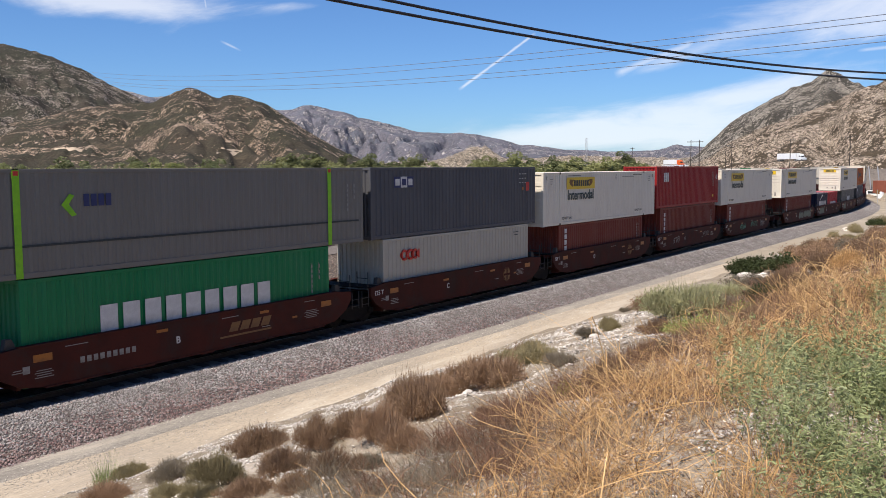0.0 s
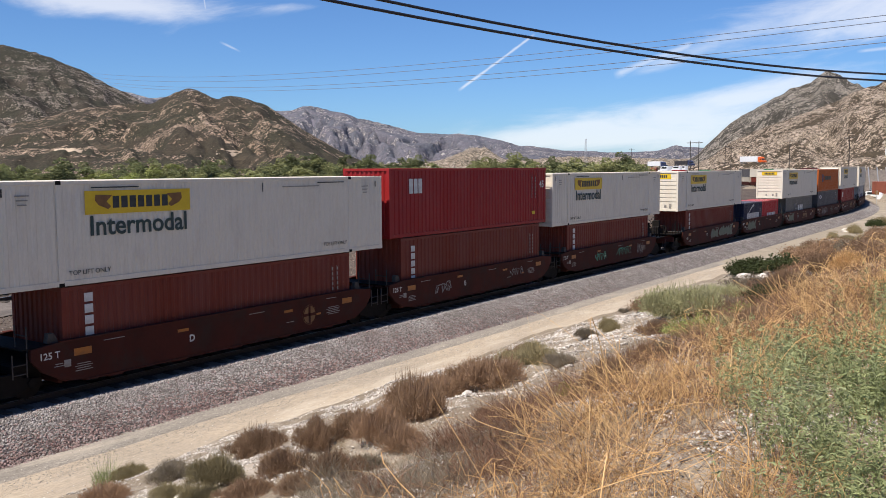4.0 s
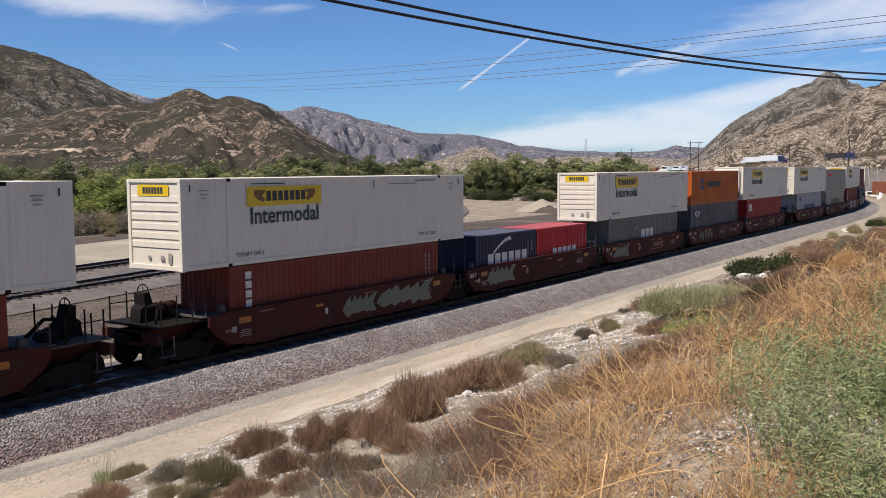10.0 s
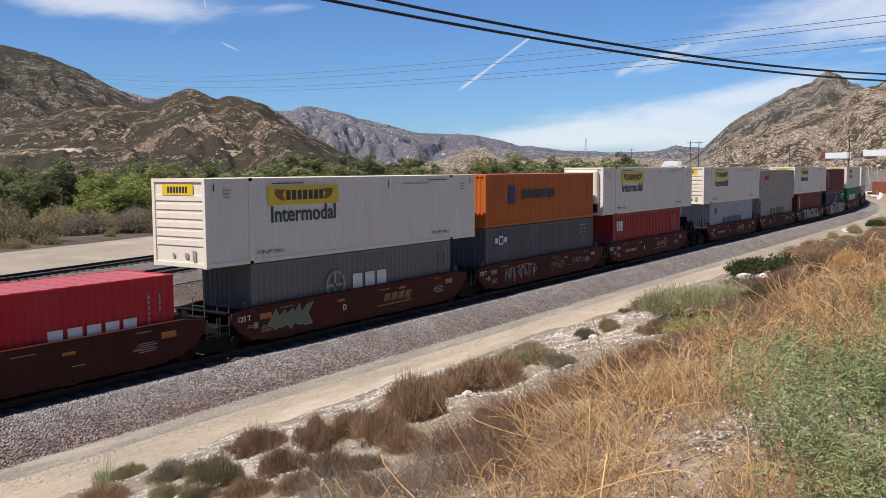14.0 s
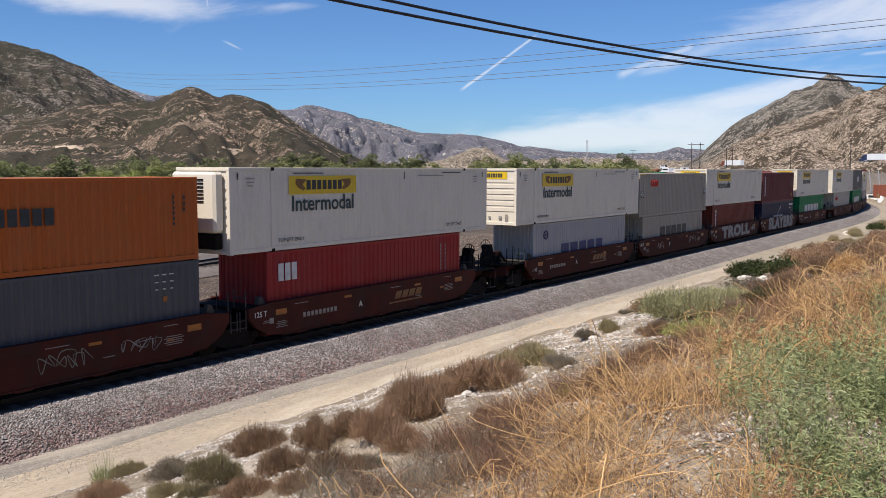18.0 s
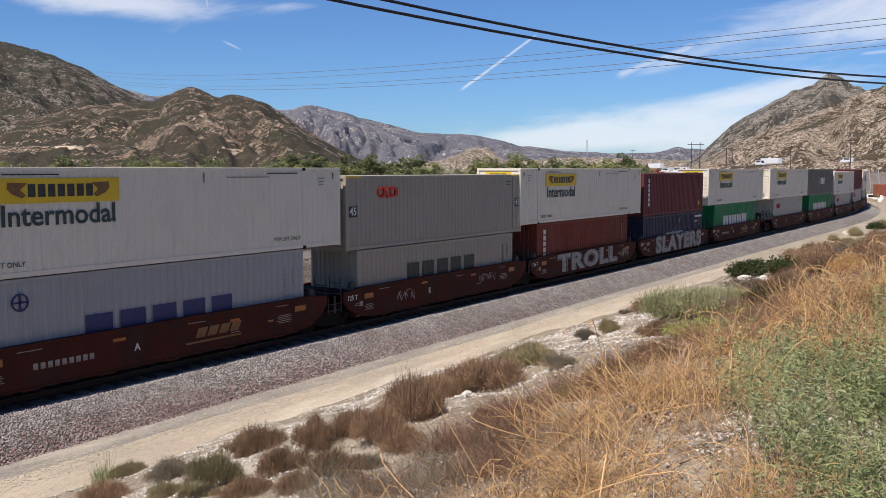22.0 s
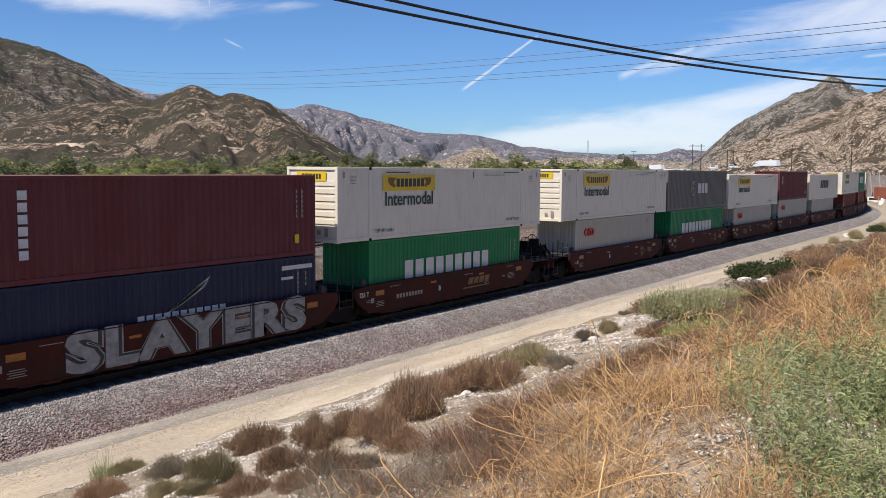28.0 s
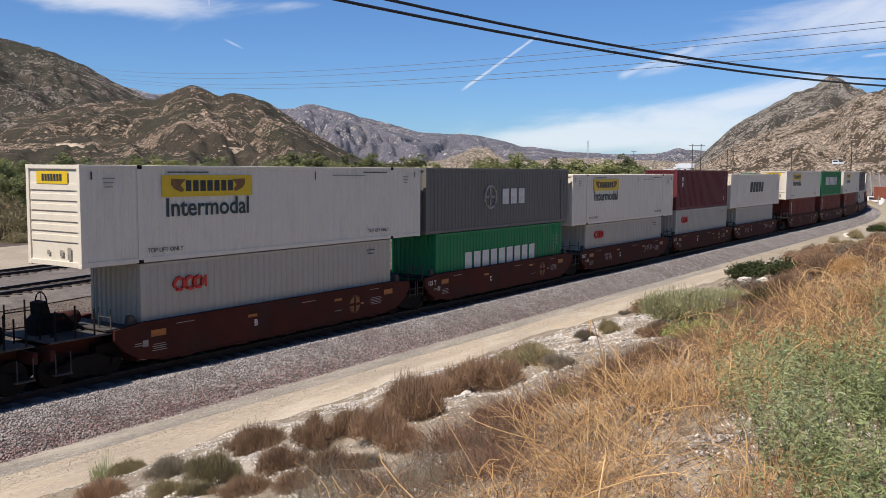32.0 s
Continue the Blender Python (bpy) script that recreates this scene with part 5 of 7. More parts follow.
def blades(rng, base, tip_off, width, segs=3, bow=.25):
    """Tapering curved stalks from base points."""
    n = len(base)
    side = np.cross(tip_off, rng.normal(size=(n, 3)))
    side /= np.linalg.norm(side, axis=1)[:, None]
    bend = rng.normal(size=(n, 3)) * np.linalg.norm(tip_off, axis=1)[:, None] * bow
    rows = []
    for i in range(segs + 1):
        u = i / segs
        p = base + tip_off * u + bend * (u * (1 - u)) * 2
        p[:, 2] -= np.linalg.norm(tip_off[:, :2], axis=1) * .35 * u * u
        w = (width * (1 - .75 * u))[:, None]
        rows.append(np.stack([p - side * w, p + side * w], 1))
    v = np.stack(rows, 1).reshape(-1, 3)
    m = 2 * (segs + 1)
    q = np.concatenate([np.array([[2 * i, 2 * i + 1, 2 * i + 3, 2 * i + 2]]) for i in range(segs)])
    f = (np.arange(n)[:, None, None] * m + q[None]).reshape(-1, 4)
    return v, f


def dome(rng, n, flat=.75):
    """Directions over an upright dome."""
    d = rng.normal(size=(n, 3))
    d[:, 2] = np.abs(d[:, 2]) * 1.1 + .12
    d /= np.linalg.norm(d, axis=1)[:, None]
    return d * np.array([1, 1, flat])


def shrub_mesh(seed, n, width, leafy=0, flat=.8, up=.35, many=5, leaf=.016, long=1.0):
    """A fuzzy twiggy bush, one metre across and one high: uneven lobes, each a dense brush of fine twigs."""
    rng = np.random.default_rng(seed)
    lobes = [(np.array([0, 0, 0.]), .36)]
    for _ in range(many):
        a, q = rng.uniform(0, 6.28), rng.uniform(.12, .38)
        lobes.append((np.array([q * math.cos(a), q * math.sin(a), rng.uniform(0, .16) * (1 - q)]), rng.uniform(.13, .28)))
    V, F, k = [], [], 0
    for lo, rad in lobes:
        m = int(n * rad * rad / .55)
        d = dome(rng, m, flat)
        r = rng.uniform(.1, 1.0, m)[:, None] ** .45 * rad
        base = lo + d * r * .8
        way = d * .5 + rng.normal(size=(m, 3)) * .25 + np.array([0, 0, up])
        v, f = blades(rng, base, way * rad * (rng.uniform(.18, .55, m)[:, None] * long), np.full(m, width) * rng.uniform(.6, 1.3, m), 1, .0)
        V.append(v)
        F.append(f + k)
        k += len(v)
        if leafy:
            mm = int(leafy * rad * rad / .55)
            d = dome(rng, mm, flat)
            pts = lo + d * (rng.uniform(.35, 1.15, mm)[:, None]) * rad
            v, f = leaves(rng, pts, leaf)
            V.append(v)
            F.append(f + k)
            k += len(v)
    V = np.concatenate(V)
    V[:, :2] /= np.percentile(np.abs(V[:, :2]), 98) * 2
    V[:, 2] /= np.percentile(V[:, 2], 99)
    return np_mesh("shrub", V, np.concatenate(F))


def stems_mesh(seed):
    """The few woody stems at the heart of a bush."""
    rng = np.random.default_rng(seed)
    lu = Lump()
    for k in range(7):
        a = rng.uniform(0, 6.28)
        lu.tube([(0, 0, -.05), (.12 * math.cos(a), .12 * math.sin(a), .14), (.26 * math.cos(a + .3), .26 * math.sin(a + .3), .3)], .012, 4, .4)
    return lu.mesh("stems")


SHRUBS = [shrub_mesh(i, 8500, .0034, 2600, .95, .42, 10, .009, .8) for i in range(5)]
FAR_SHRUBS = [shrub_mesh(30 + i, 3000, .006, 4200, .9, .15, 10, .015, .65) for i in range(4)]
GREENS = [shrub_mesh(10 + i, 2200, .004, 3400) for i in range(3)]
FEATHERS = [shrub_mesh(60 + i, 3600, .0045, 4200, .9, .6, 12, .014, .95) for i in range(3)]
DARKS = [shrub_mesh(20 + i, 900, .006, 4200, .9, .5, 9, .022) for i in range(3)]
SPRIG = [shrub_mesh(70, 500, .006, 420, .9, 1.2, 5, .022, 2.6)]
STEMS = [stems_mesh(i) for i in range(3)]
rnd = random.Random(4)


def bush(x, y, w, kind, h=1.0, z=None):
    meshes, m, label = {
        "brown": (SHRUBS, M_TWIG, "dry red-brown twiggy bush on stony soil"),
        "olive": (SHRUBS, M_TWIGG, "olive brown half-dry bush on stony soil"),
        "grey": (SHRUBS, M_GREY, "grey leafless brush beside the gravel road"),
        "feather": (FEATHERS, M_RABBIT, "feathery grey-green rabbitbrush on the bank"),
        "sprig": (SPRIG, M_SAGE, "thin pale green weed at the road's edge"),
        "gold": (FAR_SHRUBS, M_STRAW, "round golden dry bush on the bank"),
        "green": (GREENS, M_RABBIT, "pale green leafy bush on the bank"),
        "dark": (DARKS, M_CREO, "dark green glossy desert bush on the bank"),
        "lime": (GREENS, M_LIMEB, "small yellow-green bush among dry stalks"),
        "willow": (GREENS, M_LEAFY, "yellow-green willow bush under the trees")}[kind]
    if meshes is SHRUBS and x * x + y * y > 20 ** 2:
        meshes = FAR_SHRUBS
    b = thing("bush", label, "bush", "bushes on the bank" if y < 20 else "bushes beyond the tracks")
    b.location = (x, y, (ground_z(x, y) if z is None else z) - .04)
    b.rotation_euler = (0, 0, rnd.uniform(0, 6.28))
    b.scale = (w, w * rnd.uniform(.85, 1.15), w * h * .62 * rnd.uniform(.9, 1.15))
    part("foliage", rnd.choice(meshes), m, b)
    part("stem", rnd.choice(STEMS), M_BARK, b)
    return b


for x, y, w, tall, kind in (
        (8.2, 8.55, 0.87, 0.41, "brown"), (6.1, 6.04, 0.57, 0.3, "brown"), (7.37, 6.68, 0.48, 0.38, "brown"), (6.05, 5.29, 0.5, 0.28, "brown"), 
        (7.94, 6.58, 0.76, 0.34, "brown"), (7.53, 5.84, 0.58, 0.47, "brown"), (8.51, 6.17, 0.84, 0.55, "brown"), (7.3, 5.37, 0.55, 0.3, "brown"), 
        (10.42, 7.12, 0.92, 0.43, "brown"), (11.6, 7.5, 0.72, 0.4, "brown"), (11.7, 7.35, 0.83, 0.45, "brown"), (10.82, 6.48, 0.92, 0.54, "brown"), 
        (12.39, 6.67, 1.02, 0.41, "olive"), (12.88, 7.1, 0.57, 0.38, "brown"), (11.58, 5.76, 0.47, 0.27, "grey"), (17.49, 7.53, 0.5, 0.34, "olive"), 
        (17.02, 7.81, 0.5, 0.26, "grey"), (23.95, 9.84, 0.36, 0.17, "grey"), (21.62, 8.29, 0.8, 0.41, "brown"), (14.37, 5.37, 0.55, 0.33, "brown"), 
        (10.59, 4.09, 0.45, 0.31, "brown"), (10.68, 3.9, 0.39, 0.25, "grey"), (9.07, 3.95, 0.47, 0.4, "brown"), (9.69, 13.19, 0.83, 0.35, "olive"), 
        (7.15, 8.95, 0.7, 0.35, "grey"), (5.74, 6.45, 0.56, 0.32, "olive"), (5.44, 5.81, 0.55, 0.21, "brown"), (5.44, 5.21, 0.36, 0.2, "brown"), 
        (9.43, 13.53, 0.68, 0.57, "sprig"), (6.34, 9.19, 0.63, 0.3, "brown"), (5.48, 6.95, 0.44, 0.21, "olive"), (5.32, 6.27, 0.35, 0.18, "olive"), 
        (6.58, 4.33, 0.38, 0.15, "brown"), (6.72, 5.51, 0.41, 0.17, "grey"), (9.02, 4.37, 0.4, 0.21, "lime"), (7.82, 4.67, 0.36, 0.16, "brown"), 
        (17.28, 6.0, 1.57, 0.75, "feather"), (17.16, 5.45, 1.2, 0.6, "feather"), (18.5, 6.67, 0.88, 0.45, "grey"), (17.2, 5.14, 0.87, 0.32, "grey"), 
        (19.62, 5.68, 1.09, 0.47, "feather"), (12.94, 4.06, 1.17, 0.33, "willow"), (13.94, 4.83, 0.57, 0.3, "willow"), 
        (15.17, 4.08, 0.84, 0.36, "willow"), (12.97, 3.66, 0.6, 0.29, "feather"), (30.91, 8.02, 1.95, 0.69, "dark"), (28.27, 6.58, 1.55, 0.59, "dark"), 
        (33.72, 9.36, 1.11, 0.44, "dark"), (17.29, 4.35, 0.87, 0.55, "dark"), (21.08, 5.59, 0.97, 0.36, "grey"), (30.54, 6.5, 1.66, 0.55, "brown"), 
        (33.55, 6.21, 1.64, 0.56, "brown"), (21.73, 3.69, 0.67, 0.59, "gold"), (22.07, 4.32, 1.0, 0.49, "brown"), (23.84, 3.51, 1.22, 0.52, "brown"), 
        (18.14, 4.05, 1.06, 0.52, "brown"), (13.04, 3.21, 0.77, 0.34, "brown"), (93.38, 17.03, 1.6, 0.8, "olive"), (91.01, 15.3, 1.7, 0.7, "olive"), 
        (113.88, 16.42, 2.33, 1.24, "dark"), (90.5, 13.6, 2.2, 0.9, "olive"), (82.95, 16.02, 1.39, 0.48, "olive"), 
        (34.24, 4.7, 1.31, 0.53, "brown"), (35.8, 7.23, 1.16, 0.32, "olive"), (30.36, 4.96, 1.36, 0.39, "grey")):
    thin, low_ = {"dark": (.9, .72), "feather": (.85, .85), "olive": (.95, .85)}.get(kind, (1.0, .9))
    bush(x, y, w * thin, kind, tall * low_ / (w * thin * .62))
for x, y, w, kind in (
        (46, 9.4, 1.2, "brown"), (50, 9.8, 1.4, "olive"), (55, 10.6, 1.3, "brown"), (60, 10.9, 1.4, "olive"), (66, 12.2, 1.5, "brown"), (72, 13, 1.6, "olive"), (80, 14.2, 1.7, "brown"),
        (101, 16.4, 1.9, "olive"), (118, 16.2, 2.0, "olive"), (44, 6.2, 1.1, "brown"), (52, 7.4, 1.3, "grey"), (26, 4.0, 1.0, "brown"), (58, 8.0, 1.4, "olive")):
    bush(x, y, w, kind, .8)
for i in range(46):
    x = rnd.uniform(15, 60)
    y = rnd.uniform(.05, .14) * x
    bush(x, y, rnd.uniform(.5, .9) * (.7 + x / 60), rnd.choice(["brown", "brown", "grey", "olive", "green"]), .42)


def stone_field(name, label, spots, material, category="stones"):
    """Broken stones, each a squashed eight-sided lump: rows of x, y, z, size."""
    rng = np.random.default_rng(len(spots))
    n = len(spots)
    oct_v = np.array([(1, 0, 0), (-1, 0, 0), (0, 1, 0), (0, -1, 0), (0, 0, 1), (0, 0, -1)], float)
    oct_f = np.array([(0, 2, 4), (2, 1, 4), (1, 3, 4), (3, 0, 4), (2, 0, 5), (1, 2, 5), (3, 1, 5), (0, 3, 5)])
    sc = rng.uniform(.55, 1.25, (n, 6, 1)) * oct_v[None] + rng.normal(size=(n, 6, 3)) * .22
    sc[:, :, 2] *= .75
    a = rng.uniform(0, 6.28, n)
    c, s = np.cos(a)[:, None], np.sin(a)[:, None]
    x = sc[:, :, 0] * c - sc[:, :, 1] * s
    y = sc[:, :, 0] * s + sc[:, :, 1] * c
    v = np.stack([x, y, sc[:, :, 2]], 2) * spots[:, None, 3:4] + spots[:, None, :3]
    f = (np.arange(n)[:, None, None] * 6 + oct_f[None]).reshape(-1, 3)
    return thing(name, label, category, "", "stuff", np_mesh(name, v, f), material)


rg = np.random.default_rng(5)


def ballast_z(d):
    return np.interp(d, [-3.6, -2.4, -1.85, -.8], [-.86, -.385, -.185, -.175])


rows = []
for x0, x1, per, size in ((8, 18, 700, .036), (18, 32, 480, .040), (32, 55, 330, .036), (55, 118, 150, .042), (118, 172, 70, .055)):
    n = int((x1 - x0) * 2.1 * per)
    x = rg.uniform(x0, x1, n)
    d = rg.uniform(-3.75, -1.45, n)
    sz = size * rg.uniform(.55, 1.25, n)
    pl = [along(a) for a in x]
    rows.append(np.stack([[p.x - d_ * math.sin(a) for (p, a), d_ in zip(pl, d)], [p.y + d_ * math.cos(a) for (p, a), d_ in zip(pl, d)], ballast_z(d) + sz * .25, sz], 1))
rows = np.concatenate(rows)
low = np.clip((-.3 - rows[:, 2]) / .4, 0, 1) * .85 + .08 > rg.uniform(0, 1, len(rows))
low &= rg.uniform(0, 1, len(rows)) > rows[:, 0] / 44 - .2
stone_field("ballast_stones", "loose blue-grey crushed stone along the ballast crest", rows[~low], M_STONE)
stone_field("ballast_stones", "loose maroon crushed stone on the ballast slope", rows[low], M_STONEM)
n = 115000
x = 4.2 + 18 * rg.uniform(0, 1, n) ** 1.35
y = .4 + 12.5 * rg.uniform(0, 1, n)
keep = (rg.uniform(0, 1, n) < np.array([.25 + .75 * (wob(a, b, .5, 9) > -.05) for a, b in zip(x, y)]))
x, y = x[keep], y[keep]
sz = (.010 + .017 * rg.uniform(0, 1, len(x)) ** 3) * (.55 + x / 16)
stone_field("bank_stones", "pale broken stones scattered on the bank", np.stack([x, y, np.array([ground_z(a, b) for a, b in zip(x, y)]), sz], 1), M_ROCK)
n = 26000
x, d = 8 + 52 * rg.uniform(0, 1, n) ** 1.5, -3.4 - 1.9 * rg.uniform(0, 1, n) ** 2.2
stone_field("spilled_ballast", "small grey ballast chips strewn on the road edge", np.stack([x, TRACK_Y + d, np.full(n, -.818), .007 + .014 * rg.uniform(0, 1, n) ** 2], 1), M_GRIT)
n = 42000
x, d = 4 + 96 * rg.uniform(0, 1, n) ** 1.3, rg.uniform(3.2, 24, n)
sz = (.024 + .026 * rg.uniform(0, 1, n) ** 2) * (.8 + x / 60)
stone_field("yard_gravel", "loose brown gravel of the yard between the tracks", np.stack([x, TRACK_Y + d, np.full(n, -.45), sz], 1), M_YARDST)
n = 5200
x, d = rg.uniform(9, 60, n), rg.uniform(-6.6, -3.3, n)
stone_field("road_pebbles", "small stones loose on the dirt road", np.stack([x, TRACK_Y + d, np.full(n, -.8), .006 + .02 * rg.uniform(0, 1, n) ** 3], 1), M_ROCK)


def boulder(x, y, w, seed):
    rng = np.random.default_rng(seed)
    bm = bmesh.new()
    bmesh.ops.create_icosphere(bm, subdivisions=3, radius=w / 2)
    for q in bm.verts:
        k = 1 + .35 * noise.noise(q.co * (2.2 / w) + Vector((seed, 0, 0))) + .12 * noise.noise(q.co * (7 / w))
        q.co = Vector((q.co.x * k * 1.3, q.co.y * k, q.co.z * k * .7))
    me = bpy.data.meshes.new("boulder")
    bm.to_mesh(me)
    bm.free()
    return thing("boulder", "pale weathered boulder half sunk in the bank", "rock", "boulders on the bank", "", me, M_ROCK, (x, y, ground_z(x, y) + w * .12))


for i, (x, y, w) in enumerate(((28.5, 6.4, .45), (27.2, 6.9, .35), (26.8, 7.3, .45), (6.9, 4.2, .12), (8.2, 5.1, .1), (14.0, 6.9, .16), (16.8, 7.6, .18), (17.5, 8.0, .2), (9.9, 6.3, .12), (103.5, 17.6, 1.1), (36.0, 8.4, .6))):
    boulder(x, y, w, i)


def grass_edge(x):
    return np.interp(x, [3, 5, 6.8, 7.9, 9.4, 10, 12.5, 17.8, 24.6, 31.8, 55], [2.9, 3.0, 3.4, 3.5, 3.65, 3.4, 3.0, 4.0, 5.0, 5.6, 9.0])


def patch(x, y, x0, y0, rx, ry):
    return np.exp(-((((x - x0) / rx) ** 2 + ((y - y0) / ry) ** 2) ** 2))


def sage_here(x, y):
    """Where the pale green plants grow in the dry grass."""
    edge = np.interp(x, [4.2, 5.2, 6.5, 8.2, 10, 11.2, 13], [1.15, 1.45, 1.95, 2.35, 2.4, 2.4, 2.2])
    edge = edge + .28 * np.sin(x * 2.3) * np.sin(x * 5.1 + 1)
    a = np.clip((edge - .05 - y) / .6, 0, 1) * np.clip((x - 4.1) / .5, 0, 1) * np.clip((9.6 - x) / 1.2, 0, 1)
    a = a * (1 - .8 * patch(x, y, 8.2, 1.15, .9, .22)) * (1 - .7 * patch(x, y, 10.5, 1.5, .9, .3))
    c = patch(x, y, 12.5, 1.45, 2.6, .5)
    return np.maximum(a, c * .45)


def bare_here(x, y):
    """Pale trodden patches among the stalks."""
    return patch(x, y, 5.35, 1.85, .75, .38)


def dry_grass(seed, sets, branch, lean_by, bow, beyond=0.0, clump=.55, shy=.9):
    """Standing stalks in clumps: rows of count, from x, to x, height, half width."""
    rng = np.random.default_rng(seed)
    V, F, k = [], [], 0
    for n, x0, x1, hgt, wid in sets:
        x = rng.uniform(x0, x1, n)
        lo = np.where(x < 9, .1, .03 * x)
        hi = grass_edge(x) + beyond + .25 * np.sin(x * 3.1) * np.sin(x * 1.3)
        y = lo + (hi - lo) * rng.uniform(0, 1, n) ** .8
        cl = np.array([wob(a, b, .9, 2) + .7 * wob(a, b, 2.4, 5) for a, b in zip(x, y)])
        keep = (cl > rng.uniform(-clump, clump, n)) & (rng.uniform(0, 1, n) > np.maximum(np.clip(sage_here(x, y) * 1.5, 0, 1) * shy, bare_here(x, y) * .55))
        x, y, cl = x[keep], y[keep], cl[keep]
        m = len(x)
        z = np.array([ground_z(a, b) for a, b in zip(x, y)]) - .02
        h = hgt * rng.uniform(.4, 1.2, m) * (1 + .35 * cl)
        lean = rng.normal(size=(m, 2)) * lean_by
        off = np.stack([lean[:, 0] * h, lean[:, 1] * h, h * rng.uniform(.6, 1.0, m)], 1)
        v, f = blades(rng, np.stack([x, y, z], 1), off, np.full(m, wid) * rng.uniform(.6, 1.5, m), 7, bow)
        V.append(v)
        F.append(f + k)
        k += len(v)
        q = rng.integers(0, m, m * branch)
        u = rng.uniform(.15, .5, len(q))[:, None]
        bp = np.stack([x, y, z], 1)[q] + off[q] * u
        bp[:, 2] -= np.linalg.norm(off[q][:, :2], axis=1) * .35 * u[:, 0] ** 2
        bo = off[q] * rng.uniform(.15, .45, len(q))[:, None] + rng.normal(size=(len(q), 3)) * .13 * hgt
        v, f = blades(rng, bp, bo, np.full(len(q), wid * .6), 3, .5)
        V.append(v)
        F.append(f + k)
        k += len(v)
    return np_mesh("dry_grass", np.concatenate(V), np.concatenate(F))


thing("dry_grass", "tall golden dry stalks matted over the bank", "grass", "", "stuff", dry_grass(8, ((2900, 3.4, 9, .6, .0033), (2500, 9, 17, .6, .0047), (520, 17, 34, .5, .0085), (160, 34, 75, .3, .014)), 3, .6, .6, 0.0, .55, .97), M_STRAW)
thing("fine_grass", "short golden dry grass between the stalks", "grass", "", "stuff", dry_grass(12, ((5200, 3.4, 9, .34, .0022), (5600, 9, 17, .42, .0032), (1500, 17, 34, .45, .006)), 2, .6, .5, -.35, .3, .8), M_STRAW)
thing("dry_undergrowth", "short red-brown dry stems under the stalks", "grass", "", "stuff", dry_grass(9, ((9000, 3.4, 9, .34, .0022), (9000, 9, 17, .45, .0036), (5200, 17, 34, .4, .006), (1600, 34, 70, .28, .011)), 2, .6, .5, .55, .5, .97), M_RUST)


def low_brush(seed, n, spots, hgt, wid):
    """Fine leafless twigs in low tangled mounds."""
    rng = np.random.default_rng(seed)
    V, F, k = [], [], 0
    for x0, y0, r in spots:
        m = int(n * r)
        a, q = rng.uniform(0, 6.28, m), rng.uniform(0, 1, m) ** .6 * r
        x, y = x0 + q * np.cos(a), y0 + q * np.sin(a)
        z = np.array([ground_z(u, w) for u, w in zip(x, y)])
        h = hgt * rng.uniform(.4, 1.1, m) * (1.15 - q / r * .6)
        off = np.stack([rng.normal(size=m) * .55 * h, rng.normal(size=m) * .55 * h, h], 1)
        up = rng.uniform(0, .6, m)[:, None]
        v, f = blades(rng, np.stack([x, y, z], 1) + off * up * .6, off * (1 - up * .5), np.full(m, wid), 3, .45)
        V.append(v)
        F.append(f + k)
        k += len(v)
    return np_mesh("brush", np.concatenate(V), np.concatenate(F))


thing("grey_brush", "low tangled grey leafless twigs on the bank", "brush", "", "stuff", low_brush(61, 1050, [(5.1, 3.9, .38), (5.6, 3.75, .34), (5.0, 3.45, .3), (5.9, 4.25, .36), (5.4, 4.5, .36), (6.5, 3.95, .3), (10.6, 4.5, .3), (6.2, 3.6, .3), (4.8, 4.3, .3), (5.2, 4.7, .24), (5.7, 5.1, .2)], .3, .0017), M_GREY)
thing("brown_brush", "low tangled mauve-brown dead stems on the bank", "brush", "", "stuff", low_brush(62, 1500, [(5.5, 3.35, .32), (6.3, 3.75, .34), (7.0, 3.9, .3), (7.5, 4.2, .34), (8.8, 4.15, .36), (9.8, 4.2, .4), (10.6, 4.2, .45), (11.8, 4.0, .5), (13.2, 4.0, .55), (14.8, 4.3, .6), (6.8, 4.5, .2), (6.4, 4.3, .28), (7.2, 4.4, .28), (7.8, 4.6, .25), (9.2, 4.5, .35), (8.3, 4.4, .3), (5.3, 4.2, .25), (17, 4.8, .7), (20, 5.2, .7)], .36, .0021), M_RUST)


def duff():
    """Broken red-brown stalks that lie under the standing ones."""
    rng = np.random.default_rng(18)
    n = 17000
    x = 3.6 + 26 * rng.uniform(0, 1, n) ** 1.4
    y = .05 * x + (grass_edge(x) + .9 - .05 * x) * rng.uniform(0, 1, n)
    keep = rng.uniform(0, 1, n) > bare_here(x, y) * .45
    x, y = x[keep], y[keep]
    n = len(x)
    z = np.array([ground_z(a, b) for a, b in zip(x, y)]) + .01
    off = rng.normal(size=(n, 3)) * np.array([.12, .12, .05]) * (.5 + x / 14)[:, None]
    off[:, 2] = np.abs(off[:, 2]) + .02
    v, f = blades(rng, np.stack([x, y, z], 1), off, .0022 * (.6 + x / 10), 2, .4)
    return np_mesh("duff", v, f)


thing("grass_litter", "broken red-brown stalks lying on the soil", "grass", "", "stuff", duff(), M_RUST)


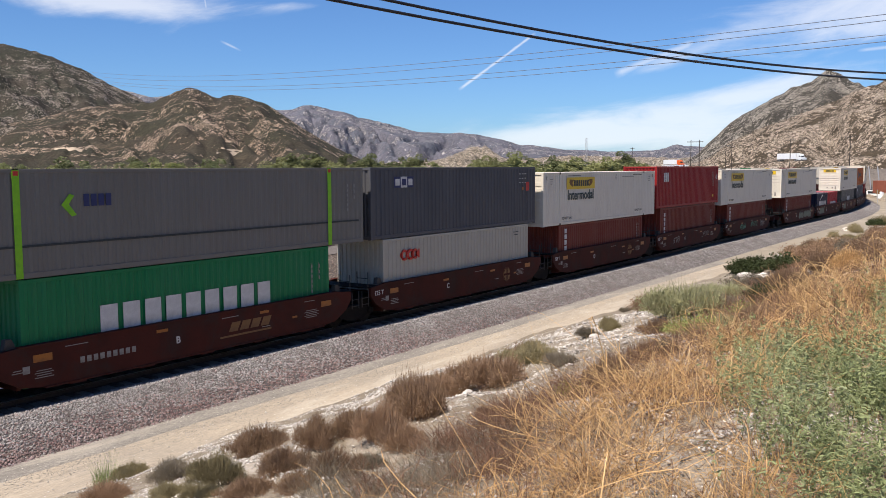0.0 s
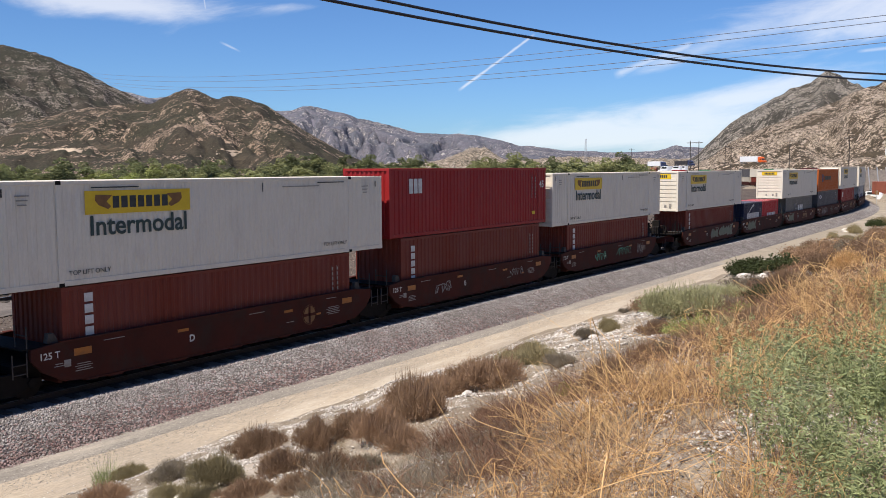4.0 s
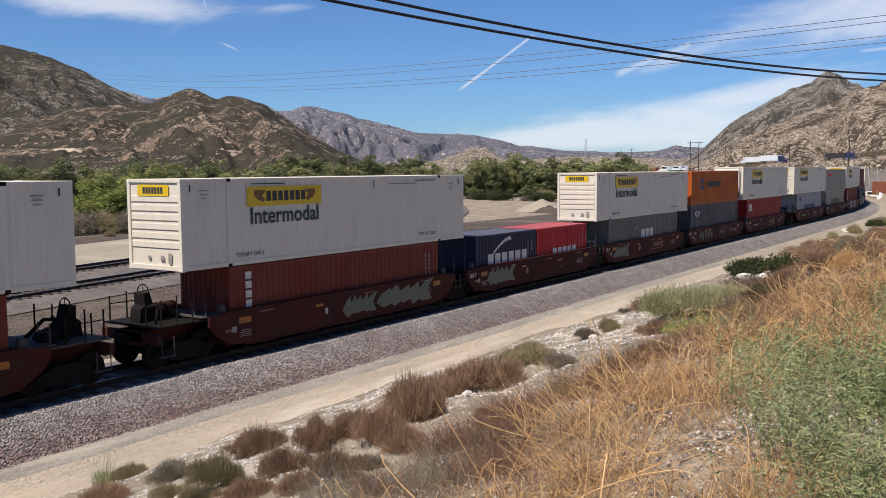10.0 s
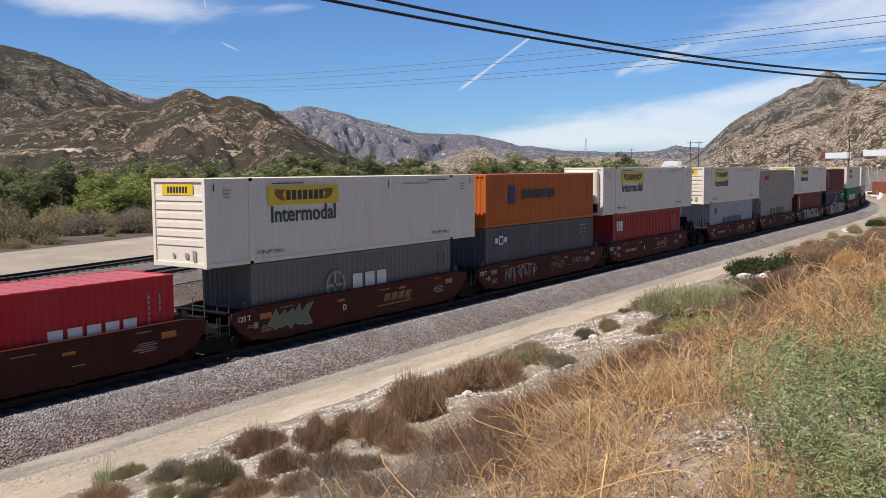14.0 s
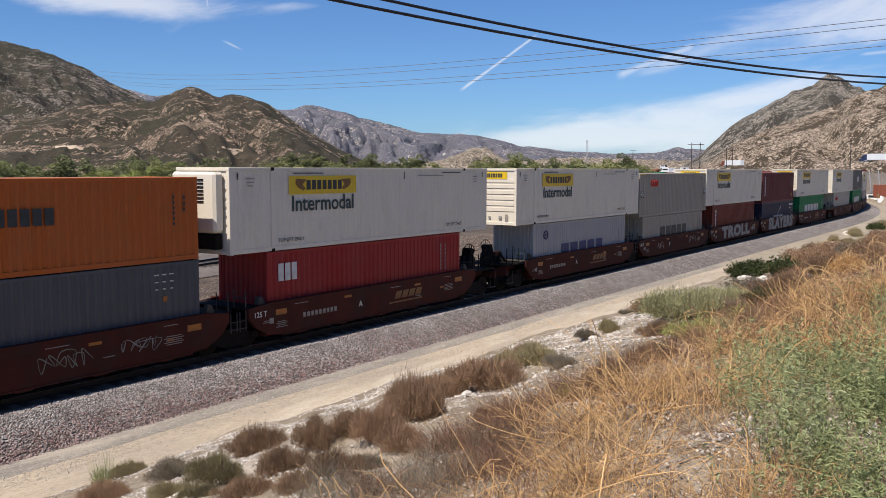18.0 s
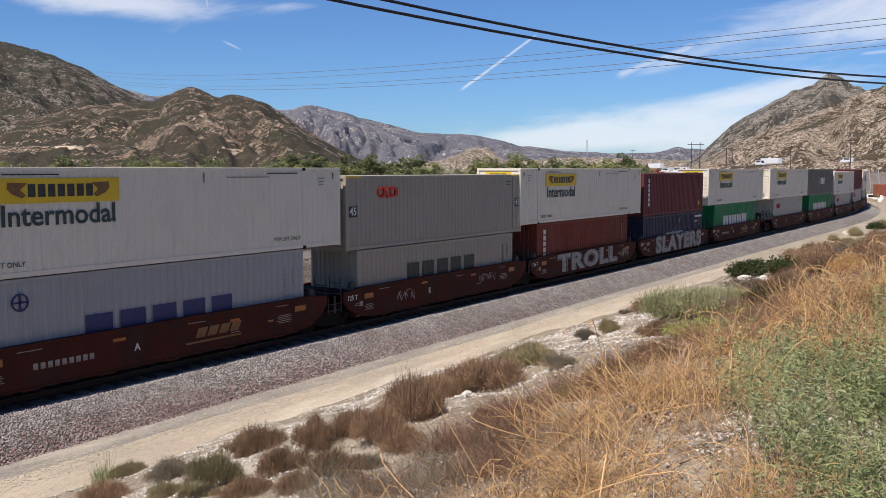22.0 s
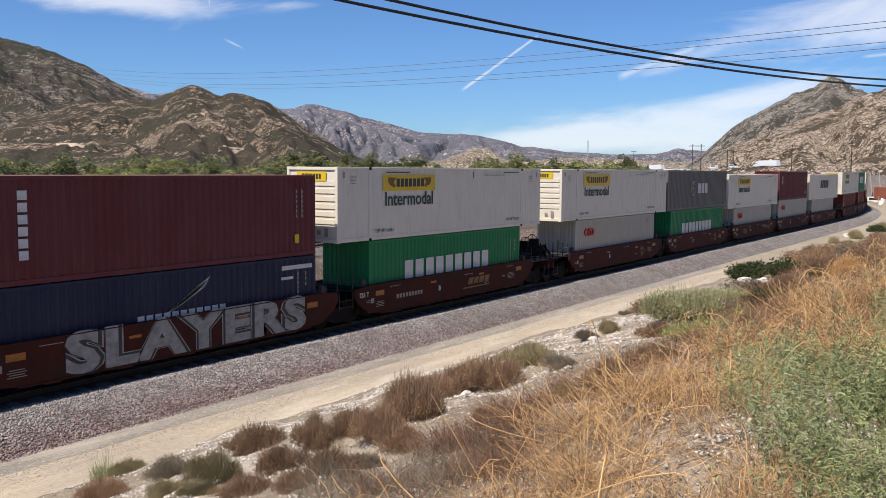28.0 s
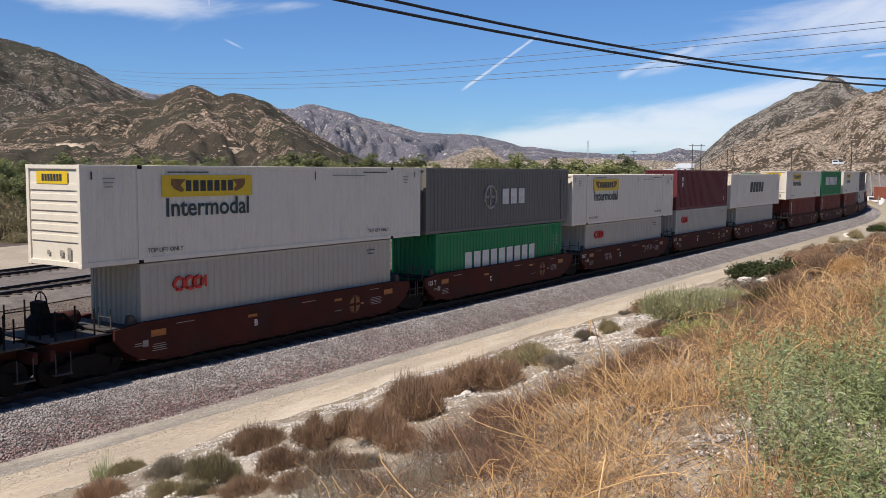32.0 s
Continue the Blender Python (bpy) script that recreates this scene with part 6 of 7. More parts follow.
def sage_plants():
    """Upright leafy stems with narrow leaves all along them."""
    rng = np.random.default_rng(28)
    V, F, k = [], [], 0
    for n, x0, x1, y0, y1, hgt, lf in ((1250, 4.0, 9.5, .1, 2.7, .5, .042), (480, 9.5, 14, .4, 2.7, .56, .055), (120, 14, 21, 1.9, 3.4, .55, .05)):
        x, y = rng.uniform(x0, x1, n), rng.uniform(y0, y1, n)
        keep = (rng.uniform(.05, .95, n) < sage_here(x, y)) & (np.array([wob(a, b, 1.7, 12) for a, b in zip(x, y)]) > -.1)
        x, y = x[keep], y[keep]
        m = len(x)
        z = np.array([ground_z(a, b) for a, b in zip(x, y)])
        st = 5
        base = np.repeat(np.stack([x, y, z], 1), st, 0) + rng.normal(size=(m * st, 3)) * np.array([.05, .05, 0])
        h = hgt * rng.uniform(.45, 1.2, m * st)
        off = np.stack([rng.normal(size=m * st) * .3 * h, rng.normal(size=m * st) * .3 * h, h], 1)
        v, f = blades(rng, base, off, np.full(m * st, .0025), 3, .15)
        V.append(v)
        F.append(f + k)
        k += len(v)
        per = 22
        u = rng.uniform(.15, 1.0, (m * st, per, 1))
        pts = (base[:, None] + off[:, None] * u + rng.normal(size=(m * st, per, 3)) * .008).reshape(-1, 3)
        d = rng.normal(size=(len(pts), 3)) * np.array([1, 1, .35]) + np.array([0, 0, .75])
        d *= (lf * rng.uniform(.5, 1.4, len(pts)) / np.linalg.norm(d, axis=1))[:, None]
        v, f = blades(rng, pts, d, np.full(len(pts), lf * .13), 2, .2)
        V.append(v)
        F.append(f + k)
        k += len(v)
    return np_mesh("sage", np.concatenate(V), np.concatenate(F))


thing("sage_patch", "pale grey-green leafy weeds among dry stalks", "plants", "", "stuff", sage_plants(), M_SAGE)


# -- trees --
def tree_parts(seed, tall, wide, leaf, per=36):
    """Trunk, limbs and a crown of leaf clumps for one kind of tree, five metres or so wide."""
    rng = np.random.default_rng(seed)
    trunk = Lump().tube([(0, 0, -.2), (.08, .05, tall * .16), (-.05, .1, tall * .34), (.1, 0, tall * .55)], .2, 8, .45).mesh("trunk", True)
    limbs, pts = [], []
    n = 17
    for i in range(n):
        a = i * 2.4 + rng.uniform(-.4, .4)
        r = wide * .5 * rng.uniform(.35, .85)
        z = tall * rng.uniform(.13, .86)
        end = np.array([r * math.cos(a), r * math.sin(a), z])
        limbs.append(Lump().tube([(0, 0, tall * rng.uniform(.14, .4)), tuple(end * .5 + np.array([0, 0, tall * .08])), tuple(end)], .075, 5, .25).mesh("limb"))
        rad = wide * rng.uniform(.15, .25)
        for sub in range(3):
            c = end + rng.normal(size=3) * rad * .55
            k = per * 2
            d = rng.normal(size=(k, 3))
            d[:, 2] = np.abs(d[:, 2]) - .35
            d /= np.linalg.norm(d, axis=1)[:, None]
            rr = rad * rng.uniform(.55, .95) * rng.uniform(.72, 1.05, (k, 1))
            pts.append(c + d * rr * np.array([1, 1, .85]))
    pts = np.concatenate(pts)
    pts = pts[pts[:, 2] > tall * .02]
    crown = np_mesh("crown", *leaves(rng, pts, leaf, .55))
    return trunk, limbs, crown


KINDS = [tree_parts(40, 7.5, 6.5, .3, 46), tree_parts(41, 8.5, 6.0, .3, 46), tree_parts(42, 6.5, 6.8, .3, 46), tree_parts(43, 9.0, 7.0, .32, 46)]
NEAR_KINDS = [tree_parts(50, 7.5, 6.5, .17, 84), tree_parts(51, 8.2, 6.0, .17, 84), tree_parts(52, 6.8, 7.0, .17, 84), tree_parts(53, 7.8, 7.4, .17, 84)]


def tree(x, y, k, m, s, label):
    tr, limbs, crown = (NEAR_KINDS if x * x + y * y < 143 ** 2 else KINDS)[k]
    t = thing("tree", label, "tree", "trees along the wash")
    t.location, t.rotation_euler, t.scale = (x, y, ground_z(x, y)), (0, 0, rnd.uniform(0, 6.28)), (s * rnd.uniform(.9, 1.2), s * rnd.uniform(.9, 1.2), s * rnd.uniform(.88, 1.08))
    part("trunk", tr, M_BARK, t)
    for lm in limbs[::3]:
        part("limb", lm, M_BARK, t)
    part("crown", crown, m, t)


def belt(a0, a1, r0, r1, n, s0, s1, mats, labels):
    for i in range(n):
        a = radians(a0 + (a1 - a0) * (i + rnd.uniform(.1, .9)) / n)
        r = rnd.uniform(r0, r1)
        j = rnd.randrange(len(mats))
        tree(r * math.cos(a), r * math.sin(a), rnd.randrange(4), mats[j], rnd.uniform(s0, s1), labels[j])


G, DK, YL = "green cottonwood tree in full leaf", "dark green oak in dense leaf", "bright yellow-green willow in full leaf"
belt(64, 44, 121, 142, 28, .72, .96, [M_LEAF, M_LEAF, M_LEAFD], [G, G, DK])
belt(66, 44, 148, 180, 20, .78, 1.0, [M_LEAF, M_LEAFD], [G, DK])
belt(56, 51, 118, 124, 5, .82, .95, [M_LEAFY], [YL])
belt(45, 40, 128, 160, 8, .7, .9, [M_LEAF, M_LEAFD], [G, DK])
belt(44, 35, 262, 330, 20, 1.05, 1.35, [M_LEAF, M_LEAFD], [G, DK])
belt(38, 31.5, 196, 225, 11, .62, .8, [M_LEAF, M_LEAFD, M_LEAFD], [G, DK, DK])
belt(32, 28, 200, 225, 9, .95, 1.12, [M_LEAF, M_LEAFD], [G, DK])
belt(28, 21.5, 196, 225, 14, .85, 1.05, [M_LEAF, M_LEAFD], [G, DK])
belt(31.5, 21.5, 240, 300, 22, 1.0, 1.2, [M_LEAF, M_LEAFD, M_LEAFD], [G, DK, DK])
belt(38, 32, 240, 300, 11, .75, .9, [M_LEAF, M_LEAFD], [G, DK])
for x, y, w in ((73.2, 84.2, 5.6), (69.8, 86.4, 4.2), (80.6, 80.4, 5.4), (84.6, 81.6, 5.2), (61, 86.5, 3.4), (54.5, 81.5, 3.0), (66, 86.8, 3.2), (77, 83, 4.2), (57.5, 84.5, 2.4), (47.5, 84, 5.2), (43.5, 86.5, 5.6), (51, 88, 4.6)):
    bush(x, y, w, rnd.choice(["grey", "olive", "olive"]), 1.1)
VERGE = side_line(LINE_B, -18.5)
for i in range(64):
    p = VERGE[rnd.randrange(46, 76)]
    b = rnd.uniform(0, 1) ** 1.5 * 16
    q = p + Vector((-.25, 1, 0)) * b
    if math.hypot(q.x, q.y) < 121:
        bush(q.x, q.y, rnd.uniform(1.0, 2.2) if i % 2 else rnd.uniform(2.5, 5.4), rnd.choice(["grey", "olive", "olive"]), .85)
for a, r in ((52.2, 112), (51.4, 112), (53, 114)):
    bush(r * math.cos(radians(a)), r * math.sin(radians(a)), 3.0, "willow", .7)
for i in range(16):
    a, r = radians(rnd.uniform(19, 35)), rnd.uniform(178, 200)
    bush(r * math.cos(a), r * math.sin(a), rnd.uniform(3, 6), rnd.choice(["olive", "grey", "dark"]), .55)

# ---- wires, poles, highway, small things of the distance ----


def cable(name, label, p0, p1, co, r, u0, u1, m, steps=40):
    """A hanging cable over the plan line p0-p1; co: its height as a parabola of the way along."""
    pts = []
    for i in range(steps + 1):
        u = u0 + (u1 - u0) * i / steps
        pts.append((p0[0] + (p1[0] - p0[0]) * u, p0[1] + (p1[1] - p0[1]) * u, co[0] * u * u + co[1] * u + co[2]))
    return thing(name, label, "cable", "", "", Lump().tube(pts, r, 6).mesh("cable", True), m)


NEAR0, NEAR1 = (5.968, 5.328), (15.848, 2.204)
cable("overhead_cable", "thick black telephone cable hanging overhead", NEAR0, NEAR1, (.5668, -.6896, 7.683), .0145, -1.0, 2.2, M_WIRE)
cable("overhead_cable", "thick black telephone cable hanging overhead", NEAR0, NEAR1, (.4639, -.5911, 7.5828), .0145, -1.0, 2.2, M_WIRE)
FAR0, FAR1 = (243.84, 341.97), (118.82, 16.76)
for co in ((14.4, -38.31, 47.85), (15.23, -38.19, 46.18), (16.33, -39.36, 44.57), (16.88, -39.68, 43.58)):
    cable("power_line", "thin grey high-voltage line across the valley", FAR0, FAR1, co, .045, -.05, 1.35, M_WIREG, 60)


def utility_pole(x, y, top, arms, base=-1.0, r=.16):
    t = thing("utility_pole", "dark wooden utility pole beside the highway", "utility pole", "poles in the distance")
    t.location = (x, y, base)
    h = top - base
    part("pole", Lump().tube([(0, 0, 0), (0, 0, h)], r, 7, .7).mesh("pole"), M_WOOD, t)
    for k in range(arms):
        a = part("crossarm", Lump().box(-.07, .07, -1.3, 1.3, h - .5 - k * 1.1, h - .36 - k * 1.1).mesh("arm"), M_WOOD, t)
        for yy in (-1.15, -.5, .5, 1.15):
            part("insulator", kept("insul", lambda: Lump().tube([(0, 0, 0), (0, 0, .22)], .05, 6).mesh("insulator")), M_GALV, a, "", (0, yy, h - .36 - k * 1.1))
    return t


for x, y, top, arms in ((389.1, 158.1, 15.1, 1), (316.3, 94.0, 13.8, 1), (317.2, 92.2, 13.4, 1), (292.4, 67.0, 14.6, 1), (256.3, 43.7, 14.1, 1)):
    utility_pole(x, y, top, arms)
hf = thing("pole_frame", "twin wooden poles joined by a crossarm", "utility pole", "poles in the distance")
for x, y in ((360.2, 121.2), (361.1, 118.0)):
    part("pole", Lump().tube([(x, y, -1), (x, y, 17)], .19, 7, .75).mesh("pole"), M_WOOD, hf)
part("crossarm", Lump().tube([(359.7, 122.6, 16.2), (361.6, 116.6, 16.2)], .14, 6).mesh("arm"), M_WOOD, hf)
tw = thing("lattice_tower", "thin steel lattice mast far across the valley", "tower", "poles in the distance")
for dx, dy in ((-1, -1), (1, -1), (1, 1), (-1, 1)):
    part("leg", Lump().tube([(816 + dx * 1.4, 379.4 + dy * 1.4, -1), (816 + dx * .5, 379.4 + dy * .5, 35)], .12, 4).mesh("leg"), M_GALV, tw)
for k in range(7):
    part("brace", Lump().tube([(816 - 1.2 + k * .1, 378.3, 3 + 4.5 * k), (816 + 1.2 - k * .1, 380.5, 6 + 4.5 * k)], .09, 4).mesh("brace"), M_GALV, tw)

for u in (-1.0, 2.2):
    x, y = NEAR0[0] + (NEAR1[0] - NEAR0[0]) * u, NEAR0[1] + (NEAR1[1] - NEAR0[1]) * u
    utility_pole(x, y, .5668 * u * u - .6896 * u + 7.9, 0, ground_z(x, y) - .3, .15)

# the highway bench on the foot of the rocky hill
HW0, HW1 = Vector((572.657, 208.209, 6.343)), Vector((469.622, 65.893, 9.882))
HWU = (HW1 - HW0).normalized()
HWN = Vector((HWU.y, -HWU.x, 0)).normalized()


def on_highway(s):
    """A point of the highway's middle line; level out in the valley."""
    p = HW0 + HWU * s
    p.z = max(p.z, .5)
    return p


def highway():
    v, f = [], []
    n = 90
    cross = ((26, -26), (11, -.45), (9, 0), (0, .0), (-9, .0), (-14, -.3), (-60, -.5))
    for i in range(n):
        p = on_highway(-950 + 2300 * i / (n - 1))
        for o, h in cross:
            q = p - HWN * -o
            v.append((q.x, q.y, p.z + h if h > -20 else -1.0))
    m = len(cross)
    for i in range(n - 1):
        for j in range(m - 1):
            f.append((i * m + j, i * m + j + 1, (i + 1) * m + j + 1, (i + 1) * m + j))
    return raw("bench", v, f)


if HWN.dot(-HW0) < 0:
    HWN = -HWN
thing("highway_bank", "rocky fill slope that carries the highway", "ground", "", "structure", highway(), M_HILL_E)
dv = [(*(on_highway(s) + HWN * o)[:2], on_highway(s).z + .06) for s in range(-950, 1351, 25) for o in (8.5, -8.5)]
thing("highway", "grey asphalt highway on a bench in the hillside", "road", "", "structure", raw("highway", dv, [(2 * i, 2 * i + 1, 2 * i + 3, 2 * i + 2) for i in range(len(dv) // 2 - 1)]), M_ASPH)


def rail_fence(name, label, pts, h, gap, m, thick=.05):
    """Posts with a steel band between them."""
    t = thing(name, label, "guardrail")
    t.location = pts[0]
    p0 = Vector(pts[0])
    for a, b in zip(pts, pts[1:]):
        a, b = Vector(a) - p0, Vector(b) - p0
        n = max(int((b - a).length / gap), 1)
        for i in range(n + 1):
            p = a + (b - a) * i / n
            part("post", kept(("post", h), lambda: Lump().box(-.07, .07, -.07, .07, -.3, h).mesh("post")), m, t, "", p)
        part("band", Lump().tube([a + Vector((0, 0, h * .75)), b + Vector((0, 0, h * .75))], thick, 6).mesh("band"), m, t)
        part("band", Lump().tube([a + Vector((0, 0, h * .4)), b + Vector((0, 0, h * .4))], thick, 6).mesh("band"), m, t)
    return t


WHEEL = Lump().disc((0, 0, 0), "y", .5, .3, 16).mesh("tyre")
HUB = Lump().disc((0, 0, 0), "y", .27, .32, 12).mesh("hub")


def wheels(root, xs_, half, m=M_TYRE, s=1.0):
    for x in xs_:
        for sg in (-1, 1):
            w = part("wheel", WHEEL, m, root, "", (x, sg * half, .5 * s))
            w.scale = (s, 1, s)
            part("hub", HUB, M_GALV, w)


def semi(cab_m, box_m, label, flatbed=False):
    """A tractor with a long trailer; it drives towards +x."""
    t = thing("semi_truck", label, "truck", "trucks on the highway")
    if flatbed:
        part("trailer_deck", Lump().box(-8.6, 5.2, -1.3, 1.3, 1.1, 1.4, .04).mesh("deck"), box_m, t)
        for k in range(6):
            part("load", Lump().box(-8.2 + k * 2.2, -6.3 + k * 2.2, -1.2, 1.2, 1.42, 3.5, .05).mesh("load"), box_m, t)
    else:
        part("trailer", Lump().box(-9.2, 5.4, -1.3, 1.3, 1.15, 4.1, .06).mesh("trailer"), box_m, t)
        part("trailer_rail", Lump().box(-9.2, 5.4, -1.31, 1.31, 1.05, 1.18).mesh("rail"), M_GALV, t)
    cab = part("cab", Lump().prism([(5.9, .7), (10.3, .7), (10.4, 1.6), (8.9, 1.9), (8.5, 2.9), (7.8, 3.7), (5.9, 3.9)], "y", -1.2, 1.2).mesh("cab"), cab_m, t)
    part("windscreen", Lump().prism([(8.56, 2.85), (8.92, 1.98), (8.96, 1.99), (8.6, 2.87)], "y", -1.0, 1.0).mesh("glass"), M_GLASS, cab)
    for sg in (-1, 1):
        part("side_window", Lump().box(7.5, 8.35, sg * 1.2 - .01, sg * 1.2 + .01, 2.1, 2.8).mesh("glass"), M_GLASS, cab)
        part("fuel_tank", Lump().tube([(5.4, sg * 1.05, .75), (6.8, sg * 1.05, .75)], .33, 10).mesh("tank"), M_GALV, t)
    wheels(t, (-8.2, -7.0, 4.6, 5.8, 9.5), 1.1)
    return t


def van(label, m, long=5.6, high=2.2):
    t = thing("van", label, "van", "trucks on the highway")
    part("body", Lump().prism([(-long / 2, .45), (long / 2, .45), (long / 2, 1.1), (long * .3, 1.35), (long * .17, high), (-long / 2, high)], "y", -.95, .95).mesh("body"), m, t)
    for sg in (-1, 1):
        part("side_window", Lump().box(-long * .4, long * .14, sg * .95 - .01, sg * .95 + .01, high * .62, high * .9).mesh("glass"), M_GLASS, t)
    part("windscreen", Lump().prism([(long * .18, high - .05), (long * .31, 1.37), (long * .33, 1.4), (long * .2, high - .03)], "y", -.85, .85).mesh("glass"), M_GLASS, t)
    wheels(t, (-long * .3, long * .32), .85, M_TYRE, .68)
    return t


M_DARKLOAD = surface("dark_load", (.03, .03, .035), (.05, .045, .05), 1, .2, .7)
TRAFFIC = [
    (semi(M_TRUCKW, M_TRUCKW, "white semi truck with a long box trailer"), 113.3, 18.22),
    (semi(M_TRUCKO, M_TRUCKW, "orange semi truck with a white box trailer"), 6.7, 19.17),
    (semi(M_TRUCKB, M_DARKLOAD, "semi truck with a dark flatbed load", True), -67.5, 21.5),
    (semi(M_TRUCKB, M_TRUCKW, "blue semi truck with a white box trailer"), -84.7, 18.42),
    (semi(M_TRUCKW, M_TRUCKW, "white semi truck with a long box trailer"), 289.7, -20.35),
    (semi(M_BROWNBOX, M_TRUCKW, "red semi truck with a white box trailer"), 435.9, -20.56),
    (semi(M_TRUCKB, M_TRUCKW, "dark blue semi truck with a white box trailer"), 518.8, -19.13),
    (van("white pickup camper on the highway", M_TRUCKW, 7.0, 2.6), 551.0, -18.0),
    (van("white van driving on the highway", M_TRUCKW, 6.5, 2.7), -422.6, 23.26),
    (semi(M_TRUCKW, M_TRUCKW, "white semi truck with a long box trailer"), 645.2, -19.63),
    (van("white van driving on the highway", M_TRUCKW, 6.0, 2.4), -499.3, 20.15),
]

# parked vehicles, hut and fence beyond the curve
for i, (x, y, z, ang) in enumerate(((488.7, 177.7, 4.0, 60), (497, 172.0, 4.2, 62), (470.5, 172.5, 3.8, 58), (482, 170, 4.0, 60))):
    v = van("white camper van parked by the highway", M_TRUCKW, 8.0, 3.1)
    v.matrix_world = pose(x, y, z, 0, 0, ang)
mound = thing("earth_bank", "low earth bank under the parked vans", "ground", "", "structure", Lump().prism([(450, -1), (466, 3.72), (515, 3.9), (560, -1)], "y", 120, 215).mesh("mound"), M_HILL_D)
hut = thing("equipment_hut", "small rust-red shed on a far slope", "shed")
hut.location, hut.scale = (523.7, 198.3, 3.9), (.55, .55, .5)
part("hut_wall", Lump().box(-3, 3, -3, 3, 0, 3.6, .05).mesh("wall"), M_BROWNBOX, hut)
part("hut_roof", Lump().prism([(-3.4, 3.6), (3.4, 3.6), (0, 5.0)], "y", -3.4, 3.4).mesh("roof"), M_BROWNBOX, hut)

car = van("white pickup parked beside the track", M_TRUCKW, 5.6, 1.8)
car.matrix_world = pose(212.6, 31.2, ground_z(212.6, 31.2), 0, 0, 70)
shed = thing("storage_box", "rust-red steel storage box by the road", "container")
shed.matrix_world = pose(208.5, 27.6, ground_z(208.5, 27.6), 0, 0, 75)
part("box_body", Lump().box(-3, 3, -1.2, 1.2, 0, 2.6, .05).mesh("body"), M_BROWNBOX, shed)
for sg in (-1, 1):
    part("box_door", Lump().box(sg * .62 - .58, sg * .62 + .58, -1.24, -1.2, .1, 2.5).mesh("door"), M_BROWNBOX, shed)
tank = thing("white_tank", "small white water tank beside the shed", "tank")
tank.location = (205.5, 28.9, ground_z(205.5, 28.9))
part("tank_body", Lump().tube([(0, 0, 0), (0, 0, 1.5)], .7, 14).mesh("tank"), M_TRUCKW, tank)
part("tank_lid", Lump().tube([(0, 0, 1.5), (0, 0, 1.7)], .35, 10).mesh("lid"), M_TRUCKW, tank)
sign = thing("road_sign", "small sign on a thin post", "sign")
sign.location = (184.3, 26.4, ground_z(184.3, 26.4))
part("post", Lump().tube([(0, 0, 0), (0, 0, 2.6)], .05, 6).mesh("post"), M_GALV, sign)
part("plate", Lump().box(-.02, .02, -.35, .35, 1.8, 2.5).mesh("plate"), M_GOLD, sign)

wall_f = thing("retaining_fence", "tall slanted steel posts against a grey bank", "fence")
wall_f.location = (247, 38.3, 1.0)
part("bank_face", Lump().prism([(-4, -2), (4, -2), (9, 4.4), (8, 4.4)], "y", -46, 1).mesh("face"), M_FARBED, wall_f)
for k in range(22):
    part("post", kept("slantpost", lambda: Lump().tube([(0, 0, -.5), (1.6, .9, 5.0)], .11, 5).mesh("post")), M_GALV, wall_f, "", (-4.6 + .05 * k, -k * 2.0, 0))

# by the far tracks
gr = thing("guardrail", "white low bridge railing beside the gravel road", "guardrail")
gr.matrix_world = pose(76.8, 77.1, -.5, 0, 0, 16)
part("kerb", Lump().box(0, 15, -.2, .2, -.2, .3, .03).mesh("kerb"), M_TRUCKW, gr)
part("top_rail", Lump().box(0, 15, -.06, .06, .88, 1.02, .02).mesh("rail"), M_TRUCKW, gr)
part("screen", Lump().box(.1, 14.9, -.015, .015, .3, .88).mesh("screen"), M_ASPH, gr)
part("end_post", Lump().prism([(-.7, -.2), (.15, -.2), (.15, 1.04), (0, 1.04)], "y", -.16, .16).mesh("post"), M_TRUCKW, gr)
for k in range(8):
    part("post", kept("rail_post", lambda: Lump().box(-.05, .05, -.08, .08, .25, .92).mesh("post")), M_TRUCKW, gr, "", (1.9 * k + .6, 0, 0))
mid = [i for i, p in enumerate(LINE_B) if p.x > 150]
br = thing("bridge_girder", "dark steel girder bridge under the far track", "bridge")
for side in (-3.0, 10.6):
    ln = side_line(LINE_B, side)
    for i in range(mid[0], mid[0] + 32, 4):
        a, b = ln[i], ln[i + 4]
        part("girder", Lump().tube([(a.x, a.y, -.35), (b.x, b.y, -.35)], .5, 4).mesh("girder"), M_DARKSTEEL, br)
        part("hand_rail", Lump().tube([(a.x, a.y, 1.15), (b.x, b.y, 1.15)], .06, 4).mesh("rail"), M_DARKSTEEL, br)
        part("rail_post", Lump().tube([(a.x, a.y, 0), (a.x, a.y, 1.15)], .06, 4).mesh("post"), M_DARKSTEEL, br)
for x, y, h in ((90.5, 74.8, 3.3), (127, 93.5, 3.2)):
    mp = thing("marker_post", "thin trackside post with a pale plate", "sign post")
    mp.location = (x, y, -.5)
    part("post", Lump().tube([(0, 0, 0), (0, 0, h)], .06, 6).mesh("post"), M_WOOD, mp)
    part("plate", Lump().box(-.03, .03, -.2, .2, h - .9, h).mesh("plate"), M_GALV, mp)


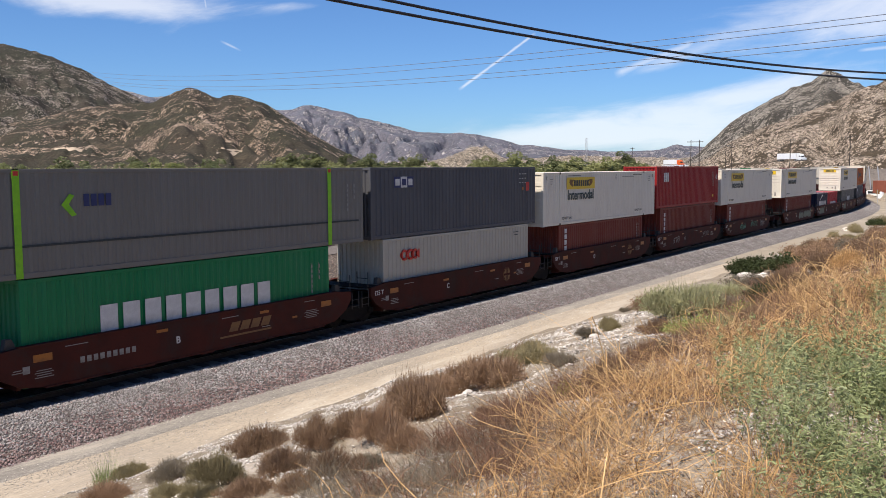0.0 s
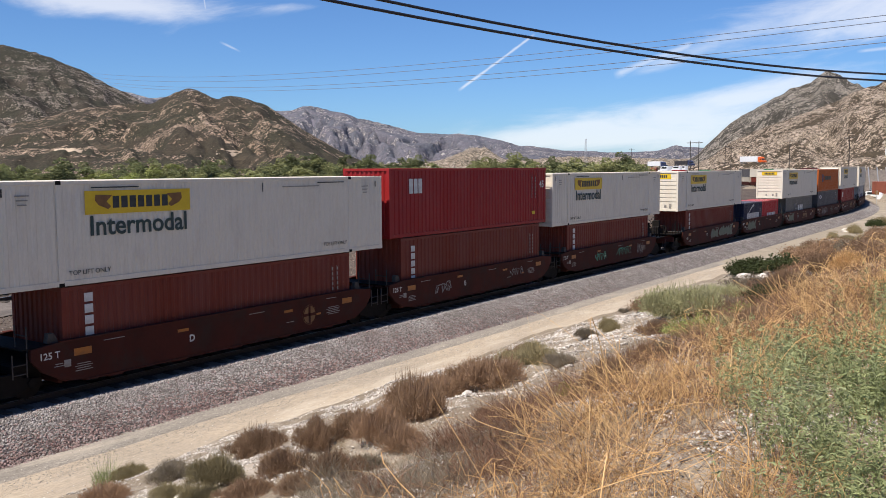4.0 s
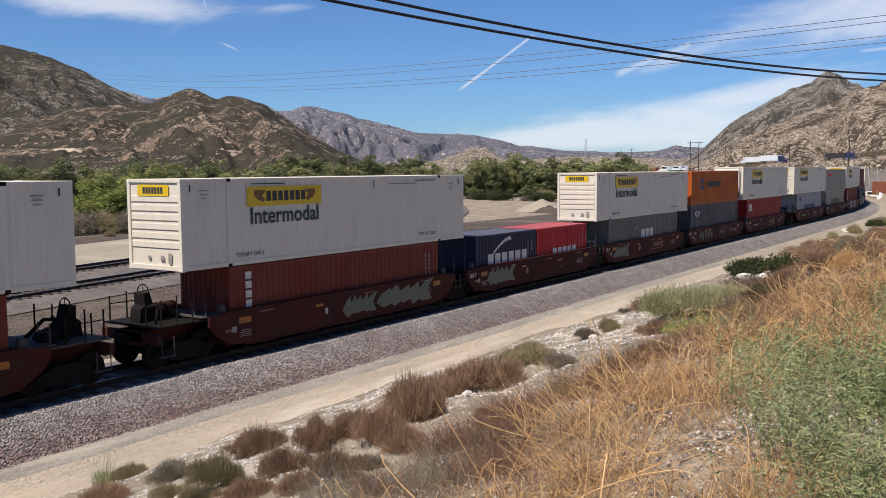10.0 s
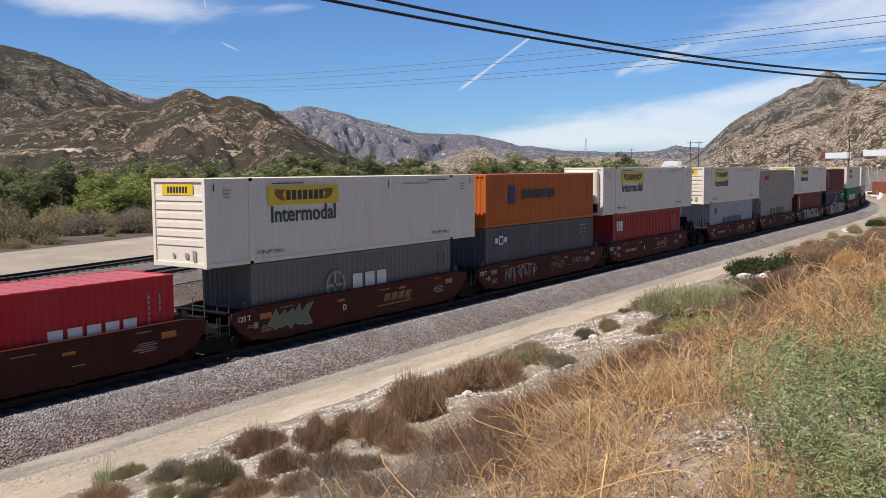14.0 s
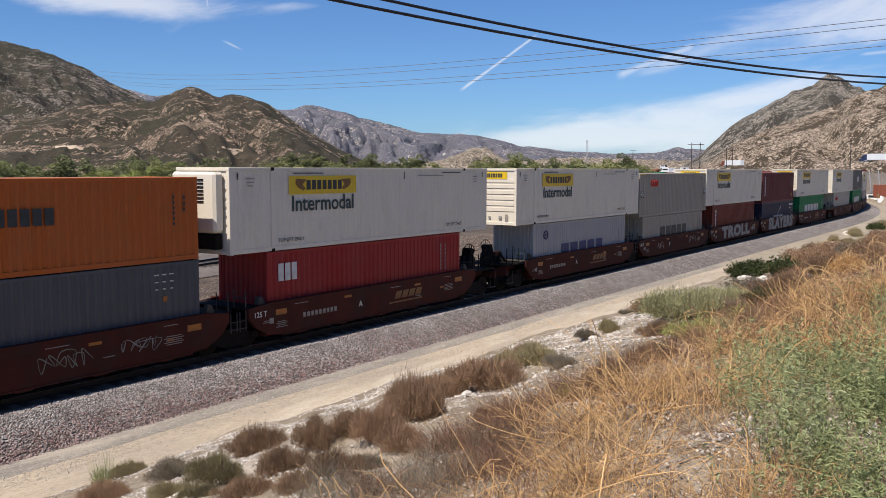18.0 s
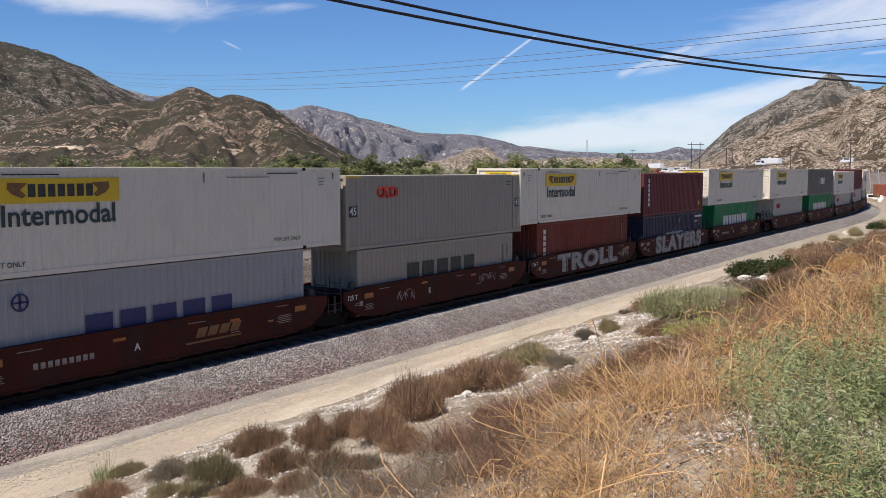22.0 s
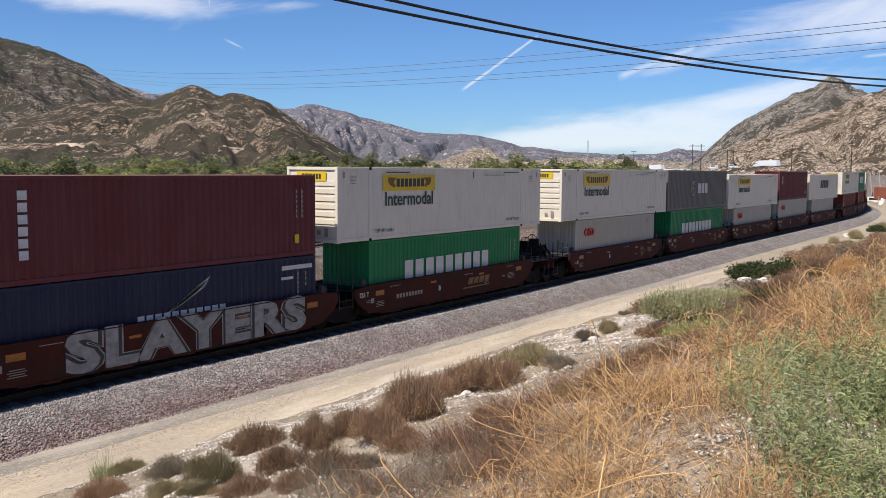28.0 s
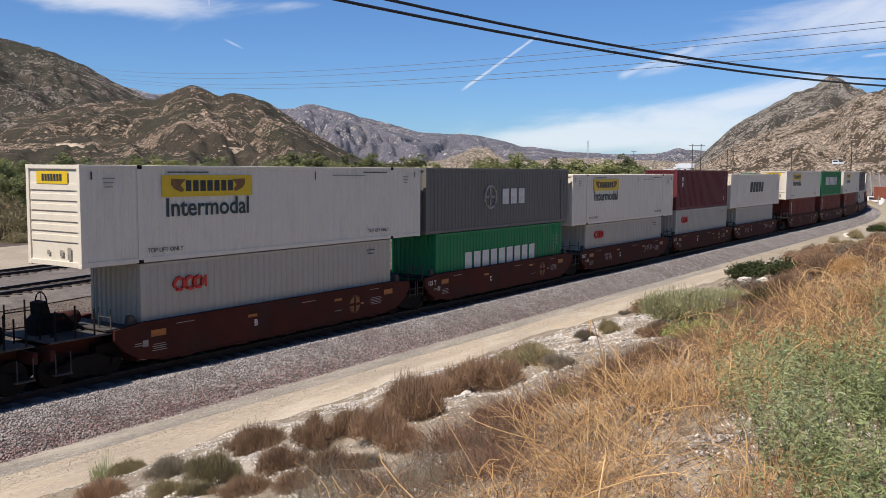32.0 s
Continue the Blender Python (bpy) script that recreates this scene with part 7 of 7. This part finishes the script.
def heap(x, y, w, h, seed, m, label):
    n = 40
    v, f = [], []
    for j in range(n):
        for i in range(n):
            a, b = (i / (n - 1) - .5) * 2, (j / (n - 1) - .5) * 2
            r = math.hypot(a, b)
            z = max(0, 1 - r) ** .9 * h * (1 + .25 * noise.noise(Vector((a * 3, b * 3, seed)))) + .03 * noise.noise(Vector((a * 12, b * 12, seed)))
            v.append((a * w / 2, b * w / 2, z - .05))
    f = [(j * n + i, j * n + i + 1, (j + 1) * n + i + 1, (j + 1) * n + i) for j in range(n - 1) for i in range(n - 1)]
    return thing("gravel_heap", label, "gravel heap", "", "", raw("heap", v, f, True), m, (x, y, -.46))


heap(125.6, 65.7, 8.5, 1.9, 1, M_PALE, "pale heap of tipped gravel in the yard")
heap(121.5, 62.5, 5.0, 1.1, 2, M_YARD, "brown heap of tipped gravel in the yard")
heap(129.5, 63.5, 6.0, .9, 3, M_PALE, "pale heap of tipped gravel in the yard")

# the pale apron and crossing at the curve
av, af = [], []
ax, ay = np.arange(60, 226, 3.0), np.linspace(0, 1, 14)
for x in ax:
    y1 = TRACK_Y - 3.6 if x < BEND_X else TRACK_Y + BEND_R - math.sqrt((BEND_R + 3.6) ** 2 - (x - BEND_X) ** 2)
    wide = np.interp(x, [60, 84, 100, 150, 226], [3.2, 5.0, 8.5, 13, 16])
    for u in ay:
        y = y1 - wide * u
        av.append((x, y, max(ground_z(x, y) + .06, -.76) - .13 * max(0, (69 - x) / 9)))
k = len(ay)
af = [(i * k + j, i * k + j + 1, (i + 1) * k + j + 1, (i + 1) * k + j) for i in range(len(ax) - 1) for j in range(k - 1)]
thing("crossing_apron", "pale gravel apron where the road meets the curve", "road", "", "structure", raw("apron", av, af), M_PALE)

# wooden ties, the nearest stretches only
TIE = Lump().box(-.115, .115, -1.3, 1.3, -.38, -.165, .012).mesh("tie")
for tr, line in TRACKS:
    gap = .6
    last = None
    for a, b in zip(line, line[1:]):
        if not (7 < a.x < (58 if line is LINE_A else 96)):
            continue
        d = b - a
        for q in range(int(d.length / gap)):
            p = a + d * (q * gap / d.length)
            part("tie", TIE, M_TIE, tr, "", (p.x, p.y, .03), (0, 0, math.degrees(math.atan2(d.y, d.x))))


def motions():
    times = [i * 1.6 for i in range(21)]
    for ob, s, shift, z in CARRIED:
        walk(ob, [(t, seat(s - run(t)) @ Matrix.Translation((shift, 0, z))) for t in times])
    for ob, s in TRUCKS:
        rows = []
        for t in times:
            p, a = along(s - run(t))
            rows.append((t, Matrix.Translation(p) @ Matrix.Rotation(a, 4, "Z")))
        walk(ob, rows)
    for ob, s0, v in TRAFFIC:
        face = HWU if v > 0 else -HWU
        lane = HWN * (4.2 if v > 0 else -4.2)
        turn = Matrix.Rotation(math.atan2(face.y, face.x), 4, "Z")
        walk(ob, [(t, Matrix.Translation(on_highway(s0 + (6 if v > 0 else -6) + v * t) + lane + Vector((0, 0, .08))) @ turn) for t in times])
    fine = [i / 15 for i in range(int(SPAN * 15) + 1)]
    for w, x in ROLLERS:
        walk(w, [(t, Matrix.Translation((x, 0, .46)) @ Matrix.Rotation(-run(t) / .46, 4, "Y")) for t in fine])


motions()
